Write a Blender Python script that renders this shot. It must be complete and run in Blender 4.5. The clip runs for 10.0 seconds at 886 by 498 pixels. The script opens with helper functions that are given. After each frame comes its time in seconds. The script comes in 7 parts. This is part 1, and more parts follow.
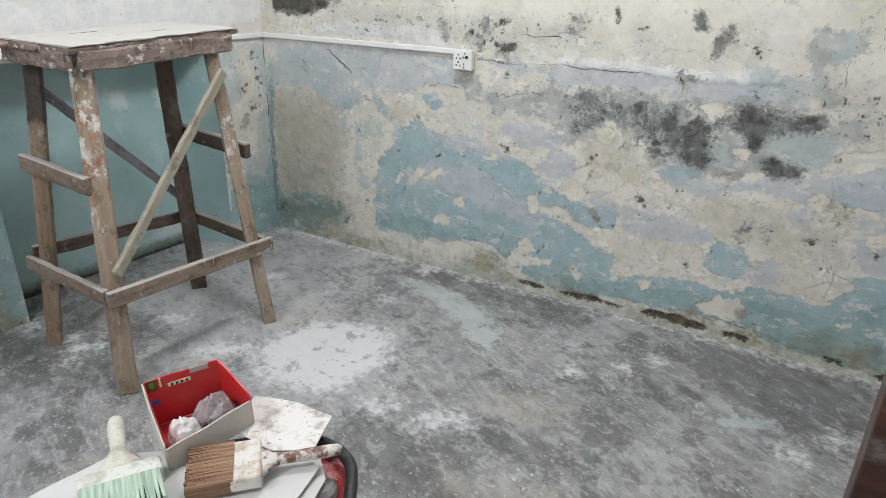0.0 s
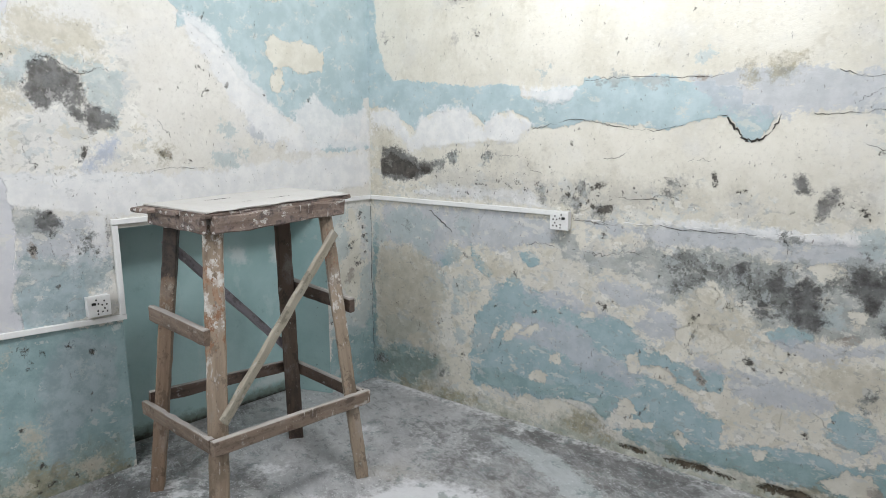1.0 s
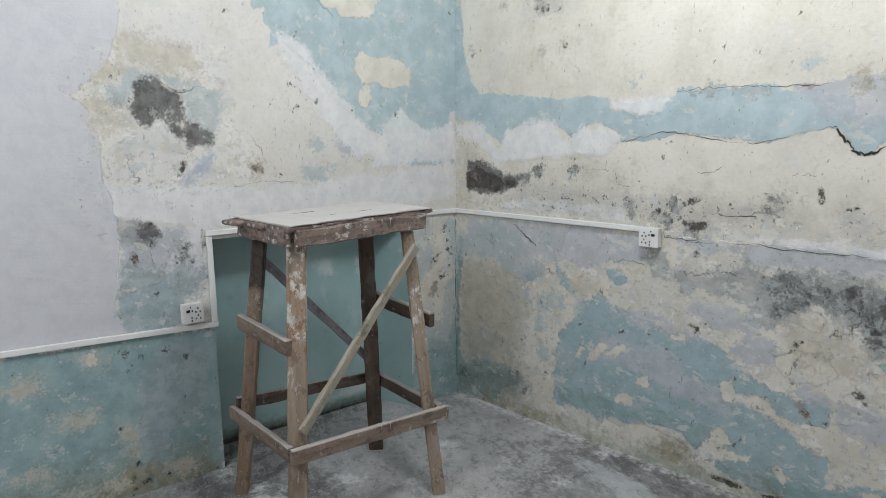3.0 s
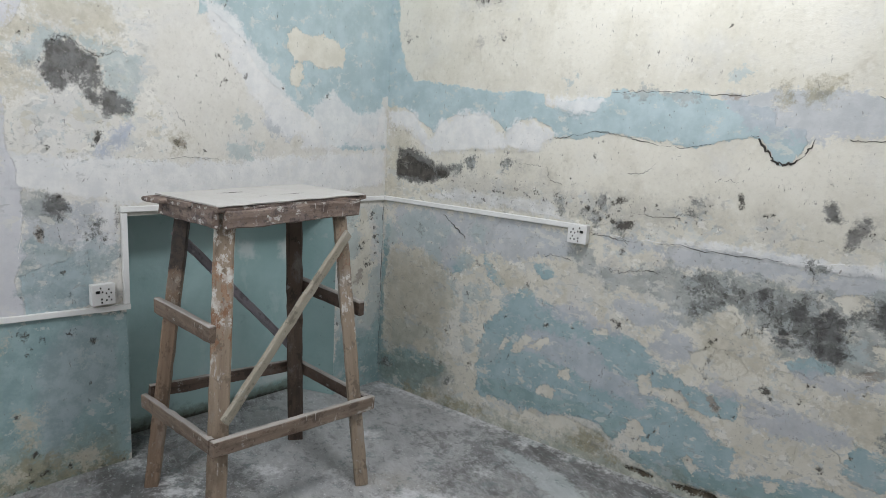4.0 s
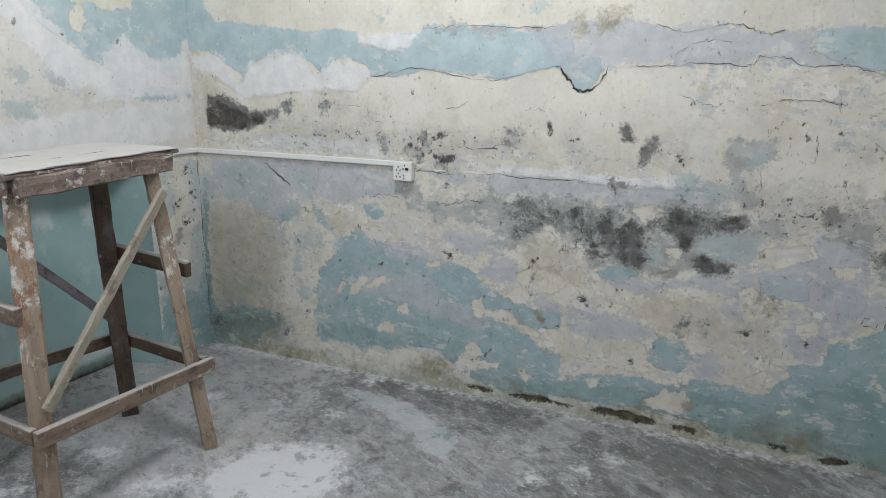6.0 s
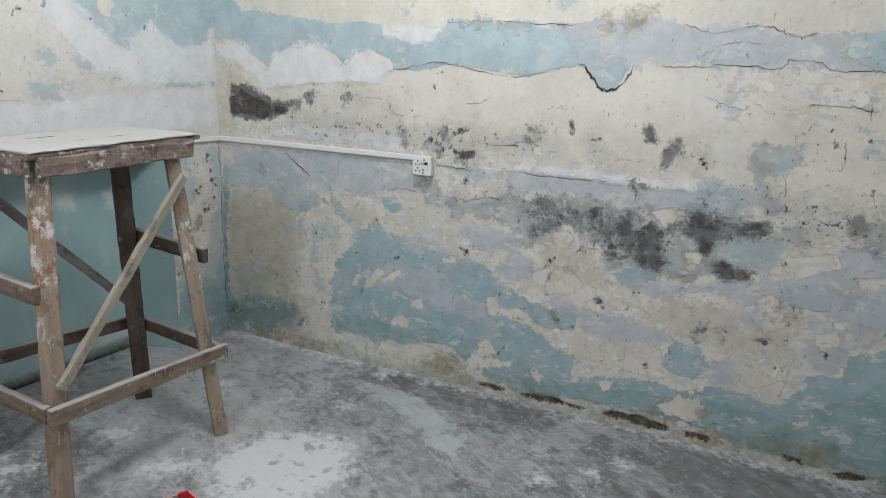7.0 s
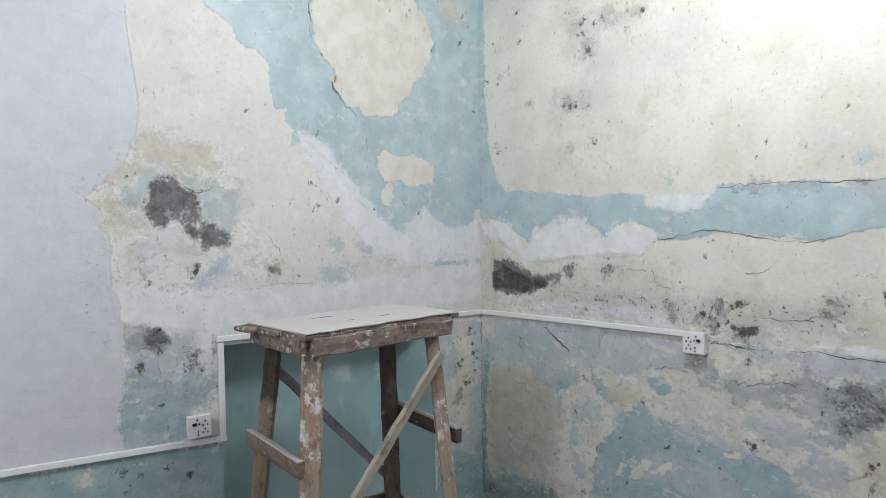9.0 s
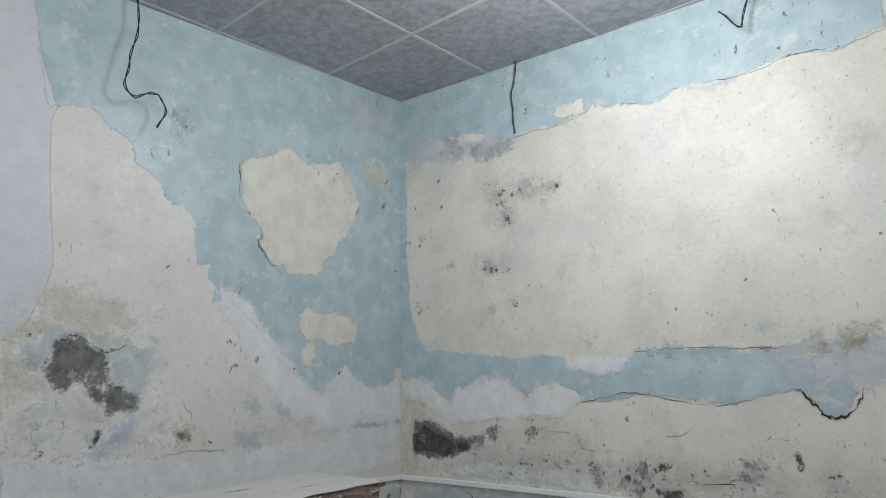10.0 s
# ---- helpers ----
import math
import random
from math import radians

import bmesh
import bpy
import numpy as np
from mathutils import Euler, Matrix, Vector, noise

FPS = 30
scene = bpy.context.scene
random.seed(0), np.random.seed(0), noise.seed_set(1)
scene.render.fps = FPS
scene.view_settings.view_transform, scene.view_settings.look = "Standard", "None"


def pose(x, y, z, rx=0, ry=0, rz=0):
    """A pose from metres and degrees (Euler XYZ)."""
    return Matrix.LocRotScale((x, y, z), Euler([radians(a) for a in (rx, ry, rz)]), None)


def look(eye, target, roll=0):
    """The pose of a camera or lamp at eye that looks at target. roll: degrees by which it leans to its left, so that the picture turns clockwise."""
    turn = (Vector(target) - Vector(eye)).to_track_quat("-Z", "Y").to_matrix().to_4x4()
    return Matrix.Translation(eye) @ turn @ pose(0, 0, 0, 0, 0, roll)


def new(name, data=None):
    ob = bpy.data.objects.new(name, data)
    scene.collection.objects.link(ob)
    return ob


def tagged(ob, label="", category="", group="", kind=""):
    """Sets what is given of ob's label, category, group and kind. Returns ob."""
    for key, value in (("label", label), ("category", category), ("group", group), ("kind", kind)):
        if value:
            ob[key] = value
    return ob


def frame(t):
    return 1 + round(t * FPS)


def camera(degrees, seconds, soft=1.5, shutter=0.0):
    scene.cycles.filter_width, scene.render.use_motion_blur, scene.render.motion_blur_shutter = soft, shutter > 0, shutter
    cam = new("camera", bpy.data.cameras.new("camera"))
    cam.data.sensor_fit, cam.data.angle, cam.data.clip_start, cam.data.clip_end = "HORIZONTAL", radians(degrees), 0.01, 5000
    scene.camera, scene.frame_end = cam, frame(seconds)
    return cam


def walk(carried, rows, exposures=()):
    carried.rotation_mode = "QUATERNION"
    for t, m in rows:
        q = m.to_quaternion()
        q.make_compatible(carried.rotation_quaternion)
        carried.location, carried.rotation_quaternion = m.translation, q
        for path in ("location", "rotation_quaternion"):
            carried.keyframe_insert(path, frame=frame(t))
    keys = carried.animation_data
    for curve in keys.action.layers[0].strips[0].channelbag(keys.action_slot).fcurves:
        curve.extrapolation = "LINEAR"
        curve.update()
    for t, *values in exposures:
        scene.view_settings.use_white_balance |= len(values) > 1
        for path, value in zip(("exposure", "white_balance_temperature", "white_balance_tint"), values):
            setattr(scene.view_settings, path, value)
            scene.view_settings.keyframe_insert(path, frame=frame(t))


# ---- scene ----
cam = camera(66.8, 10.0, soft=0.5)
PATH = [
    (0, (2.575, -2.696, 1.466), (1.691, -1.094, 0.660), 1.27),
    (0.5, (2.559, -2.725, 1.462), (1.494, -1.233, 0.663), 0.30),
    (1, (2.568, -2.729, 1.507), (1.384, -1.165, 1.117), -0.06),
    (1.5, (2.614, -2.779, 1.533), (1.427, -1.220, 1.134), -0.44),
    (2, (2.593, -2.805, 1.520), (1.236, -1.378, 1.172), 0.33),
    (2.2, (2.589, -2.797, 1.516), (1.173, -1.421, 1.201), -0.75),
    (3.3, (2.568, -2.644, 1.519), (1.206, -1.232, 1.129), 0.19),
    (3.5, (2.529, -2.653, 1.518), (1.243, -1.173, 1.119), 1.57),
    (4, (2.484, -2.705, 1.516), (1.294, -1.144, 1.129), 3.24),
    (4.5, (2.421, -2.750, 1.521), (1.411, -1.060, 1.172), 0.47),
    (5, (2.439, -2.736, 1.521), (1.634, -0.964, 1.064), 0.11),
    (5.2, (2.452, -2.749, 1.515), (1.666, -0.983, 1.004), 2.06),
    (6.3, (2.473, -2.726, 1.515), (1.777, -0.930, 0.978), 0.98),
    (6.5, (2.477, -2.729, 1.495), (1.812, -0.918, 0.966), 2.04),
    (7, (2.475, -2.718, 1.499), (1.704, -0.953, 0.958), 2.57),
    (7.5, (2.468, -2.715, 1.490), (1.610, -0.996, 0.935), 1.77),
    (8, (2.481, -2.609, 1.503), (1.481, -0.957, 0.981), 0.41),
    (8.5, (2.487, -2.524, 1.509), (1.243, -1.028, 1.046), -0.55),
    (8.8, (2.439, -2.524, 1.506), (1.049, -1.127, 1.167), -0.50),
    (9, (2.429, -2.561, 1.535), (0.974, -1.191, 1.456), -0.88),
    (9.5, (2.364, -2.639, 1.553), (0.954, -1.221, 1.589), 0.61),
    (9.8, (2.394, -2.627, 1.608), (1.059, -1.140, 1.702), 0.41),
    (10, (2.349, -2.650, 1.583), (1.140, -1.098, 1.941), -0.67),
]
walk(cam, [(t, look(eye, target, roll)) for t, eye, target, roll in PATH],
     [(0, -0.05, 6620, 10), (0.5, 0, 6580, 10), (1, -0.15, 6520, 10), (1.5, -0.47, 6480, 10), (2, -0.52, 6480, 10), (3.5, -0.52, 6480, 10), (5, -0.44, 6480, 10), (7, -0.42, 6480, 10), (8.5, -0.46, 6480, 10), (9, -0.55, 6330, 10), (9.5, -1.13, 6350, 10), (10, -1.16, 6320, 10)])

# ---- light ----
world = bpy.data.worlds.new("world")
world.use_nodes = True
world.node_tree.nodes["Background"].inputs[0].default_value = (0.8, 0.85, 0.9, 1)
world.node_tree.nodes["Background"].inputs[1].default_value = 0.05
scene.world = world


def bulb_or_fill(x, y, z, watts, size, colour):
    data = bpy.data.lights.new("bulb_or_fill", "POINT")
    data.energy, data.shadow_soft_size, data.color = watts, size, colour
    ob = new("bulb_or_fill", data)
    ob.location = (x, y, z)
    return ob


bulb_or_fill(1.58, -1.05, 2.80, 88, 0.18, (0.955, 0.978, 0.985))
# added fill behind the camera, where no lamp is known; it lifts the left side
bulb_or_fill(1.1, -3.5, 2.70, 102, 0.2, (0.955, 0.978, 0.985))

# ---- the plan: the corner of two walls at the origin ----
HIGH = 3.061
SKEW = radians(6.0)
ALONG = Vector((-math.sin(SKEW), -math.cos(SKEW), 0))
INTO = Vector((math.cos(SKEW), -math.sin(SKEW), 0))
UP = Vector((0, 0, 1))
EAST, SOUTH = Vector((1, 0, 0)), Vector((0, -1, 0))
NICHE = (0.32, 1.385, 1.052, 0.21)  # near side, far side, height, depth


def right_at(s, z, d=0.0):
    return EAST * s + UP * z + SOUTH * d


def left_at(s, z, d=0.0):
    return ALONG * s + UP * z + INTO * d


# ---- materials ----
class Graph:
    """Builds one node material."""

    def __init__(self, name):
        self.mat = bpy.data.materials.new(name)
        self.mat.use_nodes = True
        self.tree = self.mat.node_tree
        self.bsdf = self.tree.nodes["Principled BSDF"]
        self.where = self.tree.nodes.new("ShaderNodeTexCoord").outputs["Object"]

    def put(self, value, socket):
        if isinstance(value, bpy.types.NodeSocket):
            self.tree.links.new(value, socket)
        elif isinstance(value, tuple) and len(value) == 3 and socket.type == "RGBA":
            socket.default_value = (*value, 1)
        else:
            socket.default_value = value

    def noise(self, scale, detail=4.0, rough=0.55, stretch=None, warp=0.0, shift=0.0):
        at = self.where
        if stretch or shift:
            m = self.tree.nodes.new("ShaderNodeMapping")
            self.tree.links.new(at, m.inputs["Vector"])
            m.inputs["Scale"].default_value = stretch or (1, 1, 1)
            m.inputs["Location"].default_value = (shift, shift * 1.7, shift * 0.6)
            at = m.outputs["Vector"]
        n = self.tree.nodes.new("ShaderNodeTexNoise")
        self.tree.links.new(at, n.inputs["Vector"])
        n.inputs["Scale"].default_value = scale
        n.inputs["Detail"].default_value = detail
        n.inputs["Roughness"].default_value = rough
        n.inputs["Distortion"].default_value = warp
        return n.outputs["Fac"]

    def streaks(self, scale, turn, long, across, detail=6.0, rough=0.7, shift=0.0):
        """Noise drawn out along one direction of the floor."""
        m = self.tree.nodes.new("ShaderNodeMapping")
        m.vector_type = "TEXTURE"
        self.tree.links.new(self.where, m.inputs["Vector"])
        m.inputs["Location"].default_value = (shift, shift, 0)
        m.inputs["Rotation"].default_value = (0, 0, radians(turn))
        m.inputs["Scale"].default_value = (long, across, 1)
        n = self.tree.nodes.new("ShaderNodeTexNoise")
        self.tree.links.new(m.outputs["Vector"], n.inputs["Vector"])
        n.inputs["Scale"].default_value, n.inputs["Detail"].default_value = scale, detail
        n.inputs["Roughness"].default_value, n.inputs["Distortion"].default_value = rough, 0.5
        return n.outputs["Fac"]

    def axis(self, k):
        n = self.tree.nodes.new("ShaderNodeSeparateXYZ")
        self.tree.links.new(self.where, n.inputs[0])
        return n.outputs[k]

    def cells(self, scale):
        n = self.tree.nodes.new("ShaderNodeTexVoronoi")
        self.tree.links.new(self.where, n.inputs["Vector"])
        n.inputs["Scale"].default_value = scale
        return n.outputs["Distance"]

    def hairlines(self, scale, warp):
        """Thin wandering lines of a crack net, one on the line."""
        n = self.tree.nodes.new("ShaderNodeTexNoise")
        self.tree.links.new(self.where, n.inputs["Vector"])
        n.inputs["Scale"].default_value, n.inputs["Detail"].default_value = 5.0, 6.0
        m = self.tree.nodes.new("ShaderNodeVectorMath")
        m.operation = "MULTIPLY_ADD"
        self.tree.links.new(n.outputs["Color"], m.inputs[0])
        m.inputs[1].default_value = (warp * 4, warp * 4, warp * 4)
        self.tree.links.new(self.where, m.inputs[2])
        v = self.tree.nodes.new("ShaderNodeTexVoronoi")
        v.feature = "DISTANCE_TO_EDGE"
        v.inputs["Scale"].default_value = scale
        self.tree.links.new(m.outputs[0], v.inputs["Vector"])
        return self.ramp(v.outputs["Distance"], 0.0, 0.009, 1.0, 0.0)

    def field(self, name):
        n = self.tree.nodes.new("ShaderNodeAttribute")
        n.attribute_name = name
        return n.outputs["Fac"]

    def chance(self):
        return self.tree.nodes.new("ShaderNodeObjectInfo").outputs["Random"]

    def calc(self, op, a, b=0.0):
        n = self.tree.nodes.new("ShaderNodeMath")
        n.operation = op
        self.put(a, n.inputs[0])
        self.put(b, n.inputs[1])
        return n.outputs[0]

    def ramp(self, value, low, high, to_low=0.0, to_high=1.0):
        n = self.tree.nodes.new("ShaderNodeMapRange")
        n.interpolation_type = "SMOOTHSTEP"
        self.put(value, n.inputs["Value"])
        for key, v in (("From Min", low), ("From Max", high), ("To Min", to_low), ("To Max", to_high)):
            n.inputs[key].default_value = v
        return n.outputs["Result"]

    def mix(self, share, a, b):
        n = self.tree.nodes.new("ShaderNodeMix")
        n.data_type = "RGBA"
        self.put(share, n.inputs[0])
        self.put(a, n.inputs[6])
        self.put(b, n.inputs[7])
        return n.outputs[2]

    def done(self, colour, rough=0.6, height=None, depth=0.004, metal=0.0, gloss=0.5):
        self.put(colour, self.bsdf.inputs["Base Color"])
        self.put(rough, self.bsdf.inputs["Roughness"])
        self.put(metal, self.bsdf.inputs["Metallic"])
        self.put(gloss, self.bsdf.inputs["Specular IOR Level"])
        if height is not None:
            b = self.tree.nodes.new("ShaderNodeBump")
            b.inputs["Strength"].default_value = 1.0
            b.inputs["Distance"].default_value = depth
            self.put(height, b.inputs["Height"])
            self.tree.links.new(b.outputs["Normal"], self.bsdf.inputs["Normal"])
        return self.mat


# Each coat: field, light tone, dark tone, edge, wide raggedness, fine raggedness, cover, roughness, relief
CREAM, CREAM_DARK = (0.73, 0.705, 0.628), (0.635, 0.608, 0.525)
COATS = (
    ("blue", (0.45, 0.565, 0.595), (0.36, 0.47, 0.50), 0.003, 0.045, 0.026, 0.96, 0.34, 0.5, 0.5),
    ("worn", (0.365, 0.487, 0.52), (0.28, 0.405, 0.44), 0.005, 0.05, 0.042, 0.95, 0.38, 0.4, 0.7),
    ("teal", (0.33, 0.45, 0.46), (0.235, 0.345, 0.355), 0.006, 0.06, 0.04, 1, 0.4, 0.3, 0.45),
    ("lav", (0.52, 0.545, 0.585), (0.41, 0.445, 0.485), 0.011, 0.07, 0.06, 0.78, 0.55, 0.1, 0.6),
    ("mist", (0.42, 0.445, 0.44), (0.25, 0.275, 0.272), 0.014, 0.13, 0.08, 0.78, 0.6, 0, 0.6),
    ("cream", CREAM, CREAM_DARK, 0.003, 0.045, 0.034, 0.97, 0.5, -0.5, 0.0),
    ("white", (0.79, 0.79, 0.785), (0.68, 0.69, 0.70), 0.014, 0.06, 0.045, 0.88, 0.6, 0.5, 0.28),
    ("lilac", (0.63, 0.635, 0.662), (0.585, 0.592, 0.622), 0.003, 0.012, 0.016, 1.0, 0.42, 0.6, 0.0),
    ("lilac2", (0.39, 0.47, 0.495), (0.27, 0.345, 0.365), 0.02, 0.07, 0.05, 0.85, 0.5, 0, 0.35),
    ("duck", (0.46, 0.535, 0.54), (0.38, 0.45, 0.46), 0.012, 0.08, 0.07, 0.75, 0.5, 0.1, 0.3),
    ("violet", (0.44, 0.49, 0.59), (0.38, 0.42, 0.50), 0.02, 0.05, 0.05, 0.85, 0.5, 0.1, 0.4),
    ("moss", (0.29, 0.345, 0.30), (0.17, 0.195, 0.14), 0.06, 0.16, 0.1, 0.62, 0.6, 0, 0.4),
    ("clay", (0.40, 0.36, 0.32), (0.30, 0.265, 0.23), 0.008, 0.04, 0.03, 0.9, 0.8, -0.4, 0.1),
    ("ochre", (0.38, 0.335, 0.22), (0.20, 0.185, 0.12), 0.04, 0.16, 0.10, 0.72, 0.75, 0.0, 0.3),
    ("sand", (0.61, 0.575, 0.485), (0.495, 0.465, 0.375), 0.03, 0.09, 0.12, 0.8, 0.75, 0, 0.3),
    ("mould", (0.27, 0.285, 0.275), (0.125, 0.132, 0.126), 0.02, 0.1, 0.075, 0.9, 0.8, -0.1, 0.45),
    ("slate", (0.15, 0.152, 0.152), (0.05, 0.048, 0.046), 0.02, 0.045, 0.032, 0.9, 0.85, -0.4, 0.35),
    ("flakes", (0.46, 0.45, 0.42), (0.36, 0.35, 0.33), 0.05, 0.12, 0.1, 0.4, 0.8, -0.2, 0.5),
    ("haze", (0.45, 0.43, 0.40), (0.34, 0.325, 0.30), 0.012, 0.05, 0.07, 0.6, 0.7, -0.1, 0.5),
    ("black", (0.10, 0.09, 0.078), (0.04, 0.036, 0.032), 0.008, 0.018, 0.034, 0.93, 0.85, -0.7, 0.35),
    ("gap", (0.14, 0.115, 0.08), (0.05, 0.04, 0.028), 0.004, 0.02, 0.03, 1.0, 0.9, -1.0, 0.3),
)


def old_wall(name, base, base_dark, fields):
    g = Graph(name)
    wide, mid, fine = g.noise(3.2, 5, 0.6), g.noise(14, 6, 0.68), g.noise(55, 5, 0.7, shift=3.1)
    colour = g.mix(g.ramp(wide, 0.36, 0.64), base, base_dark)
    wash = g.noise(2.1, 6, 0.62, shift=7.0)
    colour = g.mix(g.ramp(wash, 0.50, 0.66, 0, 0.35), colour, (0.57, 0.585, 0.615))
    soil = g.noise(5.5, 7, 0.70, shift=11.0)
    colour = g.mix(g.ramp(soil, 0.54, 0.72, 0, 0.42), colour, (0.42, 0.385, 0.30))
    colour = g.mix(g.ramp(mid, 0.36, 0.46, 0.30, 0), colour, (0.78, 0.765, 0.71))
    colour = g.mix(g.ramp(fine, 0.52, 0.68, 0, 0.20), colour, (0.34, 0.33, 0.30))
    colour = g.mix(g.ramp(fine, 0.33, 0.46, 0.26, 0), colour, (0.80, 0.79, 0.74))
    scrape = g.ramp(g.noise(13, 8, 0.74, stretch=(0.7, 1, 1.25), shift=61.0), 0.572, 0.602)
    damp = g.ramp(g.calc("ADD", g.field("damp"), g.calc("MULTIPLY", g.calc("SUBTRACT", g.noise(5, 6, 0.65, shift=15.0), 0.5), 0.5)), -0.05, 0.05)
    for scale, low, tone, share, step in ((8, 0.565, (0.57, 0.575, 0.55), 0.62, 101.0), (11, 0.575, (0.56, 0.53, 0.43), 0.55, 113.0), (17, 0.585, (0.50, 0.545, 0.555), 0.6, 127.0), (13, 0.60, (0.80, 0.785, 0.735), 0.7, 131.0), (23, 0.60, (0.40, 0.40, 0.375), 0.5, 139.0)):
        patch = g.ramp(g.noise(scale, 6, 0.60, stretch=(1, 1, 1.25), warp=0.35, shift=step), low, low + 0.016, 0, share)
        colour = g.mix(g.calc("MULTIPLY", patch, damp), colour, tone)
    rough, height, clean = 0.46, g.calc("MULTIPLY", mid, 0.6), 1.0
    order = [c for c in COATS if c[0] in fields]
    for k, (field, light, dark, edge, far, near, cover, shine, rise, worn) in enumerate(order):
        if field == "mould":
            for scale, low, tone, share, step in ((15, 0.60, (0.70, 0.69, 0.635), 0.55, 151.0), (10, 0.60, (0.50, 0.535, 0.555), 0.42, 163.0), (28, 0.615, (0.30, 0.31, 0.30), 0.45, 171.0)):
                patch = g.ramp(g.noise(scale, 7, 0.64, stretch=(0.8, 0.8, 1.3), warp=0.3, shift=step), low, low + 0.018, 0, share)
                colour = g.mix(g.calc("MULTIPLY", patch, damp), colour, tone)
        a = g.noise(6.0 + k * 0.7, 5, 0.62, shift=k * 5.3 + 1.0)
        b = g.noise(42 + 3 * k, 6, 0.72, shift=k * 2.9 + 2.0)
        f = g.calc("ADD", g.field(field), g.calc("MULTIPLY", g.calc("SUBTRACT", a, 0.5), far * 2))
        f = g.calc("ADD", f, g.calc("MULTIPLY", g.calc("SUBTRACT", b, 0.5), near * 2))
        if field == "black":
            mask = g.ramp(f, 0.001, 0.012)
        elif field == "slate":
            mask = g.ramp(f, -0.020, 0.006)
        else:
            mask = g.ramp(f, -edge, edge)
        tone = g.mix(g.ramp(g.noise(9 + k, 6, 0.66, shift=k * 3.7), 0.36, 0.64), light, dark)
        cut = g.calc("MULTIPLY", mask, cover)
        if worn:
            cut = g.calc("MULTIPLY", cut, g.calc("SUBTRACT", 1.0, g.calc("MULTIPLY", scrape, worn)))
        colour = g.mix(cut, colour, tone)
        rough = g.calc("ADD", g.calc("MULTIPLY", rough, g.calc("SUBTRACT", 1.0, cut)), g.calc("MULTIPLY", cut, shine))
        height = g.calc("ADD", height, g.calc("MULTIPLY", mask, rise))
        if field == "lilac":
            trowel = g.ramp(g.noise(5, 6, 0.6, stretch=(1, 0.8, 2.6), warp=0.4, shift=201.0), 0.50, 0.56)
            height = g.calc("ADD", height, g.calc("MULTIPLY", g.calc("MULTIPLY", trowel, mask), 0.14))
            clean = g.calc("SUBTRACT", 1.0, mask)
        if field == "mould":
            pale = g.calc("MULTIPLY", g.ramp(g.noise(19, 7, 0.70, warp=0.4, shift=95.0), 0.53, 0.57, 0, 0.75), mask)
            colour = g.mix(pale, colour, (0.40, 0.43, 0.435))
            grit = g.calc("MULTIPLY", g.ramp(g.noise(30, 8, 0.76, shift=91.0), 0.53, 0.57, 0, 0.8), mask)
            colour = g.mix(grit, colour, (0.085, 0.082, 0.075))
        if field in ("mould", "flakes"):
            spores = g.calc("ADD", g.calc("MULTIPLY", g.field(field), 0.7), g.noise(10 if field == "mould" else 36, 9, 0.72, shift=71.0 + k))
            bar = 0.595 if field == "mould" else 0.60
            colour = g.mix(g.ramp(spores, bar, bar + (0.05 if field == "mould" else 0.04), 0, 0.55 if field == "mould" else 0.85), colour, (0.055, 0.052, 0.047))
    grime = g.calc("MULTIPLY", g.ramp(g.noise(44, 7, 0.76, stretch=(1, 1, 0.8), shift=181.0), 0.635, 0.66, 0, 0.8), damp)
    colour = g.mix(grime, colour, (0.14, 0.13, 0.115))
    # scuffs, hairline cracks, chips and specks
    worn = g.ramp(g.noise(22, 7, 0.74, shift=21.0), 0.60, 0.70, 0, 0.35)
    colour = g.mix(worn, colour, (0.69, 0.675, 0.62))
    clump = g.ramp(g.noise(2.6, 3, 0.5, shift=31.0), 0.46, 0.62)
    few = g.calc("MULTIPLY", g.ramp(g.noise(3.4, 4, 0.6, shift=81.0), 0.57, 0.66), clean)
    hair = g.calc("MULTIPLY", g.hairlines(3.4, 0.10), g.calc("MULTIPLY", few, damp))
    colour = g.mix(g.calc("MULTIPLY", hair, 0.22), colour, (0.15, 0.14, 0.12))
    chips = g.calc("ADD", g.noise(26, 6, 0.72, stretch=(1, 1, 0.6), shift=41.0), g.calc("MULTIPLY", clump, 0.05))
    pits = g.calc("MULTIPLY", g.ramp(chips, 0.68, 0.71), g.calc("MULTIPLY", clump, clean))
    colour = g.mix(g.calc("MULTIPLY", pits, 0.75), colour, (0.11, 0.10, 0.085))
    ticks = g.calc("MULTIPLY", g.ramp(g.noise(75, 4, 0.66, stretch=(1, 1, 0.45), shift=51.0), 0.66, 0.695, 0, 0.62), clean)
    colour = g.mix(ticks, colour, (0.17, 0.16, 0.14))
    height = g.calc("ADD", height, g.calc("MULTIPLY", fine, 0.45))
    height = g.calc("SUBTRACT", height, g.calc("ADD", pits, hair))
    return g.done(colour, rough, height, 0.0026)


RIGHT_WALL = old_wall("scraped_plaster", CREAM, CREAM_DARK, ("blue", "worn", "teal", "lav", "mist", "cream", "white", "duck", "ochre", "sand", "moss", "clay", "mould", "slate", "flakes", "haze", "black", "gap", "damp"))
LEFT_WALL = old_wall("puttied_plaster", (0.735, 0.718, 0.675), (0.665, 0.645, 0.595), ("blue", "teal", "lav", "mist", "cream", "white", "lilac", "lilac2", "duck", "violet", "ochre", "sand", "moss", "clay", "mould", "slate", "flakes", "black"))


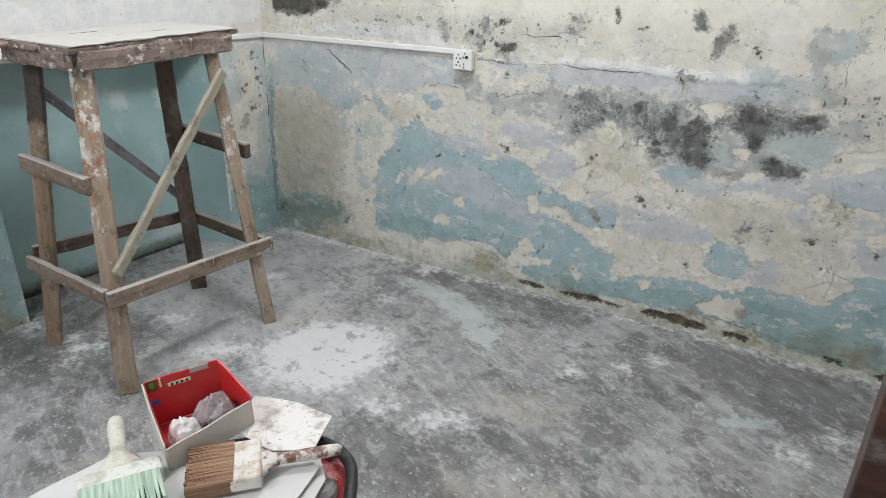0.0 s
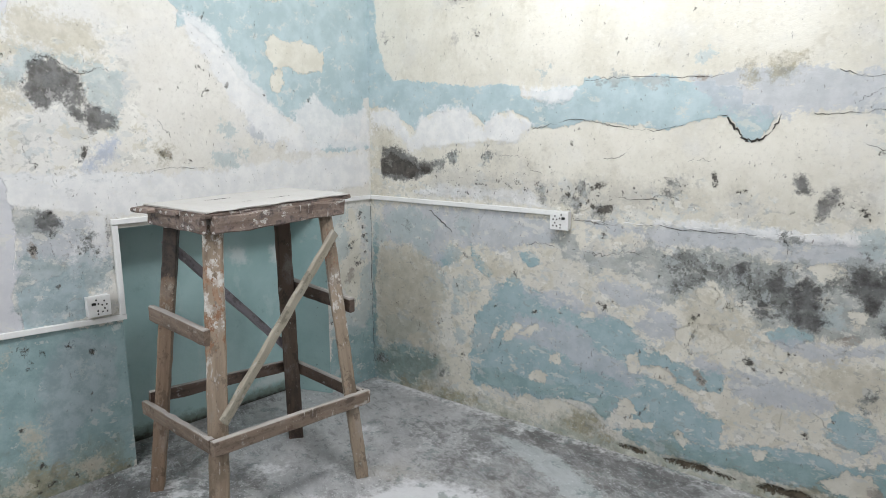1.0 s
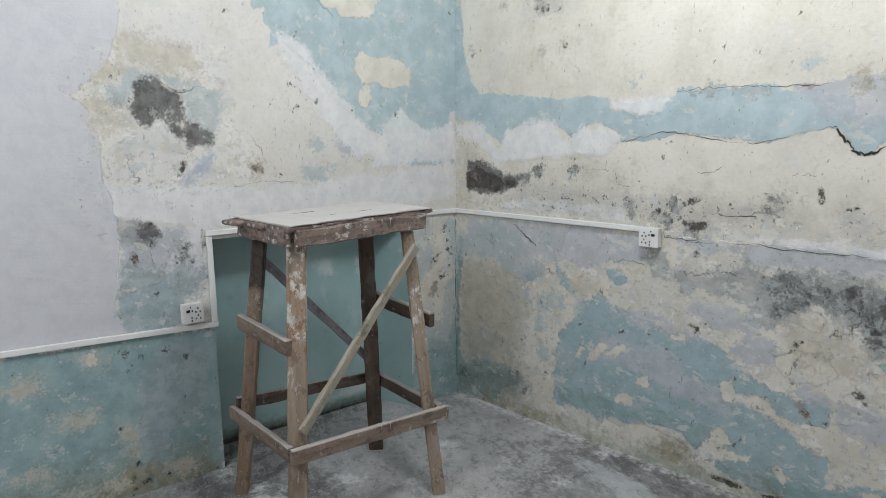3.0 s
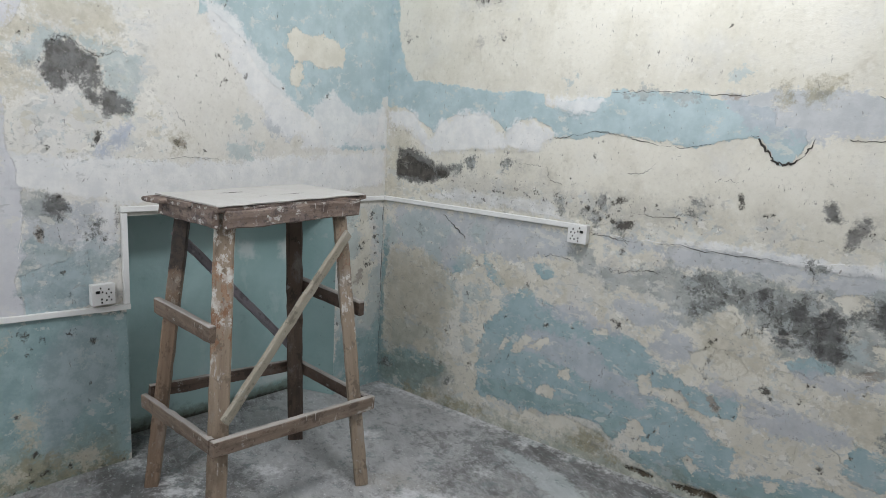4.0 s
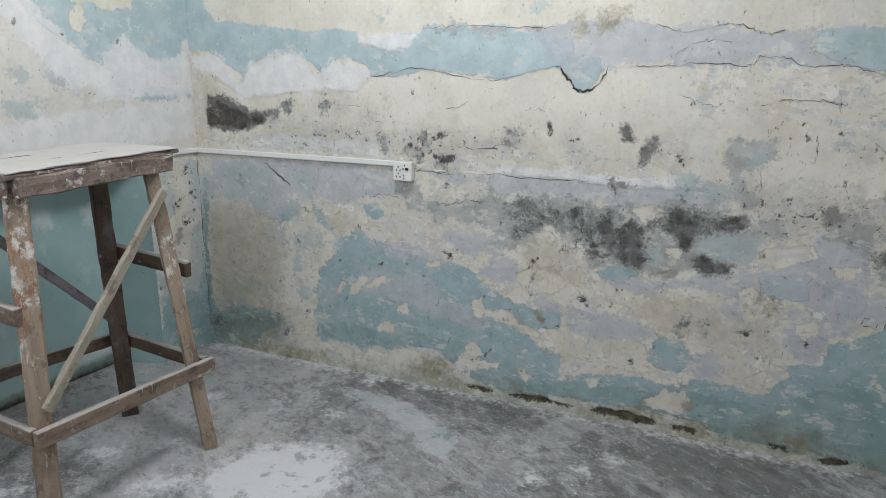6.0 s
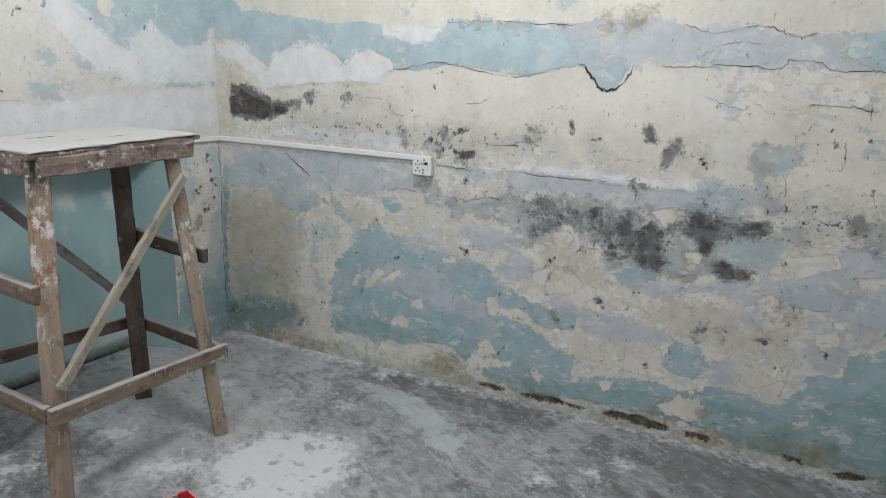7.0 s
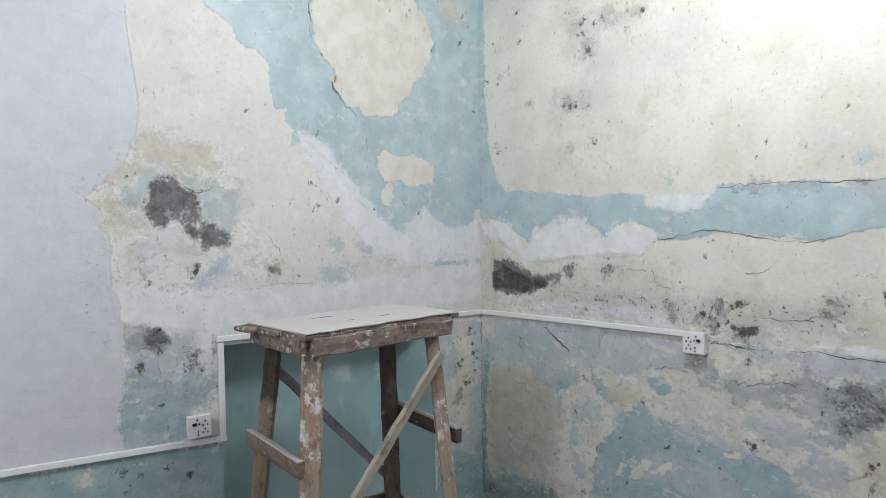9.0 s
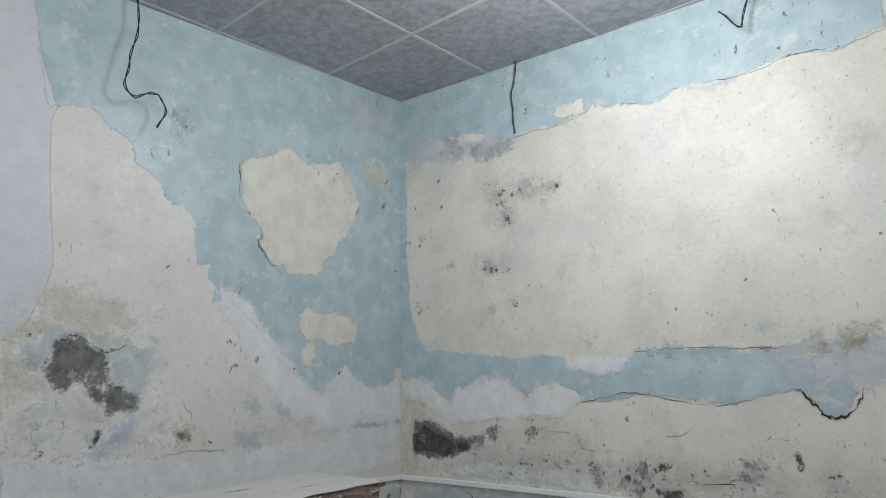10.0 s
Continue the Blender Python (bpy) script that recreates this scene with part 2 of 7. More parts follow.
def plain_paint(name, light, dark, rough=0.55):
    g = Graph(name)
    colour = g.mix(g.ramp(g.noise(2.5, 5, 0.6), 0.35, 0.65), light, dark)
    colour = g.mix(g.ramp(g.noise(9, 5, 0.65, shift=4.0), 0.60, 0.72, 0, 0.5), colour, (0.50, 0.54, 0.53))
    colour = g.mix(g.ramp(g.noise(40, 4, 0.6, shift=9.0), 0.66, 0.72, 0, 0.5), colour, (0.10, 0.11, 0.10))
    smear = g.noise(5, 6, 0.66, stretch=(1, 1, 0.6), shift=14.0)
    colour = g.mix(g.ramp(smear, 0.60, 0.68, 0, 0.45), colour, (0.56, 0.60, 0.59))
    colour = g.mix(g.ramp(g.noise(7, 7, 0.7, shift=24.0), 0.60, 0.72, 0, 0.4), colour, tuple(v * 0.6 for v in dark))
    return g.done(colour, rough, g.noise(30, 5, 0.6), 0.002)




def niche_paint():
    g = Graph("teal_paint")
    colour = g.mix(g.ramp(g.noise(2.2, 5, 0.6), 0.36, 0.64), (0.365, 0.51, 0.512), (0.285, 0.425, 0.427))
    colour = g.mix(g.ramp(g.noise(6, 6, 0.66, stretch=(1, 1, 0.7), shift=14.0), 0.57, 0.66, 0, 0.4), colour, (0.47, 0.575, 0.565))
    colour = g.mix(g.ramp(g.noise(9, 7, 0.7, shift=24.0), 0.58, 0.70, 0, 0.45), colour, (0.19, 0.28, 0.28))
    ragged = g.calc("MULTIPLY", g.calc("SUBTRACT", g.noise(30, 6, 0.7, shift=5.0), 0.5), 0.09)
    for field, tone, share in (("white", (0.60, 0.65, 0.64), 0.75), ("moss", (0.12, 0.14, 0.10), 0.7), ("gap", (0.05, 0.045, 0.035), 1.0)):
        colour = g.mix(g.ramp(g.calc("ADD", g.field(field), ragged), -0.02, 0.02, 0, share), colour, tone)
    return g.done(colour, 0.42, g.noise(30, 5, 0.6), 0.002)


NICHE_PAINT = niche_paint()
CHEEK_PAINT = plain_paint("teal_cheek_paint", (0.335, 0.47, 0.468), (0.255, 0.385, 0.384), 0.42)
FAR_PAINT = plain_paint("pale_wall_paint", (0.74, 0.74, 0.72), (0.66, 0.66, 0.65))


def concrete():
    g = Graph("stained_concrete")
    n1, n2, n3 = g.noise(1.7, 5, 0.6, warp=0.4), g.noise(7, 6, 0.60, warp=0.5, shift=3.0), g.noise(60, 6, 0.72, shift=6.0)
    colour = g.mix(g.ramp(n1, 0.36, 0.64), (0.225, 0.226, 0.232), (0.315, 0.313, 0.312))
    colour = g.mix(g.ramp(g.noise(2.4, 5, 0.6, shift=17.0), 0.50, 0.66, 0, 0.5), colour, (0.315, 0.292, 0.262))
    clouds = g.noise(4.5, 7, 0.68, warp=0.8, shift=33.0)
    colour = g.mix(g.ramp(clouds, 0.47, 0.66, 0, 0.62), colour, (0.435, 0.433, 0.432))
    stain = g.noise(8.5, 7, 0.68, warp=0.6, shift=41.0)
    colour = g.mix(g.ramp(stain, 0.53, 0.62, 0, 0.5), colour, (0.20, 0.184, 0.165))
    colour = g.mix(g.ramp(n2, 0.52, 0.60, 0, 0.72), colour, (0.115, 0.111, 0.107))
    swept = g.streaks(5.0, -29, 1.8, 0.30, 7, 0.70, 1.7)
    colour = g.mix(g.ramp(swept, 0.51, 0.64, 0, 0.55), colour, (0.46, 0.468, 0.475))
    colour = g.mix(g.ramp(swept, 0.34, 0.47, 0.6, 0), colour, (0.12, 0.12, 0.123))
    scuffs = g.streaks(18, -34, 1.0, 0.5, 8, 0.74, 4.1)
    colour = g.mix(g.ramp(scuffs, 0.53, 0.61, 0, 0.5), colour, (0.46, 0.467, 0.47))
    colour = g.mix(g.ramp(scuffs, 0.37, 0.46, 0.5, 0), colour, (0.15, 0.148, 0.146))
    colour = g.mix(g.ramp(n3, 0.52, 0.66, 0, 0.22), colour, (0.44, 0.44, 0.44))
    colour = g.mix(g.ramp(n3, 0.34, 0.46, 0.22, 0), colour, (0.15, 0.148, 0.145))

    def coat(field, tone, edge, far, near, cover, k):
        a = g.calc("MULTIPLY", g.calc("SUBTRACT", g.noise(5 + k, 6, 0.66, shift=k * 4.0), 0.5), far * 2)
        b = g.calc("MULTIPLY", g.calc("SUBTRACT", g.noise(24 + 2 * k, 7, 0.75, shift=k * 6.0), 0.5), near * 2)
        return g.mix(g.ramp(g.calc("ADD", g.calc("ADD", g.field(field), a), b), -edge, edge, 0, cover), colour, tone)

    colour = coat("pale", (0.49, 0.49, 0.495), 0.10, 0.20, 0.34, 0.55, 5)
    colour = coat("dark", (0.11, 0.107, 0.106), 0.06, 0.16, 0.34, 0.64, 1)
    colour = coat("tan", (0.40, 0.372, 0.33), 0.07, 0.12, 0.16, 0.6, 2)
    trodden = g.streaks(11, -31, 0.9, 0.6, 8, 0.74, 8.7)
    colour = g.mix(g.ramp(trodden, 0.54, 0.60, 0, 0.42), colour, (0.50, 0.505, 0.515))
    colour = g.mix(g.ramp(trodden, 0.40, 0.46, 0.42, 0), colour, (0.115, 0.11, 0.105))
    colour = coat("streak", (0.52, 0.56, 0.565), 0.015, 0.03, 0.09, 0.62, 3)
    colour = coat("white", (0.70, 0.70, 0.71), 0.05, 0.07, 0.17, 0.85, 4)
    grey = g.ramp(g.noise(12, 7, 0.72, shift=27.0), 0.56, 0.64, 0, 0.6)
    colour = g.mix(grey, colour, (0.17, 0.208, 0.205))
    thick = g.ramp(g.noise(1.9, 4, 0.6, shift=63.0), 0.44, 0.58, 0.0, 0.9)
    flecks = g.calc("MULTIPLY", g.ramp(g.streaks(36, -32, 0.8, 0.6, 6, 0.74, 6.3), 0.615, 0.635), thick)
    colour = g.mix(flecks, colour, (0.60, 0.635, 0.64))
    patchy = g.calc("MULTIPLY", g.noise(3, 3, 0.6, shift=8.0), 0.55)
    drips = g.ramp(g.calc("ADD", g.cells(26), patchy), 0.28, 0.31, 0.9, 0.0)
    colour = g.mix(drips, colour, (0.74, 0.75, 0.745))
    small = g.ramp(g.calc("ADD", g.cells(80), patchy), 0.30, 0.34, 0.8, 0.0)
    colour = g.mix(small, colour, (0.68, 0.69, 0.69))
    crumbs = g.calc("MULTIPLY", g.ramp(g.noise(70, 4, 0.65, shift=13.0), 0.625, 0.65, 0, 0.85), thick)
    colour = g.mix(crumbs, colour, (0.68, 0.69, 0.69))
    height = g.calc("ADD", g.calc("MULTIPLY", n3, 0.6), g.calc("MULTIPLY", n2, 0.8))
    return g.done(colour, g.ramp(n2, 0.3, 0.7, 0.42, 0.66), height, 0.003)


CONCRETE = concrete()


def simple(name, colour, rough=0.5, metal=0.0, stain=None, share=0.35, scale=14, relief=0.0, spread=0.48):
    g = Graph(name)
    tone = colour
    if stain:
        tone = g.mix(g.ramp(g.noise(scale, 5, 0.65), spread, spread + 0.2 * spread / 0.48, 0, share), colour, stain)
        tone = g.mix(g.ramp(g.noise(scale * 5, 4, 0.6, shift=3.0), 0.60, 0.70, 0, share), tone, stain)
    return g.done(tone, rough, g.noise(scale * 4, 4, 0.6) if relief else None, relief or 0.001, metal)


def wood(name, light, dark, paint, paint_share, rough=0.7, bands=(), lit_dust=0.0, runs=0.0):
    """Old timber along local x. bands: stretches of other paint, dirt or darker tone as (from, to, tone, other tone,
    share).
    """
    g = Graph(name)
    grain = g.noise(30, 6, 0.65, stretch=(0.06, 1, 1), warp=0.3)
    broad = g.noise(5, 4, 0.6, stretch=(0.25, 1, 1), shift=5.0)
    lot = g.calc("MULTIPLY", g.calc("SUBTRACT", g.chance(), 0.5), 0.16)
    colour = g.mix(g.ramp(g.calc("ADD", grain, lot), 0.34, 0.74), light, dark)
    colour = g.mix(g.ramp(broad, 0.5, 0.75, 0, 0.5), colour, tuple(v * 0.55 for v in dark))
    blotch = g.noise(9, 7, 0.70, stretch=(0.55, 1, 1), shift=29.0)
    colour = g.mix(g.ramp(blotch, 0.52, 0.66, 0, 0.5), colour, tuple(0.35 * v + 0.22 for v in light))
    colour = g.mix(g.ramp(blotch, 0.34, 0.46, 0.5, 0), colour, tuple(v * 0.6 for v in dark))
    dirt = g.noise(15, 8, 0.74, stretch=(0.7, 1, 1), shift=47.0)
    colour = g.mix(g.ramp(dirt, 0.545, 0.60, 0, 0.6), colour, tuple(v * 0.5 for v in dark))
    chalk = g.noise(26, 8, 0.76, stretch=(0.8, 1, 1), shift=57.0)
    colour = g.mix(g.ramp(chalk, 0.60, 0.65, 0, 0.5), colour, tuple(0.3 * v + 0.30 for v in paint))
    nicks = g.noise(85, 5, 0.7, stretch=(0.3, 1, 1), shift=33.0)
    colour = g.mix(g.ramp(nicks, 0.60, 0.68, 0, 0.5), colour, tuple(v * 0.4 for v in dark))
    along = g.calc("ADD", g.axis(0), g.calc("MULTIPLY", g.calc("SUBTRACT", g.noise(11, 6, 0.7, stretch=(0.5, 1, 1), shift=19.0), 0.5), 0.34))
    for k, (start, end, tone, other, share) in enumerate(bands):
        blot = g.noise(24, 7, 0.72, stretch=(0.6, 1, 1), shift=23.0 + 4 * k)
        where = g.calc("MULTIPLY", g.ramp(along, start - 0.02, start + 0.02), g.ramp(along, end - 0.02, end + 0.02, 1, 0))
        where = g.calc("MULTIPLY", where, g.ramp(blot, 0.62 - share * 0.3, 0.66 - share * 0.3))
        colour = g.mix(where, colour, g.mix(g.ramp(g.noise(34, 5, 0.7, shift=3.0 + k), 0.42, 0.58), tone, other))
    drip = g.calc("ADD", g.noise(16, 5, 0.68, stretch=(0.3, 1, 1), shift=8.0), g.calc("MULTIPLY", g.noise(3.2, 3, 0.5, shift=2.0), 0.55))
    colour = g.mix(g.ramp(drip, 0.90 - paint_share, 0.97 - paint_share, 0, 0.8), colour, paint)
    if runs:
        down = g.noise(52, 5, 0.66, stretch=(1, 0.4, 0.18), warp=0.25, shift=37.0)
        colour = g.mix(g.ramp(down, 0.70 - runs, 0.735 - runs, 0, 0.65), colour, paint)
    spots = g.ramp(g.noise(60, 5, 0.7, shift=15.0), 0.685, 0.72, 0, 0.65)
    colour = g.mix(spots, colour, paint)
    # dust and the light on the upper edge, both put into the colour
    if lit_dust:
        top = g.calc("ADD", g.axis(2), g.calc("MULTIPLY", g.calc("SUBTRACT", broad, 0.5), 0.012))
        colour = g.mix(g.ramp(top, lit_dust - 0.006, lit_dust - 0.002, 0, 0.75), colour, (0.50, 0.475, 0.45))
    return g.done(colour, rough, g.calc("ADD", grain, g.calc("MULTIPLY", spots, 0.4)), 0.003)


LIME, RUST, NEAR_BLACK = (0.60, 0.585, 0.555), (0.24, 0.125, 0.07), (0.085, 0.066, 0.055)
WOOD = wood("weathered_wood", (0.275, 0.21, 0.162), (0.15, 0.108, 0.082), (0.55, 0.52, 0.48), 0.0, lit_dust=0.030, runs=0.075, bands=((-1.0, 2.0, (0.145, 0.098, 0.074), (0.21, 0.15, 0.115), 0.2),))
# darker tone of the rail wood, used on the two far sides
WOOD_DARK = wood("dark_weathered_wood", (0.118, 0.082, 0.064), (0.062, 0.043, 0.034), (0.42, 0.38, 0.34), -0.06, lit_dust=0.028)
WOOD_PALE = wood("pale_wood", (0.375, 0.345, 0.28), (0.28, 0.25, 0.195), (0.58, 0.56, 0.52), -0.04)
WOOD_TOP = wood("plaster_crusted_wood", (0.29, 0.222, 0.185), (0.125, 0.086, 0.07), LIME, 0.03, runs=0.07, bands=((-1.0, 2.0, (0.215, 0.165, 0.148), (0.10, 0.08, 0.074), 0.38), (-1.0, 2.0, LIME, (0.42, 0.385, 0.36), 0.1)))
WOOD_GREY = wood("grey_purple_wood", (0.30, 0.275, 0.305), (0.22, 0.20, 0.225), (0.52, 0.50, 0.52), -0.05)
LEG_LIMED = wood("limed_rusty_leg", (0.335, 0.262, 0.197), (0.225, 0.17, 0.123), LIME, -0.02, bands=((0.70, 1.02, RUST, (0.33, 0.22, 0.15), 0.35), (0.78, 1.3, LIME, (0.44, 0.38, 0.33), 0.36), (0.84, 1.1, RUST, (0.13, 0.075, 0.05), 0.05)))
LEG_DRIPPED = wood("dripped_leg", (0.33, 0.26, 0.196), (0.22, 0.168, 0.122), LIME, 0.02, bands=((0.62, 1.02, LIME, (0.50, 0.45, 0.40), 0.25), (0.86, 1.2, (0.30, 0.18, 0.12), (0.19, 0.13, 0.095), 0.2)))
# brown leg, near black towards its top
LEG_DARK_TOP = wood("dark_topped_brown_leg", (0.29, 0.205, 0.145), (0.19, 0.13, 0.09), (0.46, 0.41, 0.35), -0.03, bands=((0.72, 0.93, (0.40, 0.35, 0.29), (0.27, 0.20, 0.15), 0.3), (0.88, 1.4, NEAR_BLACK, (0.05, 0.042, 0.04), 0.85)))
# darkest leg tone, used on the far leg d
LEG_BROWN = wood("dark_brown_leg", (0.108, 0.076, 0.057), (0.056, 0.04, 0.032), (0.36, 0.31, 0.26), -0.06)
CRUST = simple("plaster_crust", (0.545, 0.53, 0.505), 0.8, stain=(0.49, 0.46, 0.43), share=0.45, scale=9, relief=0.003)
DOOR_WOOD = wood("dark_varnished_wood", (0.085, 0.028, 0.015), (0.03, 0.012, 0.008), (0.10, 0.04, 0.02), -0.12, 0.35)


PLASTIC = simple("white_plastic", (0.80, 0.80, 0.79), 0.35, stain=(0.55, 0.53, 0.48), share=0.2, scale=9)
HOLE = simple("dark_hole", (0.012, 0.012, 0.012), 0.6)
CRACK = simple("crack_shadowed_gap", (0.05, 0.045, 0.04), 0.9)
WIRE = simple("black_cable", (0.02, 0.018, 0.018), 0.45)


# ---- mesh helpers ----
def mesh_of(name, bm, material, smooth=False):
    me = bpy.data.meshes.new(name)
    bmesh.ops.recalc_face_normals(bm, faces=bm.faces)
    bm.to_mesh(me)
    bm.free()
    me.materials.append(material)
    if smooth:
        me.polygons.foreach_set("use_smooth", [True] * len(me.polygons))
    return me


def part(name, bm, material, parent, label="", at=None, smooth=False):
    ob = new(name, mesh_of(name, bm, material, smooth))
    ob.parent = parent
    if at is not None:
        ob.matrix_basis = at
    return tagged(ob, label)


def thing(name, label, category, at=None, group="", kind=""):
    ob = new(name)
    ob.empty_display_size = 0.05
    if at is not None:
        ob.matrix_basis = at
    return tagged(ob, label, category, group, kind)


def box(size, centre=(0, 0, 0), bevel=0.0, steps=2):
    bm = bmesh.new()
    bmesh.ops.create_cube(bm, size=1)
    bmesh.ops.scale(bm, vec=size, verts=bm.verts)
    bmesh.ops.translate(bm, vec=centre, verts=bm.verts)
    if bevel:
        bmesh.ops.bevel(bm, geom=bm.edges[:], offset=bevel, segments=steps, affect="EDGES", profile=0.6)
    return bm


def tube(points, radius, sides=6):
    """A round bar through the points; radius may be one number or one for each point."""
    pts = [Vector(p) for p in points]
    bm, rings = bmesh.new(), []
    for i, p in enumerate(pts):
        ahead = (pts[min(i + 1, len(pts) - 1)] - pts[max(i - 1, 0)]).normalized()
        side = ahead.cross(Vector((0.13, 0.21, 0.97))).normalized()
        other = ahead.cross(side)
        r = radius[i] if isinstance(radius, (list, tuple)) else radius
        rings.append([bm.verts.new(p + (side * math.cos(a) + other * math.sin(a)) * r) for a in (2 * math.pi * k / sides for k in range(sides))])
    for a, b in zip(rings, rings[1:]):
        for k in range(sides):
            bm.faces.new((a[k], a[(k + 1) % sides], b[(k + 1) % sides], b[k]))
    bm.faces.new(rings[0])
    bm.faces.new(rings[-1])
    return bm


def smooth_line(points, steps=6):
    """A curve through the points."""
    pts = [Vector(p) for p in points]
    full = [pts[0] * 2 - pts[1], *pts, pts[-1] * 2 - pts[-2]]
    out = []
    for a, b, c, d in zip(full, full[1:], full[2:], full[3:]):
        for k in range(steps):
            t = k / steps
            out.append(0.5 * (2 * b + (c - a) * t + (2 * a - 5 * b + 4 * c - d) * t * t + (3 * b - a - 3 * c + d) * t ** 3))
    return out + [pts[-1]]


def beam(a, b, wide, thick, side, rough=0.0025, chamfer=0.005, seed=0):
    """A sawn timber from a to b: its mesh along local x, and its pose. side: the way its width points."""
    a, b, side = Vector(a), Vector(b), Vector(side)
    x = (b - a).normalized()
    z = (side - x * side.dot(x)).normalized()
    y = z.cross(x)
    m = Matrix((x, y, z)).transposed().to_4x4()
    m.translation = a
    length, rng, bm, rings = (b - a).length, random.Random(seed), bmesh.new(), []
    hw, ht, c = wide / 2, thick / 2, chamfer
    outline = ((-ht, -hw + c), (-ht + c, -hw), (ht - c, -hw), (ht, -hw + c), (ht, hw - c), (ht - c, hw), (-ht + c, hw), (-ht, hw - c))
    count = max(2, int(length / 0.045))
    for i in range(count + 1):
        sx, sy = rng.gauss(0, rough * 0.4), rng.gauss(0, rough * 0.4)
        rings.append([bm.verts.new((length * i / count + (rng.gauss(0, rough) if i in (0, count) else 0), p + sx + rng.gauss(0, rough * 0.5), q + sy + rng.gauss(0, rough * 0.5))) for p, q in outline])
    for r, s in zip(rings, rings[1:]):
        for k in range(8):
            bm.faces.new((r[k], r[(k + 1) % 8], s[(k + 1) % 8], s[k]))
    bm.faces.new(rings[0])
    bm.faces.new(rings[-1])
    return bm, m


# ---- coats, scars and stains on the walls and the floor ----
class Marks:
    """Outlines of paint, putty and stains on one surface, in metres along and up it."""

    def __init__(self):
        self.areas = {}

    def area(self, field, *outline):
        self.areas.setdefault(field, []).append(np.array(outline))

    def dots(self, field, *circles):
        self.areas.setdefault(field, []).extend(circles)

    def reach(self, field, s, z):
        """How far inside (plus) or outside (minus) the field's nearest outline every place lies."""
        best = np.full(s.shape, -0.3)
        for shape in self.areas.get(field, ()):
            if isinstance(shape, tuple):
                best = np.maximum(best, shape[2] - np.hypot(s - shape[0], z - shape[1]))
                continue
            low, high = shape.min(0) - 0.3, shape.max(0) + 0.3
            near = np.nonzero((s > low[0]) & (s < high[0]) & (z > low[1]) & (z < high[1]))[0]
            ps, pz = s[near], z[near]
            away, inside = np.full(ps.shape, 9.0), np.zeros(ps.shape, bool)
            for (ax, ay), (bx, by) in zip(shape, np.roll(shape, -1, 0)):
                dx, dy = bx - ax, by - ay
                t = np.clip(((ps - ax) * dx + (pz - ay) * dy) / (dx * dx + dy * dy + 1e-12), 0, 1)
                away = np.minimum(away, np.hypot(ps - ax - t * dx, pz - ay - t * dy))
                if abs(dy) > 1e-9:
                    inside ^= ((ay > pz) != (by > pz)) & (ps < dx * (pz - ay) / dy + ax)
            best[near] = np.maximum(best[near], np.where(inside, away, -away))
        return best


right_marks, left_marks, floor_marks = Marks(), Marks(), Marks()
right_marks.area("worn", (0.0, 0.26), (0.15, 0.24), (0.25, 0.29), (0.40, 0.25), (0.44, 0.17), (0.34, 0.12), (0.30, 0.02), (0.0, 0.0))
right_marks.area("teal", (0.022, 0.933), (0.058, 0.936), (0.026, 0.575), (0.024, 0.261), (0.001, -0.006), (-0.066, -0.018))
right_marks.area("blue", (1.00, 1.62), (1.30, 1.64), (1.90, 1.62), (1.92, 1.45), (1.855, 1.503), (1.786, 1.507), (1.682, 1.466), (1.561, 1.448), (1.436, 1.458), (1.332, 1.477), (1.227, 1.49), (1.119, 1.466), (1.008, 1.448))
right_marks.area("lav", (1.70, 1.66), (2.10, 1.68), (2.15, 1.52), (2.04, 1.50), (1.95, 1.50), (1.80, 1.54))
right_marks.area("blue", (-0.01, 3.14), (1.73, 3.10), (2.28, 3.08), (2.24, 2.74), (2.20, 2.75), (2.12, 2.71), (1.94, 2.73), (1.76, 2.70), (1.52, 2.72), (1.40, 2.69), (1.17, 2.73), (1.00, 2.70), (0.71, 2.69), (0.49, 2.76), (0.31, 2.78), (0.06, 2.82), (0.04, 2.57), (0.04, 2.11), (0.10, 1.75), (0.19, 1.68), (-0.04, 1.61))
right_marks.area("blue", (-0.04, 1.75), (0.10, 1.75), (0.19, 1.68), (0.43, 1.68), (0.63, 1.64), (0.84, 1.65), (0.95, 1.64), (0.96, 1.59), (1.15, 1.55), (1.22, 1.59), (1.27, 1.66), (1.49, 1.66), (1.63, 1.67), (1.67, 1.65), (1.81, 1.64), (1.83, 1.51), (1.80, 1.50), (1.70, 1.47), (1.53, 1.46), (1.43, 1.48), (1.27, 1.49), (1.05, 1.45), (1.00, 1.49), (0.90, 1.52), (0.83, 1.50), (0.77, 1.45), (0.71, 1.52), (0.56, 1.54), (0.40, 1.50), (0.33, 1.42), (0.19, 1.52), (0.08, 1.56), (-0.04, 1.55))
right_marks.area("blue", (1.80, 1.51), (1.89, 1.50), (1.93, 1.42), (1.98, 1.42), (2.02, 1.46), (2.03, 1.50), (2.02, 1.55), (1.86, 1.55))
right_marks.area("blue", (2.74, 1.64), (2.84, 1.65), (3.02, 1.64), (3.05, 1.51), (2.98, 1.50), (2.93, 1.51), (2.83, 1.53), (2.75, 1.57))
right_marks.area("lav", (0.02, 2.85), (0.35, 2.78), (0.69, 2.68), (0.62, 2.64), (0.49, 2.62), (0.31, 2.67), (0.06, 2.68))
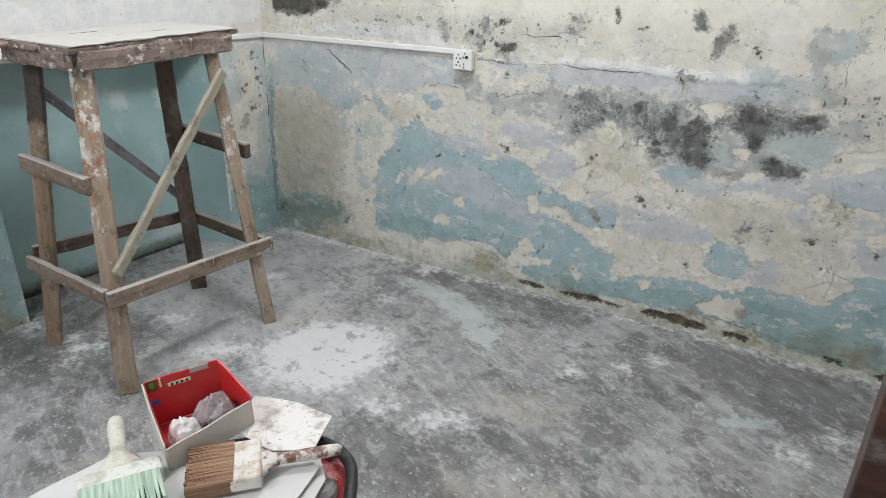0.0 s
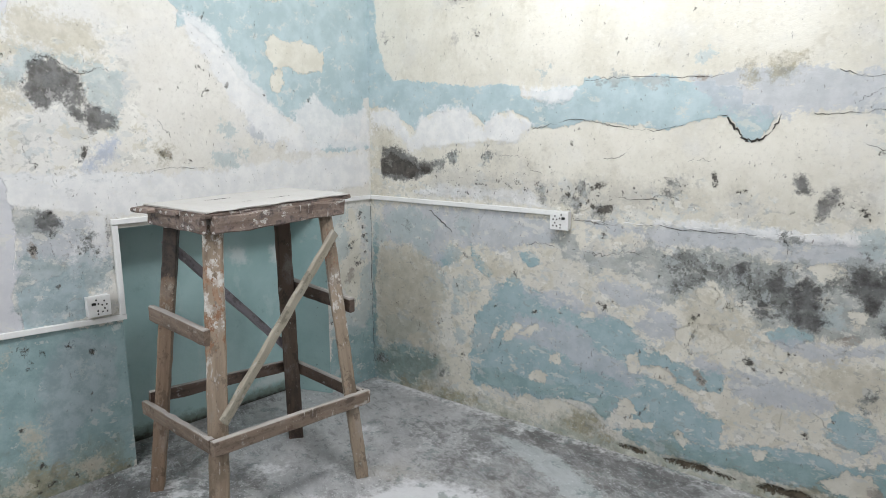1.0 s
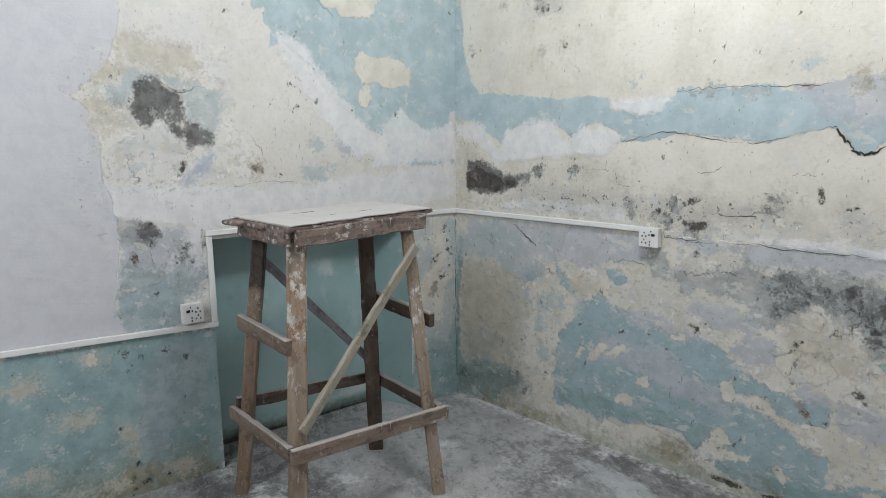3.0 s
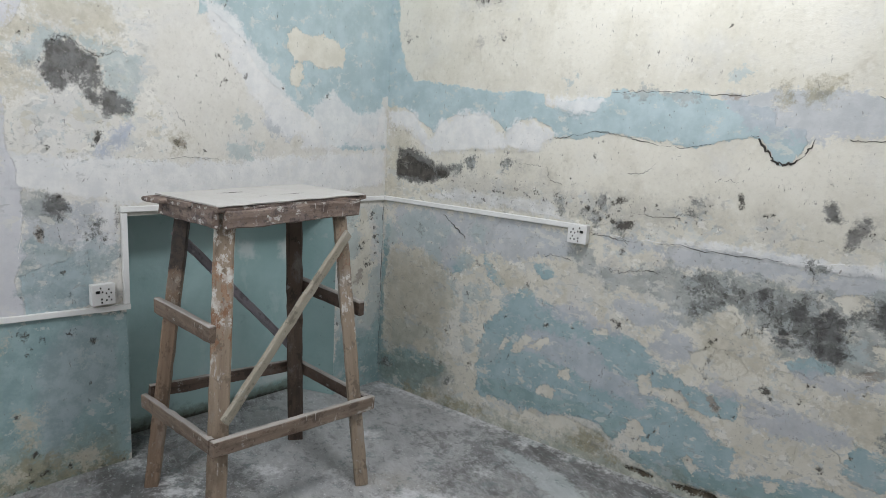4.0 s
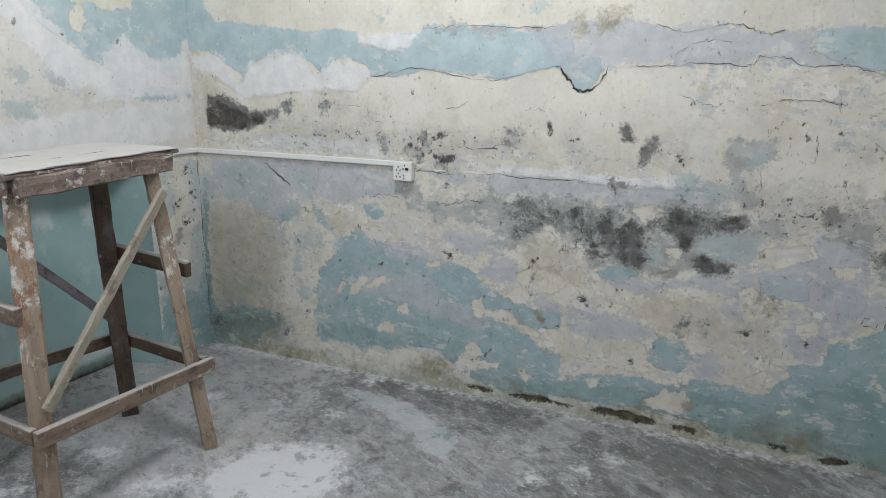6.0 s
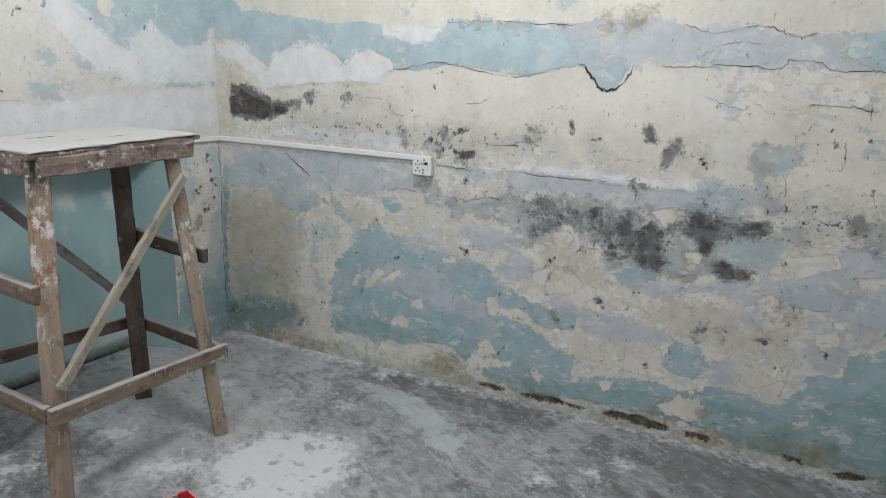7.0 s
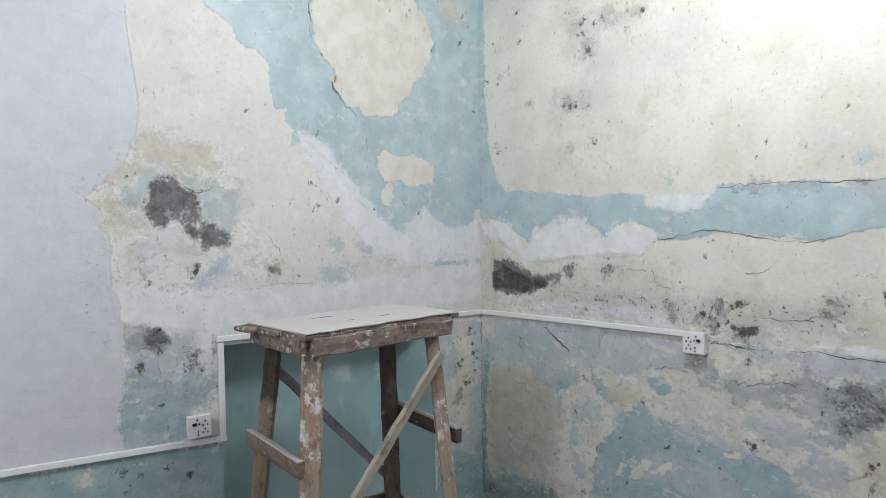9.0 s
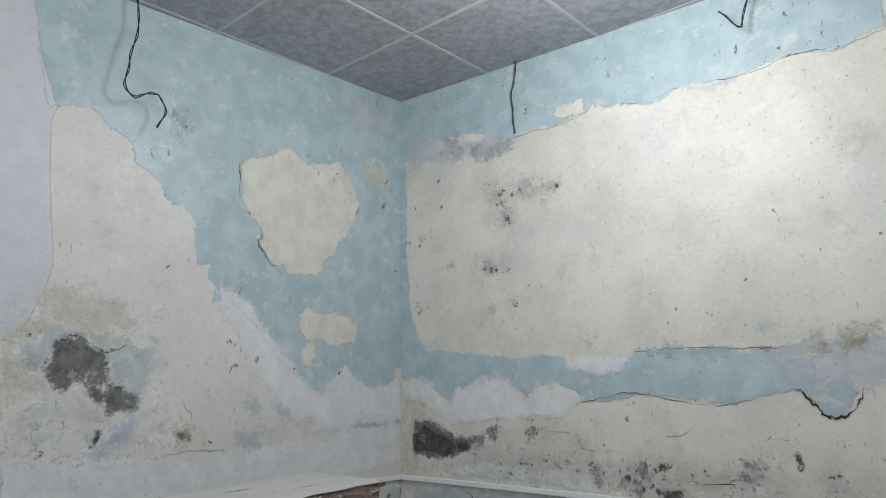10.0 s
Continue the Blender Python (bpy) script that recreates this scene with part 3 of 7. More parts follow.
right_marks.area("lav", (1.86, 1.65), (1.97, 1.66), (2.11, 1.69), (2.26, 1.64), (2.46, 1.66), (2.57, 1.63), (2.74, 1.65), (2.76, 1.58), (2.83, 1.53), (2.72, 1.52), (2.64, 1.55), (2.57, 1.55), (2.51, 1.52), (2.17, 1.52), (2.03, 1.51), (2.02, 1.55), (1.89, 1.55), (1.81, 1.60))
right_marks.area("white", (0.01, 1.53), (0.14, 1.56), (0.22, 1.49), (0.29, 1.39), (0.36, 1.49), (0.51, 1.54), (0.66, 1.53), (0.75, 1.45), (0.79, 1.51), (0.90, 1.52), (1.02, 1.46), (0.95, 1.39), (0.65, 1.37), (0.34, 1.33), (0.11, 1.44), (0.01, 1.42))
right_marks.area("lav", (1.29, 1.06), (1.58, 1.05), (1.90, 1.07), (2.17, 1.07), (2.47, 1.08), (2.52, 0.99), (2.23, 0.97), (1.95, 0.99), (1.63, 0.99), (1.31, 1.02))
right_marks.area("white", (0.49, 1.16), (1.01, 1.15), (1.09, 1.09), (0.32, 1.11))
right_marks.area("white", (0.95, 1.64), (1.11, 1.62), (1.22, 1.62), (1.20, 1.57), (1.10, 1.55), (0.96, 1.59))
right_marks.area("sand", (0.04, 1.46), (0.16, 1.43), (0.20, 1.33), (0.13, 1.32), (0.08, 1.09), (0.00, 1.10))
right_marks.area("flakes", (1.20, 1.21), (1.39, 1.23), (1.45, 1.10), (1.34, 1.06), (1.23, 1.11))
right_marks.area("flakes", (0.83, 1.20), (1.06, 1.19), (1.09, 1.12), (0.89, 1.14))
right_marks.area("flakes", (2.24, 1.23), (2.29, 1.24), (2.38, 1.18), (2.32, 1.13))
right_marks.area("flakes", (1.67, 1.25), (1.74, 1.23), (1.72, 1.15), (1.65, 1.17))
right_marks.area("flakes", (0.55, 2.51), (0.96, 2.44), (0.93, 2.37), (0.74, 2.36), (0.69, 2.23), (0.55, 2.28))
right_marks.area("flakes", (0.49, 2.13), (0.69, 2.10), (0.67, 2.02), (0.51, 2.05))
right_marks.area("mist", (2.54, 1.24), (2.62, 1.27), (2.67, 1.22), (2.60, 1.15), (2.54, 1.16))
right_marks.area("slate", (0.12, 1.32), (0.22, 1.31), (0.31, 1.25), (0.43, 1.25), (0.34, 1.20), (0.28, 1.19), (0.12, 1.19))
right_marks.area("black", (1.82, 1.28), (1.84, 1.28), (1.85, 1.23), (1.82, 1.23))
right_marks.area("black", (1.32, 1.21), (1.40, 1.22), (1.36, 1.19))
right_marks.area("black", (1.34, 1.12), (1.43, 1.14), (1.41, 1.09), (1.35, 1.08))
left_marks.area("blue", (1.82, 3.06), (1.46, 3.10), (1.10, 3.12), (0.49, 3.14), (-0.13, 3.16), (-0.12, 1.64), (0.04, 1.59), (0.08, 1.38), (0.19, 1.47), (0.26, 1.32), (0.40, 1.35), (0.43, 1.46), (0.58, 1.51), (0.66, 1.60), (0.78, 1.68), (0.90, 1.83), (1.00, 1.90), (1.033, 1.877), (1.065, 1.863), (1.049, 1.947), (1.089, 1.979), (1.066, 2.028), (1.124, 2.034), (1.145, 2.114), (1.151, 2.208), (1.202, 2.267), (1.285, 2.280), (1.311, 2.334), (1.348, 2.384), (1.405, 2.407), (1.420, 2.473), (1.464, 2.496), (1.519, 2.523), (1.545, 2.555), (1.603, 2.568), (1.695, 2.542), (1.72, 2.54), (1.77, 2.72))
left_marks.area("cream", (0.950, 2.490), (0.905, 2.537), (0.811, 2.566), (0.747, 2.616), (0.701, 2.627), (0.653, 2.602), (0.604, 2.563), (0.505, 2.587), (0.420, 2.626), (0.395, 2.602), (0.347, 2.553), (0.302, 2.487), (0.280, 2.426), (0.322, 2.308), (0.360, 2.250), (0.419, 2.222), (0.444, 2.149), (0.494, 2.110), (0.524, 2.031), (0.588, 2.025), (0.696, 2.020), (0.727, 2.064), (0.785, 2.063), (0.810, 2.106), (0.855, 2.152), (0.861, 2.181), (0.835, 2.219), (0.907, 2.259), (0.943, 2.329), (0.956, 2.442))
left_marks.area("cream", (0.635, 1.848), (0.584, 1.880), (0.536, 1.864), (0.404, 1.855), (0.353, 1.852), (0.293, 1.814), (0.306, 1.739), (0.435, 1.714), (0.533, 1.738), (0.595, 1.731), (0.627, 1.787))
left_marks.area("cream", (0.619, 1.705), (0.548, 1.725), (0.537, 1.665), (0.576, 1.622), (0.607, 1.634))
left_marks.area("white", (1.04, 1.89), (0.92, 1.86), (0.66, 1.58), (0.58, 1.48), (0.53, 1.38), (0.71, 1.44), (0.89, 1.68))
left_marks.area("white", (0.17, 1.50), (0.08, 1.47), (0.04, 1.32), (0.19, 1.36))
left_marks.area("white", (0.48, 1.50), (0.40, 1.50), (0.43, 1.41), (0.53, 1.38))
left_marks.area("lav", (0.40, 3.01), (0.09, 3.01), (0.05, 2.79), (0.28, 2.86))
left_marks.area("white", (1.78, 1.31), (1.17, 1.26), (0.53, 1.29), (0.02, 1.31), (0.00, 1.14), (0.32, 1.11), (1.36, 1.10), (1.76, 1.18))
left_marks.area("blue", (1.76, 0.85), (1.53, 0.94), (1.51, 0.71), (1.75, 0.70))
left_marks.area("white", (1.47, 1.06), (1.40, 1.05), (1.42, 0.90), (1.47, 0.93))
left_marks.area("teal", (3.05, 0.74), (2.23, 0.70), (1.40, 0.67), (1.36, 0.66), (1.40, -0.05), (3.16, -0.13))
left_marks.area("cream", (1.91, 0.66), (1.85, 0.67), (1.86, 0.60), (1.91, 0.60))
left_marks.area("duck", (0.29, 1.03), (0.18, 1.02), (0.17, 0.77), (0.27, 0.67), (0.30, 0.68))
left_marks.area("teal", (0.09, 0.42), (-0.06, 0.46), (-0.03, -0.05), (0.34, -0.05), (0.31, 0.36), (0.12, 0.33))
left_marks.area("duck", (0.09, 0.66), (-0.06, 0.74), (-0.03, 0.40), (0.12, 0.30), (0.31, 0.34), (0.31, 0.46), (0.12, 0.45))
left_marks.area("duck", (0.08, 1.03), (-0.04, 1.01), (-0.02, 0.68), (0.03, 0.78))
left_marks.area("cream", (0.25, 0.99), (0.08, 0.88), (0.09, 0.64), (0.27, 0.55))
left_marks.dots("black", (1.15, 1.34, 0.011), (1.71, 1.72, 0.007), (1.50, 0.98, 0.011), (1.69, 1.01, 0.015), (0.05, 0.96, 0.011), (0.04, 0.86, 0.009), (0.11, 0.70, 0.013), (0.15, 0.79, 0.009), (0.11, 0.83, 0.009), (0.17, 0.91, 0.009), (0.30, 0.40, 0.011), (0.04, 0.82, 0.009))

left_marks.area("ochre", (1.185, 1.358), (1.120, 1.354), (1.133, 1.318))
left_marks.area("duck", (0.919, 1.342), (0.824, 1.330), (0.840, 1.279), (0.920, 1.291))
right_marks.area("moss", (0.015, 0.148), (0.148, 0.235), (0.444, 0.250), (0.511, 0.166), (0.435, 0.073), (0.322, 0.019), (0.013, 0.005))
right_marks.area("moss", (1.210, 0.095), (1.299, 0.142), (1.386, 0.130), (1.373, 0.040), (1.225, 0.039))
right_marks.area("slate", (2.119, 1.274), (2.138, 1.275), (2.168, 1.226), (2.129, 1.236))
right_marks.area("slate", (2.195, 1.203), (2.247, 1.244), (2.249, 1.225), (2.225, 1.154), (2.204, 1.158))
right_marks.area("duck", (2.852, 1.319), (2.881, 1.304), (2.905, 1.248), (2.868, 1.257))
right_marks.area("blue", (2.685, 0.742), (2.851, 0.778), (2.844, 0.673), (2.719, 0.667))
right_marks.area("mist", (2.571, 1.163), (2.614, 1.257), (2.664, 1.260), (2.677, 1.207), (2.617, 1.154))

left_marks.area("white", (0.50, 1.52), (0.36, 1.60), (0.20, 1.50), (0.02, 1.54), (0.0, 1.34), (0.55, 1.32))
left_marks.area("white", (1.05, 1.93), (0.94, 1.93), (0.66, 1.62), (0.48, 1.42), (0.62, 1.36), (0.86, 1.62))
right_marks.area("flakes", (0.40, 1.25), (0.75, 1.24), (1.10, 1.22), (1.60, 1.21), (1.60, 1.12), (1.10, 1.10), (0.45, 1.12))
right_marks.area("flakes", (2.45, 1.06), (2.60, 1.12), (3.05, 1.05), (3.05, 0.90), (2.70, 0.92))

right_marks.area("worn", (0.702, 0.514), (0.774, 0.567), (0.810, 0.615), (0.785, 0.654), (0.808, 0.699), (0.870, 0.701), (0.917, 0.754), (0.953, 0.744), (0.983, 0.698), (1.067, 0.689), (1.149, 0.664), (1.242, 0.643), (1.342, 0.616), (1.452, 0.639), (1.507, 0.626), (1.554, 0.606), (1.599, 0.559), (1.660, 0.515), (1.715, 0.470), (1.637, 0.436), (1.529, 0.424), (1.585, 0.395), (1.667, 0.376), (1.698, 0.304), (1.663, 0.186), (1.601, 0.174), (1.538, 0.196), (1.482, 0.208), (1.427, 0.140), (1.382, 0.175), (1.315, 0.206), (1.190, 0.194), (1.099, 0.160), (1.037, 0.169), (0.974, 0.136), (0.847, 0.149), (0.765, 0.147), (0.715, 0.125), (0.669, 0.148), (0.678, 0.242), (0.666, 0.285), (0.694, 0.350), (0.663, 0.390), (0.690, 0.439))
right_marks.area("worn", (1.693, 0.480), (1.806, 0.472), (1.906, 0.501), (1.938, 0.467), (1.913, 0.402), (1.812, 0.374), (1.745, 0.400))
right_marks.area("worn", (1.653, 0.384), (1.748, 0.354), (1.802, 0.323), (1.825, 0.287), (1.922, 0.278), (1.942, 0.241), (1.930, 0.161), (1.813, 0.154), (1.735, 0.110), (1.646, 0.140))
right_marks.area("worn", (1.580, 0.516), (1.627, 0.542), (1.661, 0.502), (1.650, 0.446), (1.599, 0.451))
right_marks.area("worn", (1.442, 0.119), (1.541, 0.128), (1.623, 0.161), (1.706, 0.138), (1.813, 0.146), (1.918, 0.148), (2.004, 0.198), (2.064, 0.224), (2.210, 0.235), (2.354, 0.217), (2.446, 0.216), (2.506, 0.280), (2.561, 0.286), (2.639, 0.272), (2.696, 0.251), (2.749, 0.250), (2.786, 0.283), (2.829, 0.346), (2.831, 0.403), (2.917, 0.432), (2.941, 0.530), (2.990, 0.528), (3.043, 0.549), (3.092, 0.592), (3.205, 0.623), (3.315, 0.013), (3.148, 0.034), (2.987, 0.045), (2.822, 0.032), (2.646, 0.051), (2.530, 0.079), (2.438, 0.084), (2.271, 0.100), (2.075, 0.090), (1.923, 0.071), (1.818, 0.076), (1.683, 0.062), (1.543, 0.076))
right_marks.area("worn", (2.895, 0.733), (2.952, 0.760), (3.021, 0.737), (3.041, 0.673), (3.016, 0.624), (2.964, 0.627), (2.937, 0.679), (2.897, 0.684))
right_marks.area("worn", (2.075, 0.674), (2.140, 0.733), (2.220, 0.734), (2.229, 0.687), (2.152, 0.651))
right_marks.area("worn", (0.671, 0.879), (0.717, 0.842), (0.778, 0.766), (0.824, 0.735), (0.777, 0.718), (0.715, 0.759), (0.675, 0.810))
right_marks.area("worn", (0.948, 0.866), (1.066, 0.859), (1.072, 0.817), (1.031, 0.780), (0.984, 0.802))
right_marks.area("worn", (0.474, 0.817), (0.567, 0.835), (0.578, 0.780), (0.509, 0.716), (0.464, 0.751))
right_marks.area("worn", (2.330, 0.445), (2.423, 0.424), (2.476, 0.345), (2.437, 0.299), (2.357, 0.296), (2.295, 0.336))
right_marks.area("teal", (0.007, 0.178), (0.121, 0.187), (0.216, 0.237), (0.359, 0.229), (0.463, 0.215), (0.450, 0.153), (0.378, 0.134), (0.319, 0.150), (0.268, 0.089), (0.110, 0.048), (0.009, 0.017))
right_marks.area("teal", (0.100, 0.399), (0.228, 0.424), (0.386, 0.410), (0.418, 0.353), (0.275, 0.316), (0.217, 0.260), (0.107, 0.258))
right_marks.area("duck", (0.194, 0.700), (0.264, 0.699), (0.254, 0.663), (0.199, 0.668))
right_marks.area("duck", (0.147, 0.784), (0.206, 0.781), (0.214, 0.732), (0.167, 0.718))
right_marks.area("duck", (0.382, 0.654), (0.434, 0.669), (0.439, 0.641), (0.390, 0.620))
right_marks.area("duck", (0.469, 0.571), (0.517, 0.583), (0.508, 0.541), (0.467, 0.526))
right_marks.area("duck", (0.182, 1.017), (0.318, 1.014), (0.449, 0.969), (0.444, 0.871), (0.289, 0.827), (0.115, 0.839), (0.088, 0.938))
right_marks.area("duck", (2.432, 0.812), (2.476, 0.894), (2.556, 0.915), (2.642, 0.880), (2.669, 0.832), (2.654, 0.789), (2.554, 0.771), (2.478, 0.788))
right_marks.area("duck", (2.300, 1.128), (2.430, 1.099), (2.551, 1.106), (2.564, 1.042), (2.461, 1.009), (2.332, 1.030))
right_marks.area("lav", (0.078, 1.038), (0.320, 1.048), (0.645, 1.054), (0.949, 1.051), (1.123, 1.022), (1.147, 0.952), (1.066, 0.904), (0.948, 0.893), (0.827, 0.867), (0.702, 0.868), (0.638, 0.848), (0.576, 0.892), (0.516, 0.864), (0.539, 0.787), (0.470, 0.723), (0.389, 0.794), (0.271, 0.811), (0.114, 0.825), (0.086, 0.909))
right_marks.area("lav", (1.366, 0.779), (1.514, 0.796), (1.620, 0.783), (1.656, 0.749), (1.640, 0.706), (1.572, 0.697), (1.519, 0.664), (1.465, 0.668), (1.450, 0.710), (1.381, 0.728))
right_marks.area("lav", (1.521, 0.627), (1.598, 0.690), (1.677, 0.688), (1.744, 0.645), (1.740, 0.580), (1.658, 0.541), (1.577, 0.582))
right_marks.area("lav", (0.977, 0.706), (1.096, 0.706), (1.241, 0.711), (1.369, 0.660), (1.418, 0.613), (1.342, 0.603), (1.214, 0.626), (1.097, 0.638), (1.007, 0.668))
right_marks.area("lav", (0.946, 0.534), (1.067, 0.579), (1.186, 0.553), (1.301, 0.542), (1.365, 0.497), (1.246, 0.437), (1.067, 0.437), (0.945, 0.419), (0.898, 0.455))
right_marks.area("lav", (1.187, 0.470), (1.360, 0.468), (1.529, 0.426), (1.612, 0.399), (1.533, 0.339), (1.363, 0.352), (1.247, 0.375))
right_marks.area("lav", (1.956, 0.496), (2.065, 0.506), (2.185, 0.496), (2.281, 0.474), (2.334, 0.445), (2.299, 0.414), (2.194, 0.407), (2.074, 0.399), (1.975, 0.408))
right_marks.area("lav", (2.100, 0.658), (2.216, 0.663), (2.328, 0.672), (2.434, 0.707), (2.577, 0.751), (2.677, 0.769), (2.734, 0.795), (2.842, 0.855), (2.851, 0.921), (2.999, 0.929), (3.039, 0.902), (3.061, 0.776), (3.041, 0.729), (3.069, 0.644), (3.030, 0.570), (2.950, 0.532), (2.898, 0.616), (2.834, 0.651), (2.769, 0.687), (2.710, 0.678), (2.658, 0.611), (2.569, 0.656), (2.483, 0.654), (2.375, 0.650), (2.266, 0.621), (2.174, 0.619))
right_marks.area("lav", (2.776, 0.642), (2.845, 0.641), (2.919, 0.608), (2.950, 0.532), (2.917, 0.432), (2.834, 0.411), (2.809, 0.483), (2.773, 0.524))
right_marks.area("lav", (2.473, 0.375), (2.546, 0.409), (2.608, 0.346), (2.560, 0.291), (2.506, 0.288), (2.457, 0.321))
right_marks.area("lav", (2.554, 0.606), (2.617, 0.640), (2.653, 0.574), (2.631, 0.535), (2.572, 0.549))
right_marks.area("lav", (3.032, 0.727), (3.180, 0.761), (3.198, 0.666), (3.090, 0.603), (3.032, 0.616))
right_marks.area("lav", (1.738, 0.527), (1.866, 0.534), (1.931, 0.492), (1.870, 0.474), (1.780, 0.481))
right_marks.area("mist", (1.237, 0.916), (1.403, 0.907), (1.611, 0.971), (1.762, 0.978), (1.883, 0.985), (1.968, 0.958), (2.142, 0.953), (2.234, 0.928), (2.313, 1.012), (2.441, 1.003), (2.611, 0.959), (2.661, 0.916), (2.646, 0.851), (2.554, 0.771), (2.453, 0.733), (2.348, 0.694), (2.167, 0.692), (2.049, 0.701), (2.019, 0.771), (1.946, 0.786), (1.844, 0.848), (1.824, 0.771), (1.726, 0.733), (1.648, 0.748), (1.619, 0.796), (1.514, 0.809), (1.432, 0.839), (1.323, 0.839), (1.238, 0.877))
right_marks.area("mist", (1.089, 0.977), (1.236, 0.981), (1.293, 0.927), (1.238, 0.882), (1.124, 0.910))
right_marks.area("mist", (2.855, 1.018), (2.944, 1.039), (3.025, 0.985), (3.068, 0.842), (3.004, 0.898), (2.888, 0.926))
right_marks.area("mist", (3.032, 0.944), (3.138, 0.998), (3.175, 0.793), (3.070, 0.777))
right_marks.area("mist", (2.652, 0.953), (2.712, 0.948), (2.747, 0.909), (2.683, 0.874))
right_marks.area("mist", (2.546, 1.149), (2.626, 1.070), (2.626, 1.000), (2.573, 1.021))
right_marks.area("mould", (1.620, 0.942), (1.737, 0.971), (1.794, 0.940), (1.780, 0.877), (1.692, 0.880), (1.640, 0.894))
right_marks.area("mould", (1.718, 0.870), (1.851, 0.922), (1.914, 0.892), (1.893, 0.841), (1.795, 0.842), (1.723, 0.783), (1.670, 0.815))
right_marks.area("mould", (1.929, 0.942), (2.006, 0.926), (2.121, 0.939), (2.219, 0.903), (2.274, 0.803), (2.236, 0.736), (2.138, 0.757), (2.020, 0.766), (1.978, 0.834), (1.943, 0.888))
right_marks.area("mould", (2.308, 0.959), (2.365, 1.022), (2.419, 0.960), (2.528, 0.972), (2.638, 0.940), (2.558, 0.901), (2.484, 0.908), (2.437, 0.866), (2.427, 0.805), (2.382, 0.836), (2.348, 0.890), (2.234, 0.888))
right_marks.area("mould", (2.415, 0.780), (2.465, 0.805), (2.511, 0.774), (2.574, 0.773), (2.562, 0.739), (2.484, 0.737))
right_marks.area("mould", (3.045, 0.871), (3.095, 0.894), (3.122, 0.938), (3.149, 0.933), (3.167, 0.834), (3.093, 0.798))
right_marks.area("slate", (2.123, 0.868), (2.179, 0.901), (2.222, 0.873), (2.217, 0.815), (2.153, 0.795))
right_marks.area("slate", (2.319, 0.921), (2.367, 0.972), (2.406, 0.947), (2.435, 0.916), (2.418, 0.878), (2.400, 0.815), (2.358, 0.861), (2.347, 0.901))
right_marks.area("slate", (2.496, 0.935), (2.591, 0.959), (2.607, 0.932), (2.537, 0.903))
right_marks.area("slate", (2.426, 0.772), (2.466, 0.796), (2.503, 0.771), (2.568, 0.770), (2.557, 0.745), (2.490, 0.741))
right_marks.area("slate", (2.144, 0.760), (2.216, 0.774), (2.279, 0.756), (2.223, 0.727), (2.163, 0.733))
right_marks.area("slate", (1.942, 0.936), (1.971, 0.949), (1.980, 0.897), (1.948, 0.889))
right_marks.area("slate", (2.024, 0.798), (2.064, 0.803), (2.077, 0.756), (2.034, 0.758))
right_marks.area("slate", (2.056, 0.891), (2.100, 0.911), (2.122, 0.880), (2.083, 0.851))
right_marks.area("slate", (3.056, 0.857), (3.093, 0.884), (3.121, 0.925), (3.146, 0.922), (3.145, 0.890), (3.102, 0.851))
right_marks.area("slate", (2.857, 1.006), (2.880, 1.023), (2.898, 0.991), (2.871, 0.975))
right_marks.area("cream", (0.780, 0.375), (0.807, 0.441), (0.839, 0.475), (0.870, 0.474), (0.838, 0.417), (0.805, 0.374))
right_marks.area("cream", (0.857, 0.402), (0.898, 0.461), (0.945, 0.505), (0.985, 0.505), (0.948, 0.448), (0.901, 0.400))
right_marks.area("cream", (0.982, 0.467), (1.013, 0.512), (1.067, 0.537), (1.082, 0.505), (1.031, 0.452))
right_marks.area("cream", (1.131, 0.390), (1.187, 0.405), (1.194, 0.363), (1.140, 0.346))
right_marks.area("cream", (1.022, 0.238), (1.037, 0.279), (1.083, 0.301), (1.117, 0.281), (1.114, 0.245), (1.068, 0.246))
right_marks.area("cream", (1.245, 0.329), (1.271, 0.350), (1.263, 0.314))
right_marks.area("cream", (1.493, 0.193), (1.500, 0.237), (1.516, 0.274), (1.547, 0.260), (1.574, 0.217), (1.538, 0.193))
right_marks.area("cream", (1.584, 0.241), (1.605, 0.257), (1.612, 0.233))
right_marks.area("cream", (1.727, 0.156), (1.757, 0.193), (1.805, 0.158), (1.789, 0.115))
right_marks.area("cream", (0.981, 0.138), (1.068, 0.136), (1.160, 0.177), (1.250, 0.170), (1.339, 0.158), (1.404, 0.129), (1.356, 0.082), (1.222, 0.085), (1.068, 0.085), (0.958, 0.085))
right_marks.area("cream", (2.194, 0.956), (2.251, 0.985), (2.295, 0.976), (2.341, 0.951), (2.325, 0.920), (2.259, 0.905), (2.221, 0.924))
right_marks.area("cream", (1.779, 0.813), (1.845, 0.830), (1.886, 0.803), (1.865, 0.761), (1.810, 0.766))
right_marks.area("cream", (2.333, 0.811), (2.387, 0.832), (2.410, 0.784), (2.363, 0.761))
right_marks.area("cream", (2.665, 0.831), (2.705, 0.859), (2.838, 0.883), (2.859, 0.835), (2.773, 0.801), (2.693, 0.776))
right_marks.area("cream", (2.907, 0.804), (2.993, 0.810), (2.979, 0.779), (2.931, 0.776))
right_marks.area("cream", (1.514, 0.470), (1.567, 0.500), (1.583, 0.449), (1.663, 0.446), (1.744, 0.416), (1.812, 0.379), (1.866, 0.340), (1.801, 0.337), (1.721, 0.369), (1.612, 0.399), (1.530, 0.407))
right_marks.area("cream", (1.706, 0.627), (1.781, 0.663), (1.894, 0.659), (1.935, 0.609), (1.876, 0.561), (1.802, 0.537), (1.741, 0.567))
right_marks.area("cream", (2.613, 0.681), (2.657, 0.697), (2.688, 0.662), (2.656, 0.622), (2.617, 0.635))
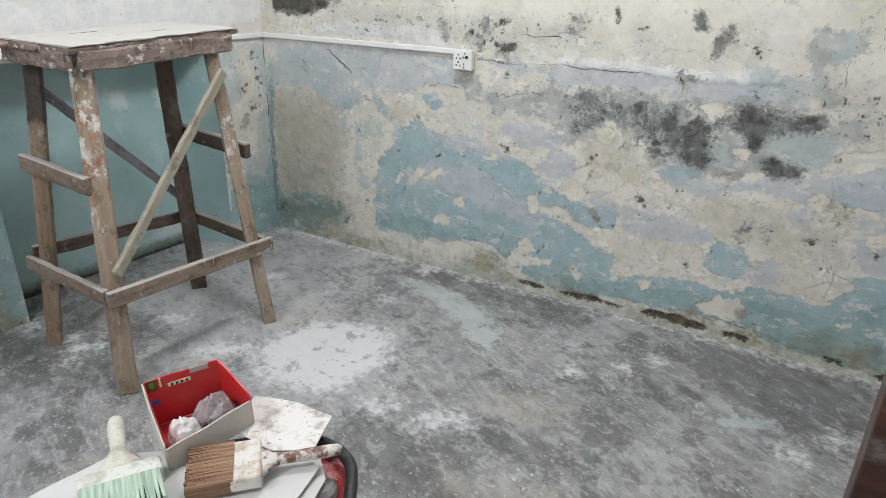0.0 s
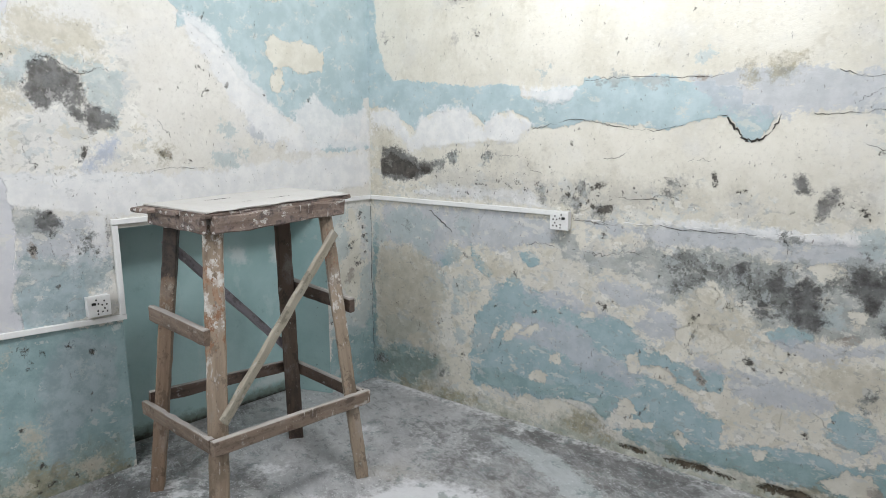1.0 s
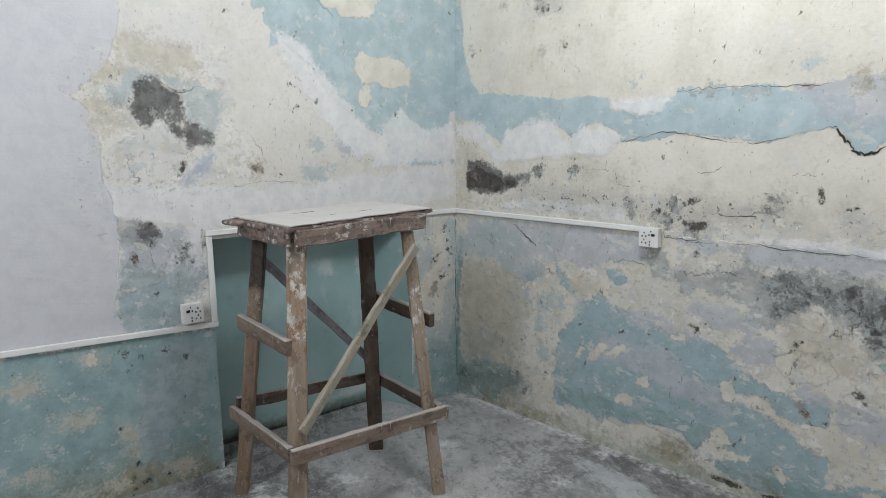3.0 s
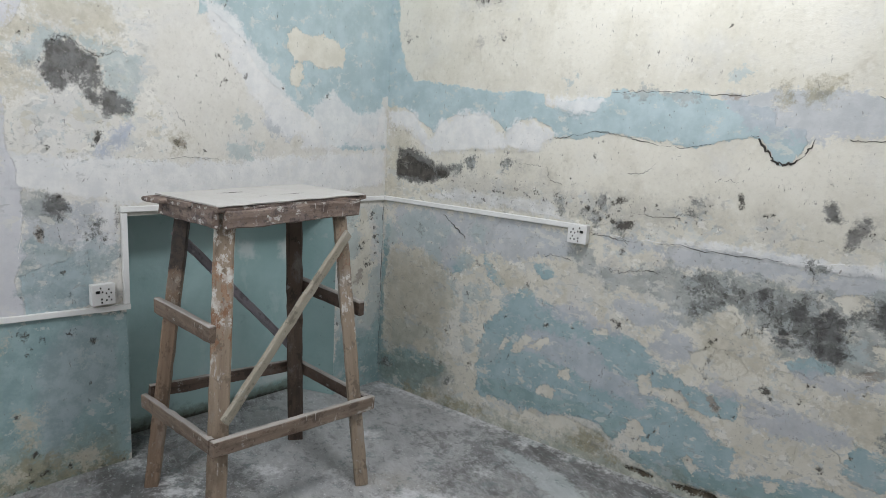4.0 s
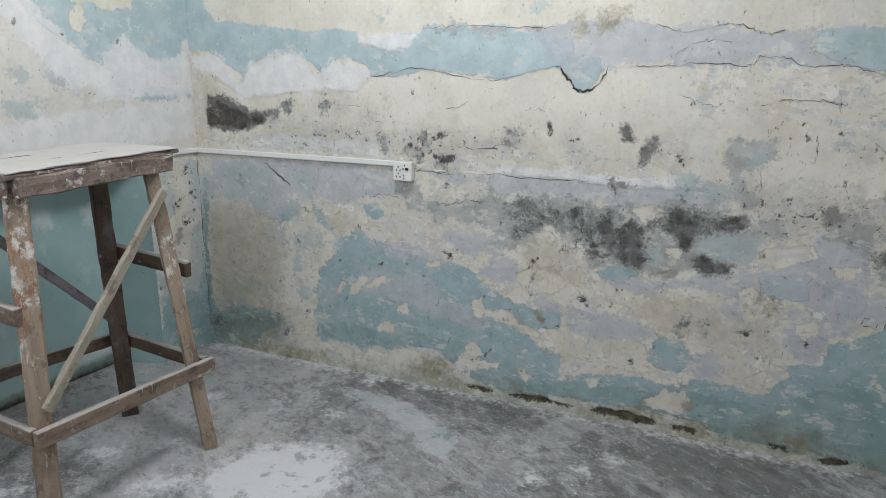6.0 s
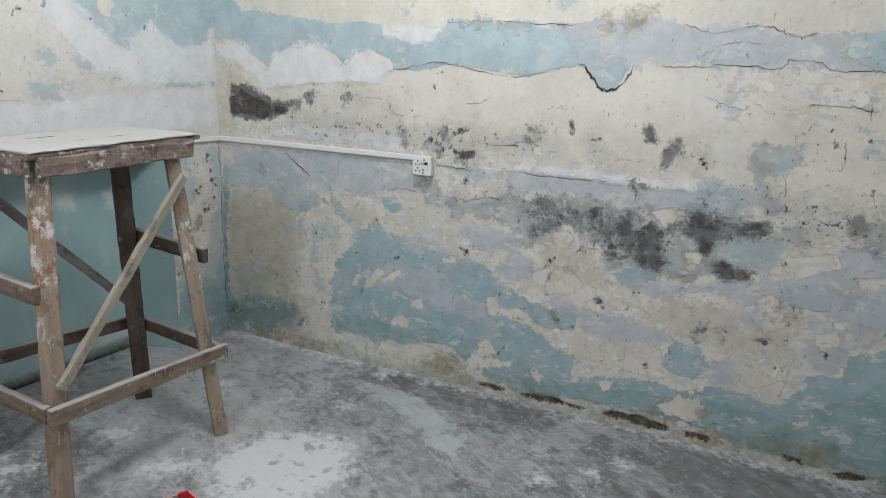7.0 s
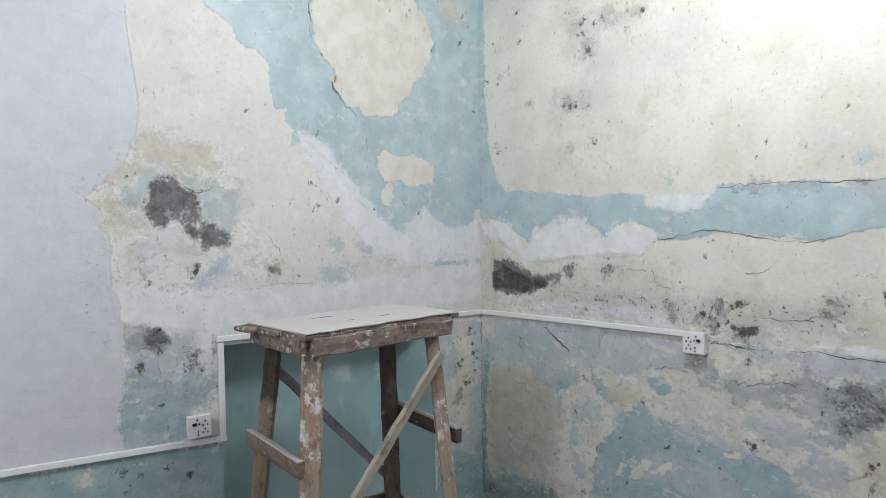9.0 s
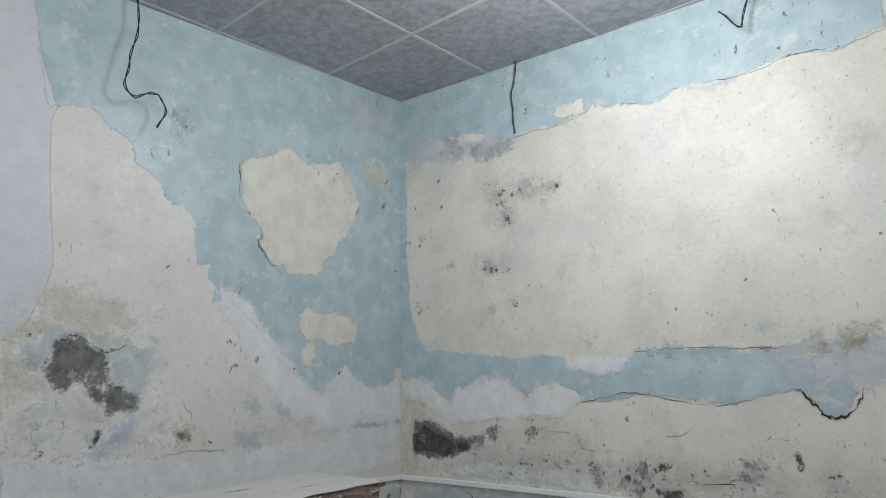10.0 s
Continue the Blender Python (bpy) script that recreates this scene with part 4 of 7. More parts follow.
right_marks.area("cream", (3.088, 0.780), (3.173, 0.803), (3.184, 0.740), (3.106, 0.728))
right_marks.area("cream", (2.809, 0.195), (2.855, 0.213), (2.864, 0.193), (2.821, 0.186))
right_marks.area("cream", (3.117, 0.378), (3.136, 0.389), (3.137, 0.361))
right_marks.area("cream", (2.303, 0.137), (2.379, 0.196), (2.459, 0.200), (2.490, 0.154), (2.436, 0.100), (2.343, 0.100))
right_marks.area("cream", (2.462, 0.079), (2.529, 0.087), (2.554, 0.069), (2.487, 0.056))
right_marks.area("cream", (2.068, 0.184), (2.104, 0.197), (2.114, 0.167), (2.076, 0.148))
right_marks.area("cream", (1.242, 0.630), (1.342, 0.630), (1.351, 0.615), (1.294, 0.601))
right_marks.area("cream", (2.817, 0.567), (2.892, 0.591), (2.909, 0.548), (2.855, 0.515))
right_marks.area("clay", (2.306, 0.715), (2.366, 0.728), (2.393, 0.708), (2.349, 0.687), (2.299, 0.694))
right_marks.area("clay", (2.460, 0.156), (2.493, 0.163), (2.507, 0.140), (2.484, 0.127))
right_marks.area("clay", (1.806, 0.464), (1.835, 0.458), (1.854, 0.400), (1.833, 0.404))
right_marks.area("ochre", (2.695, 0.640), (2.730, 0.653), (2.750, 0.614), (2.722, 0.593), (2.699, 0.610))
right_marks.area("ochre", (0.239, 0.032), (0.438, 0.049), (0.713, 0.047), (0.712, 0.025), (0.436, 0.010), (0.238, 0.012))
right_marks.area("ochre", (1.191, 0.094), (1.370, 0.105), (1.429, 0.058), (1.312, 0.046), (1.192, 0.049))
right_marks.area("ochre", (2.104, 0.049), (2.347, 0.063), (2.555, 0.059), (2.558, 0.038), (2.325, 0.037), (2.106, 0.027))
right_marks.area("ochre", (2.816, 0.074), (2.875, 0.102), (2.912, 0.060), (2.843, 0.034))
right_marks.dots("black", (1.185, 0.603, 0.011), (1.405, 0.670, 0.016), (1.379, 0.680, 0.011), (1.437, 0.703, 0.008), (1.792, 0.691, 0.015), (1.774, 0.660, 0.013), (1.809, 0.708, 0.010), (2.013, 0.547, 0.020), (2.035, 0.524, 0.013), (1.996, 0.552, 0.010), (1.847, 0.428, 0.016), (1.862, 0.393, 0.013), (1.833, 0.444, 0.008), (1.912, 0.410, 0.010))
right_marks.dots("black", (2.234, 0.306, 0.015), (2.151, 0.611, 0.015), (2.167, 0.618, 0.010), (2.327, 0.638, 0.010), (2.656, 0.503, 0.019), (2.634, 0.506, 0.012), (2.731, 0.533, 0.012), (2.731, 0.502, 0.009), (2.874, 0.495, 0.014), (2.858, 0.504, 0.009), (2.706, 0.410, 0.010), (2.672, 0.821, 0.013), (2.745, 0.919, 0.009), (2.908, 0.798, 0.009))
right_marks.dots("black", (3.125, 0.774, 0.011), (0.636, 0.281, 0.012), (0.625, 0.264, 0.009), (0.592, 0.645, 0.012), (0.601, 0.623, 0.009), (0.337, 0.479, 0.009), (0.186, 0.482, 0.012), (0.446, 0.231, 0.013), (0.708, 0.497, 0.009), (0.637, 0.817, 0.011), (0.656, 0.805, 0.008), (0.746, 0.706, 0.008), (0.825, 0.574, 0.009), (1.052, 0.585, 0.011))
right_marks.dots("black", (1.040, 0.578, 0.008), (1.384, 0.994, 0.010), (1.635, 0.841, 0.008), (1.789, 0.535, 0.008), (1.306, 0.325, 0.006), (2.956, 0.906, 0.009), (2.087, 0.535, 0.008), (2.134, 0.538, 0.008), (2.293, 0.574, 0.007), (2.325, 0.380, 0.008), (2.066, 0.353, 0.008), (2.354, 0.635, 0.007), (2.631, 0.658, 0.007))
right_marks.dots("black", (1.267, 1.120, 0.012), (1.329, 1.117, 0.015), (1.367, 1.108, 0.020), (1.397, 1.102, 0.012), (1.302, 1.137, 0.010), (1.247, 1.185, 0.012), (1.206, 1.160, 0.012), (1.232, 1.209, 0.010), (1.346, 1.204, 0.017), (1.317, 1.192, 0.010), (1.367, 1.213, 0.010), (1.434, 1.174, 0.007), (1.473, 1.164, 0.007), (1.703, 1.207, 0.009))
right_marks.dots("black", (1.722, 1.229, 0.009), (1.826, 1.277, 0.011), (1.837, 1.232, 0.014), (1.824, 1.250, 0.007), (1.947, 1.222, 0.011), (1.967, 1.209, 0.007), (2.112, 1.155, 0.009), (1.066, 1.188, 0.010), (1.107, 1.278, 0.007), (1.122, 1.254, 0.007), (1.432, 1.229, 0.007), (1.319, 1.406, 0.005), (1.561, 1.327, 0.005), (0.580, 1.156, 0.008))
right_marks.dots("black", (0.585, 1.122, 0.008), (0.711, 1.172, 0.008), (0.833, 1.198, 0.008), (0.951, 1.198, 0.010), (1.043, 1.189, 0.015), (1.207, 1.090, 0.010), (2.369, 1.382, 0.008), (2.636, 1.207, 0.006), (2.866, 1.297, 0.008), (2.749, 1.320, 0.006), (2.942, 1.243, 0.010), (2.944, 1.213, 0.010), (2.345, 1.164, 0.011), (2.331, 1.179, 0.009))
right_marks.dots("black", (2.361, 1.150, 0.007), (2.304, 1.190, 0.009), (2.267, 1.196, 0.007), (2.148, 1.242, 0.011), (1.973, 1.329, 0.009), (2.122, 1.350, 0.009), (1.913, 1.217, 0.009), (1.937, 1.212, 0.009), (2.803, 1.232, 0.006), (2.953, 1.358, 0.006), (2.192, 1.339, 0.004))
right_marks.dots("mould", (0.263, 0.953, 0.020), (0.513, 0.167, 0.022), (0.048, 0.119, 0.017), (2.511, 0.514, 0.019), (2.426, 0.492, 0.017), (0.775, 1.323, 0.023), (0.560, 1.299, 0.026), (0.489, 1.269, 0.021), (1.650, 1.191, 0.024), (1.685, 1.229, 0.019), (1.357, 1.097, 0.030), (1.234, 1.132, 0.025), (1.274, 1.177, 0.025), (2.111, 1.043, 0.021))
right_marks.dots("mould", (1.066, 1.163, 0.020))
right_marks.dots("flakes", (0.835, 1.313, 0.035), (0.980, 1.233, 0.040), (1.233, 1.162, 0.054), (1.356, 1.141, 0.054), (1.699, 1.207, 0.037), (1.940, 1.166, 0.041), (2.347, 1.186, 0.030), (2.251, 1.190, 0.026), (2.949, 1.223, 0.028), (1.559, 0.966, 0.040), (1.349, 0.899, 0.041), (2.693, 0.509, 0.038), (2.501, 0.512, 0.034))
left_marks.area("lilac", (4.7, 3.06), (1.802, 3.06), (1.802, 2.923), (1.787, 2.845), (1.763, 2.743), (1.733, 2.644), (1.709, 2.581), (1.695, 2.542), (1.707, 2.495), (1.699, 2.310), (1.675, 2.107), (1.660, 1.966), (1.676, 1.910), (1.664, 1.939), (1.679, 1.885), (1.703, 1.829), (1.722, 1.775), (1.745, 1.741), (1.776, 1.729), (1.789, 1.697), (1.829, 1.684), (1.821, 1.668), (1.862, 1.649), (1.834, 1.625), (1.806, 1.600), (1.794, 1.568), (1.792, 1.525), (1.778, 1.493), (1.773, 1.449), (1.777, 1.361), (1.767, 1.293), (1.749, 1.259), (1.749, 1.197), (1.733, 1.178), (1.741, 1.132), (1.735, 1.085), (1.745, 1.017), (1.752, 0.971), (1.733, 0.933), (1.758, 0.889), (1.774, 0.844), (1.771, 0.796), (1.752, 0.756), (1.756, 0.709), (1.756, 0.71), (4.7, 0.78))
left_marks.area("sand", (1.668, 1.881), (1.532, 1.876), (1.419, 1.852), (1.357, 1.799), (1.373, 1.729), (1.472, 1.742), (1.563, 1.746), (1.649, 1.762), (1.685, 1.713), (1.749, 1.688), (1.781, 1.661), (1.846, 1.650), (1.735, 1.742), (1.698, 1.815))
left_marks.area("sand", (1.815, 1.617), (1.751, 1.656), (1.692, 1.614), (1.673, 1.582), (1.742, 1.504), (1.771, 1.471), (1.790, 1.547))
left_marks.area("duck", (1.654, 1.753), (1.563, 1.741), (1.473, 1.735), (1.399, 1.704), (1.327, 1.672), (1.306, 1.589), (1.327, 1.468), (1.354, 1.439), (1.377, 1.528), (1.447, 1.563), (1.453, 1.672), (1.543, 1.715), (1.628, 1.702), (1.659, 1.622), (1.707, 1.612), (1.741, 1.654), (1.749, 1.688), (1.675, 1.700))
left_marks.area("slate", (1.643, 1.636), (1.629, 1.682), (1.592, 1.711), (1.547, 1.720), (1.540, 1.691), (1.504, 1.674), (1.460, 1.667), (1.464, 1.609), (1.453, 1.586), (1.470, 1.549), (1.496, 1.548), (1.524, 1.571), (1.556, 1.575), (1.576, 1.547), (1.599, 1.536), (1.617, 1.569), (1.646, 1.591))
left_marks.area("slate", (1.441, 1.554), (1.386, 1.543), (1.351, 1.505), (1.340, 1.461), (1.381, 1.447), (1.429, 1.462), (1.453, 1.502))
left_marks.area("slate", (1.502, 1.553), (1.473, 1.535), (1.454, 1.490), (1.473, 1.486))
left_marks.area("violet", (1.354, 1.435), (1.328, 1.407), (1.346, 1.356), (1.410, 1.322), (1.464, 1.286), (1.471, 1.322), (1.422, 1.373))
left_marks.area("black", (1.472, 1.396), (1.446, 1.383), (1.458, 1.338), (1.495, 1.325), (1.486, 1.361))
left_marks.area("black", (1.657, 1.644), (1.643, 1.631), (1.669, 1.599), (1.680, 1.604))
left_marks.area("black", (1.494, 1.688), (1.462, 1.669), (1.429, 1.680), (1.463, 1.660))
left_marks.area("mist", (1.692, 1.459), (1.667, 1.443), (1.651, 1.357), (1.673, 1.353), (1.690, 1.392))
left_marks.area("mist", (1.749, 1.688), (1.676, 1.691), (1.669, 1.626), (1.723, 1.613))
left_marks.dots("black", (1.602, 1.355, 0.007), (1.644, 1.322, 0.009), (1.683, 1.734, 0.009), (1.678, 1.713, 0.007), (1.712, 1.716, 0.004), (2.004, 1.670, 0.004), (1.885, 1.675, 0.004), (1.443, 1.846, 0.005), (1.244, 2.006, 0.005))
left_marks.area("clay", (1.172, 1.359), (1.142, 1.361), (1.109, 1.344), (1.116, 1.319), (1.160, 1.335))
left_marks.dots("black", (1.162, 1.353, 0.008), (1.121, 1.332, 0.010), (1.137, 1.348, 0.008), (0.938, 1.618, 0.008), (1.057, 1.513, 0.005), (0.687, 1.431, 0.008), (0.680, 1.459, 0.006), (0.563, 1.364, 0.009), (0.535, 1.355, 0.009), (1.246, 1.336, 0.008), (1.233, 1.320, 0.005), (1.063, 1.304, 0.005), (1.039, 1.316, 0.008), (0.400, 1.585, 0.009))
left_marks.dots("black", (0.382, 1.565, 0.006), (0.654, 1.603, 0.008), (0.438, 1.428, 0.006))
left_marks.area("duck", (0.911, 1.335), (0.819, 1.329), (0.832, 1.308), (0.807, 1.274), (0.858, 1.282), (0.922, 1.276), (0.900, 1.305))
left_marks.area("duck", (0.877, 1.452), (0.824, 1.460), (0.803, 1.427), (0.854, 1.412))
left_marks.area("duck", (0.796, 1.356), (0.757, 1.350), (0.768, 1.328))
left_marks.area("lav", (0.743, 1.533), (0.612, 1.492), (0.562, 1.421), (0.615, 1.351), (0.746, 1.410))
left_marks.area("blue", (0.346, 1.368), (0.231, 1.386), (0.050, 1.367), (0.007, 1.335), (0.172, 1.321), (0.328, 1.323))
left_marks.area("lilac2", (1.744, 0.969), (1.681, 0.985), (1.591, 0.950), (1.494, 0.975), (1.417, 0.928), (1.424, 0.814), (1.516, 0.816), (1.522, 0.715), (1.619, 0.695), (1.749, 0.707), (1.745, 0.767), (1.769, 0.795), (1.770, 0.843), (1.754, 0.888), (1.729, 0.932))
left_marks.area("lav", (1.723, 1.165), (1.672, 1.115), (1.605, 1.097), (1.509, 1.124), (1.408, 1.103), (1.412, 0.928), (1.524, 0.892), (1.614, 0.953), (1.706, 0.941), (1.744, 0.969))
left_marks.area("mist", (1.716, 1.181), (1.645, 1.176), (1.598, 1.139), (1.588, 1.083), (1.620, 1.050), (1.670, 1.079), (1.717, 1.102))
left_marks.area("mould", (1.525, 1.065), (1.466, 1.047), (1.464, 0.984), (1.506, 0.977))
left_marks.area("slate", (1.652, 1.143), (1.607, 1.144), (1.596, 1.096), (1.634, 1.071), (1.659, 1.106))
left_marks.area("clay", (1.699, 1.040), (1.669, 1.032), (1.677, 0.971), (1.698, 0.988))
left_marks.area("black", (1.418, 1.099), (1.398, 1.092), (1.402, 1.015), (1.419, 0.992))
left_marks.dots("black", (1.612, 1.061, 0.014), (1.637, 1.128, 0.009), (1.683, 1.019, 0.012), (1.675, 0.997, 0.009), (1.592, 0.760, 0.010), (1.613, 1.145, 0.012), (1.533, 0.735, 0.005), (1.416, 0.903, 0.005))
left_marks.area("white", (1.490, 1.123), (1.406, 1.140), (1.398, 1.002), (1.409, 0.902), (1.432, 0.930), (1.466, 1.047))
left_marks.area("white", (1.717, 0.786), (1.689, 0.794), (1.704, 0.711), (1.721, 0.726))
left_marks.area("white", (1.596, 0.877), (1.530, 0.992), (1.514, 0.978), (1.554, 0.859))
left_marks.area("sand", (2.215, 0.572), (2.159, 0.590), (2.055, 0.588), (2.053, 0.537), (2.145, 0.537))
left_marks.area("sand", (2.037, 0.403), (1.979, 0.418), (1.897, 0.405), (1.904, 0.366), (2.003, 0.382))
left_marks.area("sand", (1.920, 0.646), (1.847, 0.650), (1.836, 0.599), (1.903, 0.607))
left_marks.area("sand", (2.173, 0.221), (2.095, 0.230), (2.059, 0.182), (2.120, 0.167))
left_marks.area("sand", (2.016, 0.093), (1.952, 0.101), (1.877, 0.099), (1.798, 0.106), (1.771, 0.063), (1.804, 0.030), (1.902, 0.057), (1.997, 0.067))
left_marks.area("sand", (1.783, 0.314), (1.731, 0.309), (1.728, 0.226), (1.763, 0.185))
left_marks.area("sand", (1.620, 0.113), (1.533, 0.098), (1.499, 0.018), (1.576, 0.017))
left_marks.area("lilac2", (1.718, 0.503), (1.637, 0.611), (1.616, 0.632), (1.427, 0.620), (1.435, 0.328), (1.559, 0.308), (1.641, 0.173), (1.659, 0.045), (1.720, 0.066), (1.723, 0.301))
left_marks.area("ochre", (1.783, 0.165), (1.694, 0.097), (1.649, 0.042), (1.497, 0.059), (1.404, 0.015), (1.400, -0.020), (1.579, -0.023), (1.795, -0.008), (2.010, 0.036), (2.008, 0.066), (1.836, 0.054))
left_marks.dots("black", (1.750, 0.629, 0.012), (1.776, 0.640, 0.010), (1.741, 0.571, 0.010), (1.749, 0.548, 0.010), (1.696, 0.598, 0.012), (1.762, 0.612, 0.007), (1.602, 0.604, 0.013), (1.587, 0.613, 0.008), (1.519, 0.560, 0.015), (2.089, 0.666, 0.007), (2.210, 0.664, 0.006), (2.061, 0.286, 0.005), (2.133, 0.286, 0.005), (1.799, 0.311, 0.010))
left_marks.dots("black", (1.824, 0.403, 0.005), (1.711, 0.058, 0.016), (1.726, 0.047, 0.013), (1.745, 0.140, 0.015), (1.778, 0.065, 0.015), (1.765, 0.082, 0.010), (1.624, 0.055, 0.016), (1.587, 0.053, 0.011), (1.821, 0.002, 0.015), (1.835, 0.002, 0.013), (1.500, 0.010, 0.014), (1.421, 0.006, 0.011), (1.764, 0.029, 0.010), (1.775, 0.006, 0.013))
left_marks.dots("black", (1.902, 0.340, 0.005), (2.031, 0.282, 0.005))
left_marks.area("duck", (1.275, 2.678), (1.240, 2.701), (1.218, 2.657), (1.240, 2.626))
left_marks.dots("mist", (1.232, 2.641, 0.020), (1.210, 2.597, 0.022), (1.237, 2.566, 0.017))
left_marks.dots("black", (1.210, 2.600, 0.012), (1.266, 2.656, 0.005), (1.288, 2.146, 0.005), (1.254, 2.004, 0.005), (0.999, 2.065, 0.007), (0.039, 2.106, 0.006), (0.877, 2.538, 0.005), (0.902, 2.278, 0.008), (0.948, 2.326, 0.005), (0.959, 2.447, 0.005), (0.839, 2.128, 0.008), (0.815, 2.093, 0.008))
left_marks.area("lav", (0.335, 2.950), (0.202, 2.957), (0.122, 2.835), (0.276, 2.728), (0.344, 2.809))
left_marks.area("sand", (0.275, 2.643), (0.081, 2.654), (0.060, 2.580), (0.198, 2.531))
right_marks.area("lav", (0.051, 2.805), (0.202, 2.803), (0.334, 2.788), (0.395, 2.707), (0.512, 2.717), (0.630, 2.705), (0.712, 2.706), (0.726, 2.654), (0.627, 2.619), (0.509, 2.606), (0.350, 2.656), (0.201, 2.663), (0.063, 2.659))
right_marks.area("mist", (0.316, 2.777), (0.396, 2.774), (0.423, 2.677), (0.351, 2.662), (0.307, 2.717))
right_marks.area("mist", (0.476, 2.672), (0.596, 2.683), (0.695, 2.676), (0.709, 2.638), (0.560, 2.612))
right_marks.area("cream", (0.930, 2.746), (1.005, 2.782), (1.089, 2.773), (1.100, 2.717), (1.001, 2.715))
right_marks.area("lav", (1.543, 2.726), (1.655, 2.718), (1.740, 2.716), (1.747, 2.668), (1.584, 2.665))
right_marks.dots("haze", (0.672, 2.300, 0.036), (0.780, 2.420, 0.046), (0.914, 2.409, 0.029), (0.562, 2.067, 0.035), (0.683, 1.895, 0.024), (0.139, 2.275, 0.018), (0.118, 1.921, 0.015), (0.572, 1.876, 0.024), (0.341, 2.104, 0.015), (0.621, 2.406, 0.034))
right_marks.dots("black", (0.672, 2.292, 0.019), (0.660, 2.316, 0.014), (0.681, 2.269, 0.011), (0.701, 2.406, 0.017), (0.571, 2.058, 0.019), (0.604, 2.055, 0.014), (0.539, 2.067, 0.014), (0.566, 2.102, 0.011), (0.673, 2.047, 0.011), (0.061, 2.249, 0.012), (0.057, 2.210, 0.012), (0.128, 2.231, 0.012), (0.137, 1.891, 0.012), (0.121, 1.877, 0.012))
right_marks.dots("black", (0.182, 1.902, 0.009), (0.101, 2.433, 0.009), (0.117, 2.394, 0.009), (0.273, 2.412, 0.012), (0.260, 2.553, 0.009), (0.330, 2.105, 0.009), (0.693, 1.895, 0.008), (0.704, 1.875, 0.008), (0.855, 2.407, 0.011), (0.914, 2.404, 0.011), (0.943, 2.410, 0.011), (0.749, 2.426, 0.011), (0.803, 2.389, 0.008), (0.637, 2.418, 0.011))
right_marks.dots("black", (0.041, 2.257, 0.009), (0.029, 2.183, 0.009), (1.241, 2.393, 0.007), (1.236, 1.900, 0.005), (1.734, 1.868, 0.004), (1.811, 2.517, 0.004), (1.707, 2.376, 0.004), (1.752, 2.373, 0.004), (0.338, 1.962, 0.006), (0.247, 1.813, 0.006), (0.589, 2.440, 0.008), (0.868, 2.351, 0.008))
right_marks.area("ochre", (1.881, 1.696), (1.932, 1.682), (1.947, 1.659), (1.894, 1.656))
right_marks.area("ochre", (2.016, 1.675), (2.068, 1.696), (2.089, 1.672), (2.030, 1.652))
right_marks.area("mist", (1.315, 1.652), (1.441, 1.664), (1.620, 1.655), (1.629, 1.638), (1.439, 1.640), (1.326, 1.634))
right_marks.area("clay", (1.685, 1.643), (1.739, 1.661), (1.775, 1.648), (1.727, 1.633))
right_marks.area("duck", (1.725, 1.727), (1.794, 1.754), (1.807, 1.733), (1.752, 1.706))
right_marks.area("duck", (1.046, 1.700), (1.080, 1.711), (1.083, 1.675), (1.052, 1.669))

floor_marks.area("white", (0.843, -1.064), (0.817, -0.956), (0.851, -0.856), (0.893, -0.758), (1.058, -0.658), (1.226, -0.691), (1.330, -0.841), (1.300, -0.958), (1.270, -1.093), (1.204, -1.141), (1.085, -1.188), (0.974, -1.180))
floor_marks.area("white", (1.585, -1.123), (1.603, -1.066), (1.671, -1.007), (1.725, -1.004), (1.763, -1.009), (1.767, -1.042), (1.710, -1.076), (1.653, -1.093), (1.632, -1.133))
floor_marks.area("white", (1.406, -1.114), (1.465, -1.052), (1.500, -1.080), (1.458, -1.131))
floor_marks.area("white", (0.642, -1.158), (0.683, -1.095), (0.762, -1.061), (0.784, -1.098), (0.719, -1.157), (0.675, -1.180))
floor_marks.area("pale", (0.373, -1.184), (0.379, -0.919), (0.359, -0.679), (0.196, -0.512), (0.132, -0.166), (0.123, 0.024), (0.550, 0.057), (0.822, -0.013), (0.954, -0.350), (0.992, -0.585), (0.869, -0.730), (0.818, -0.877), (0.783, -1.111), (0.736, -1.250), (0.593, -1.362))
floor_marks.area("pale", (0.840, -1.137), (0.767, -0.934), (0.855, -0.712), (1.066, -0.584), (1.313, -0.654), (1.443, -0.863), (1.448, -1.026), (1.365, -1.153), (1.196, -1.254), (1.032, -1.276))
floor_marks.area("dark", (1.342, -1.310), (1.427, -1.171), (1.601, -1.155), (1.864, -1.129), (1.971, -1.344), (1.621, -1.551))
floor_marks.area("dark", (0.605, -0.317), (0.686, -0.236), (0.833, -0.355), (0.816, -0.463), (0.709, -0.424))
floor_marks.area("dark", (0.752, -0.199), (0.887, -0.145), (1.027, -0.247), (0.971, -0.377), (0.867, -0.336))
floor_marks.area("dark", (0.875, -0.523), (0.945, -0.451), (1.038, -0.560), (1.007, -0.655))
floor_marks.area("dark", (1.310, -0.778), (1.359, -0.721), (1.400, -0.804), (1.348, -0.848))
floor_marks.area("dark", (0.760, -0.048), (1.034, 0.047), (1.336, 0.072), (1.634, 0.057), (1.914, 0.029), (1.870, -0.187), (1.675, -0.214), (1.442, -0.172), (1.200, -0.151), (0.956, -0.154))
floor_marks.area("dark", (2.090, -0.381), (2.215, -0.343), (2.335, -0.453), (2.336, -0.552), (2.226, -0.518))
floor_marks.area("dark", (1.978, -0.495), (2.051, -0.474), (2.094, -0.598), (2.030, -0.616))
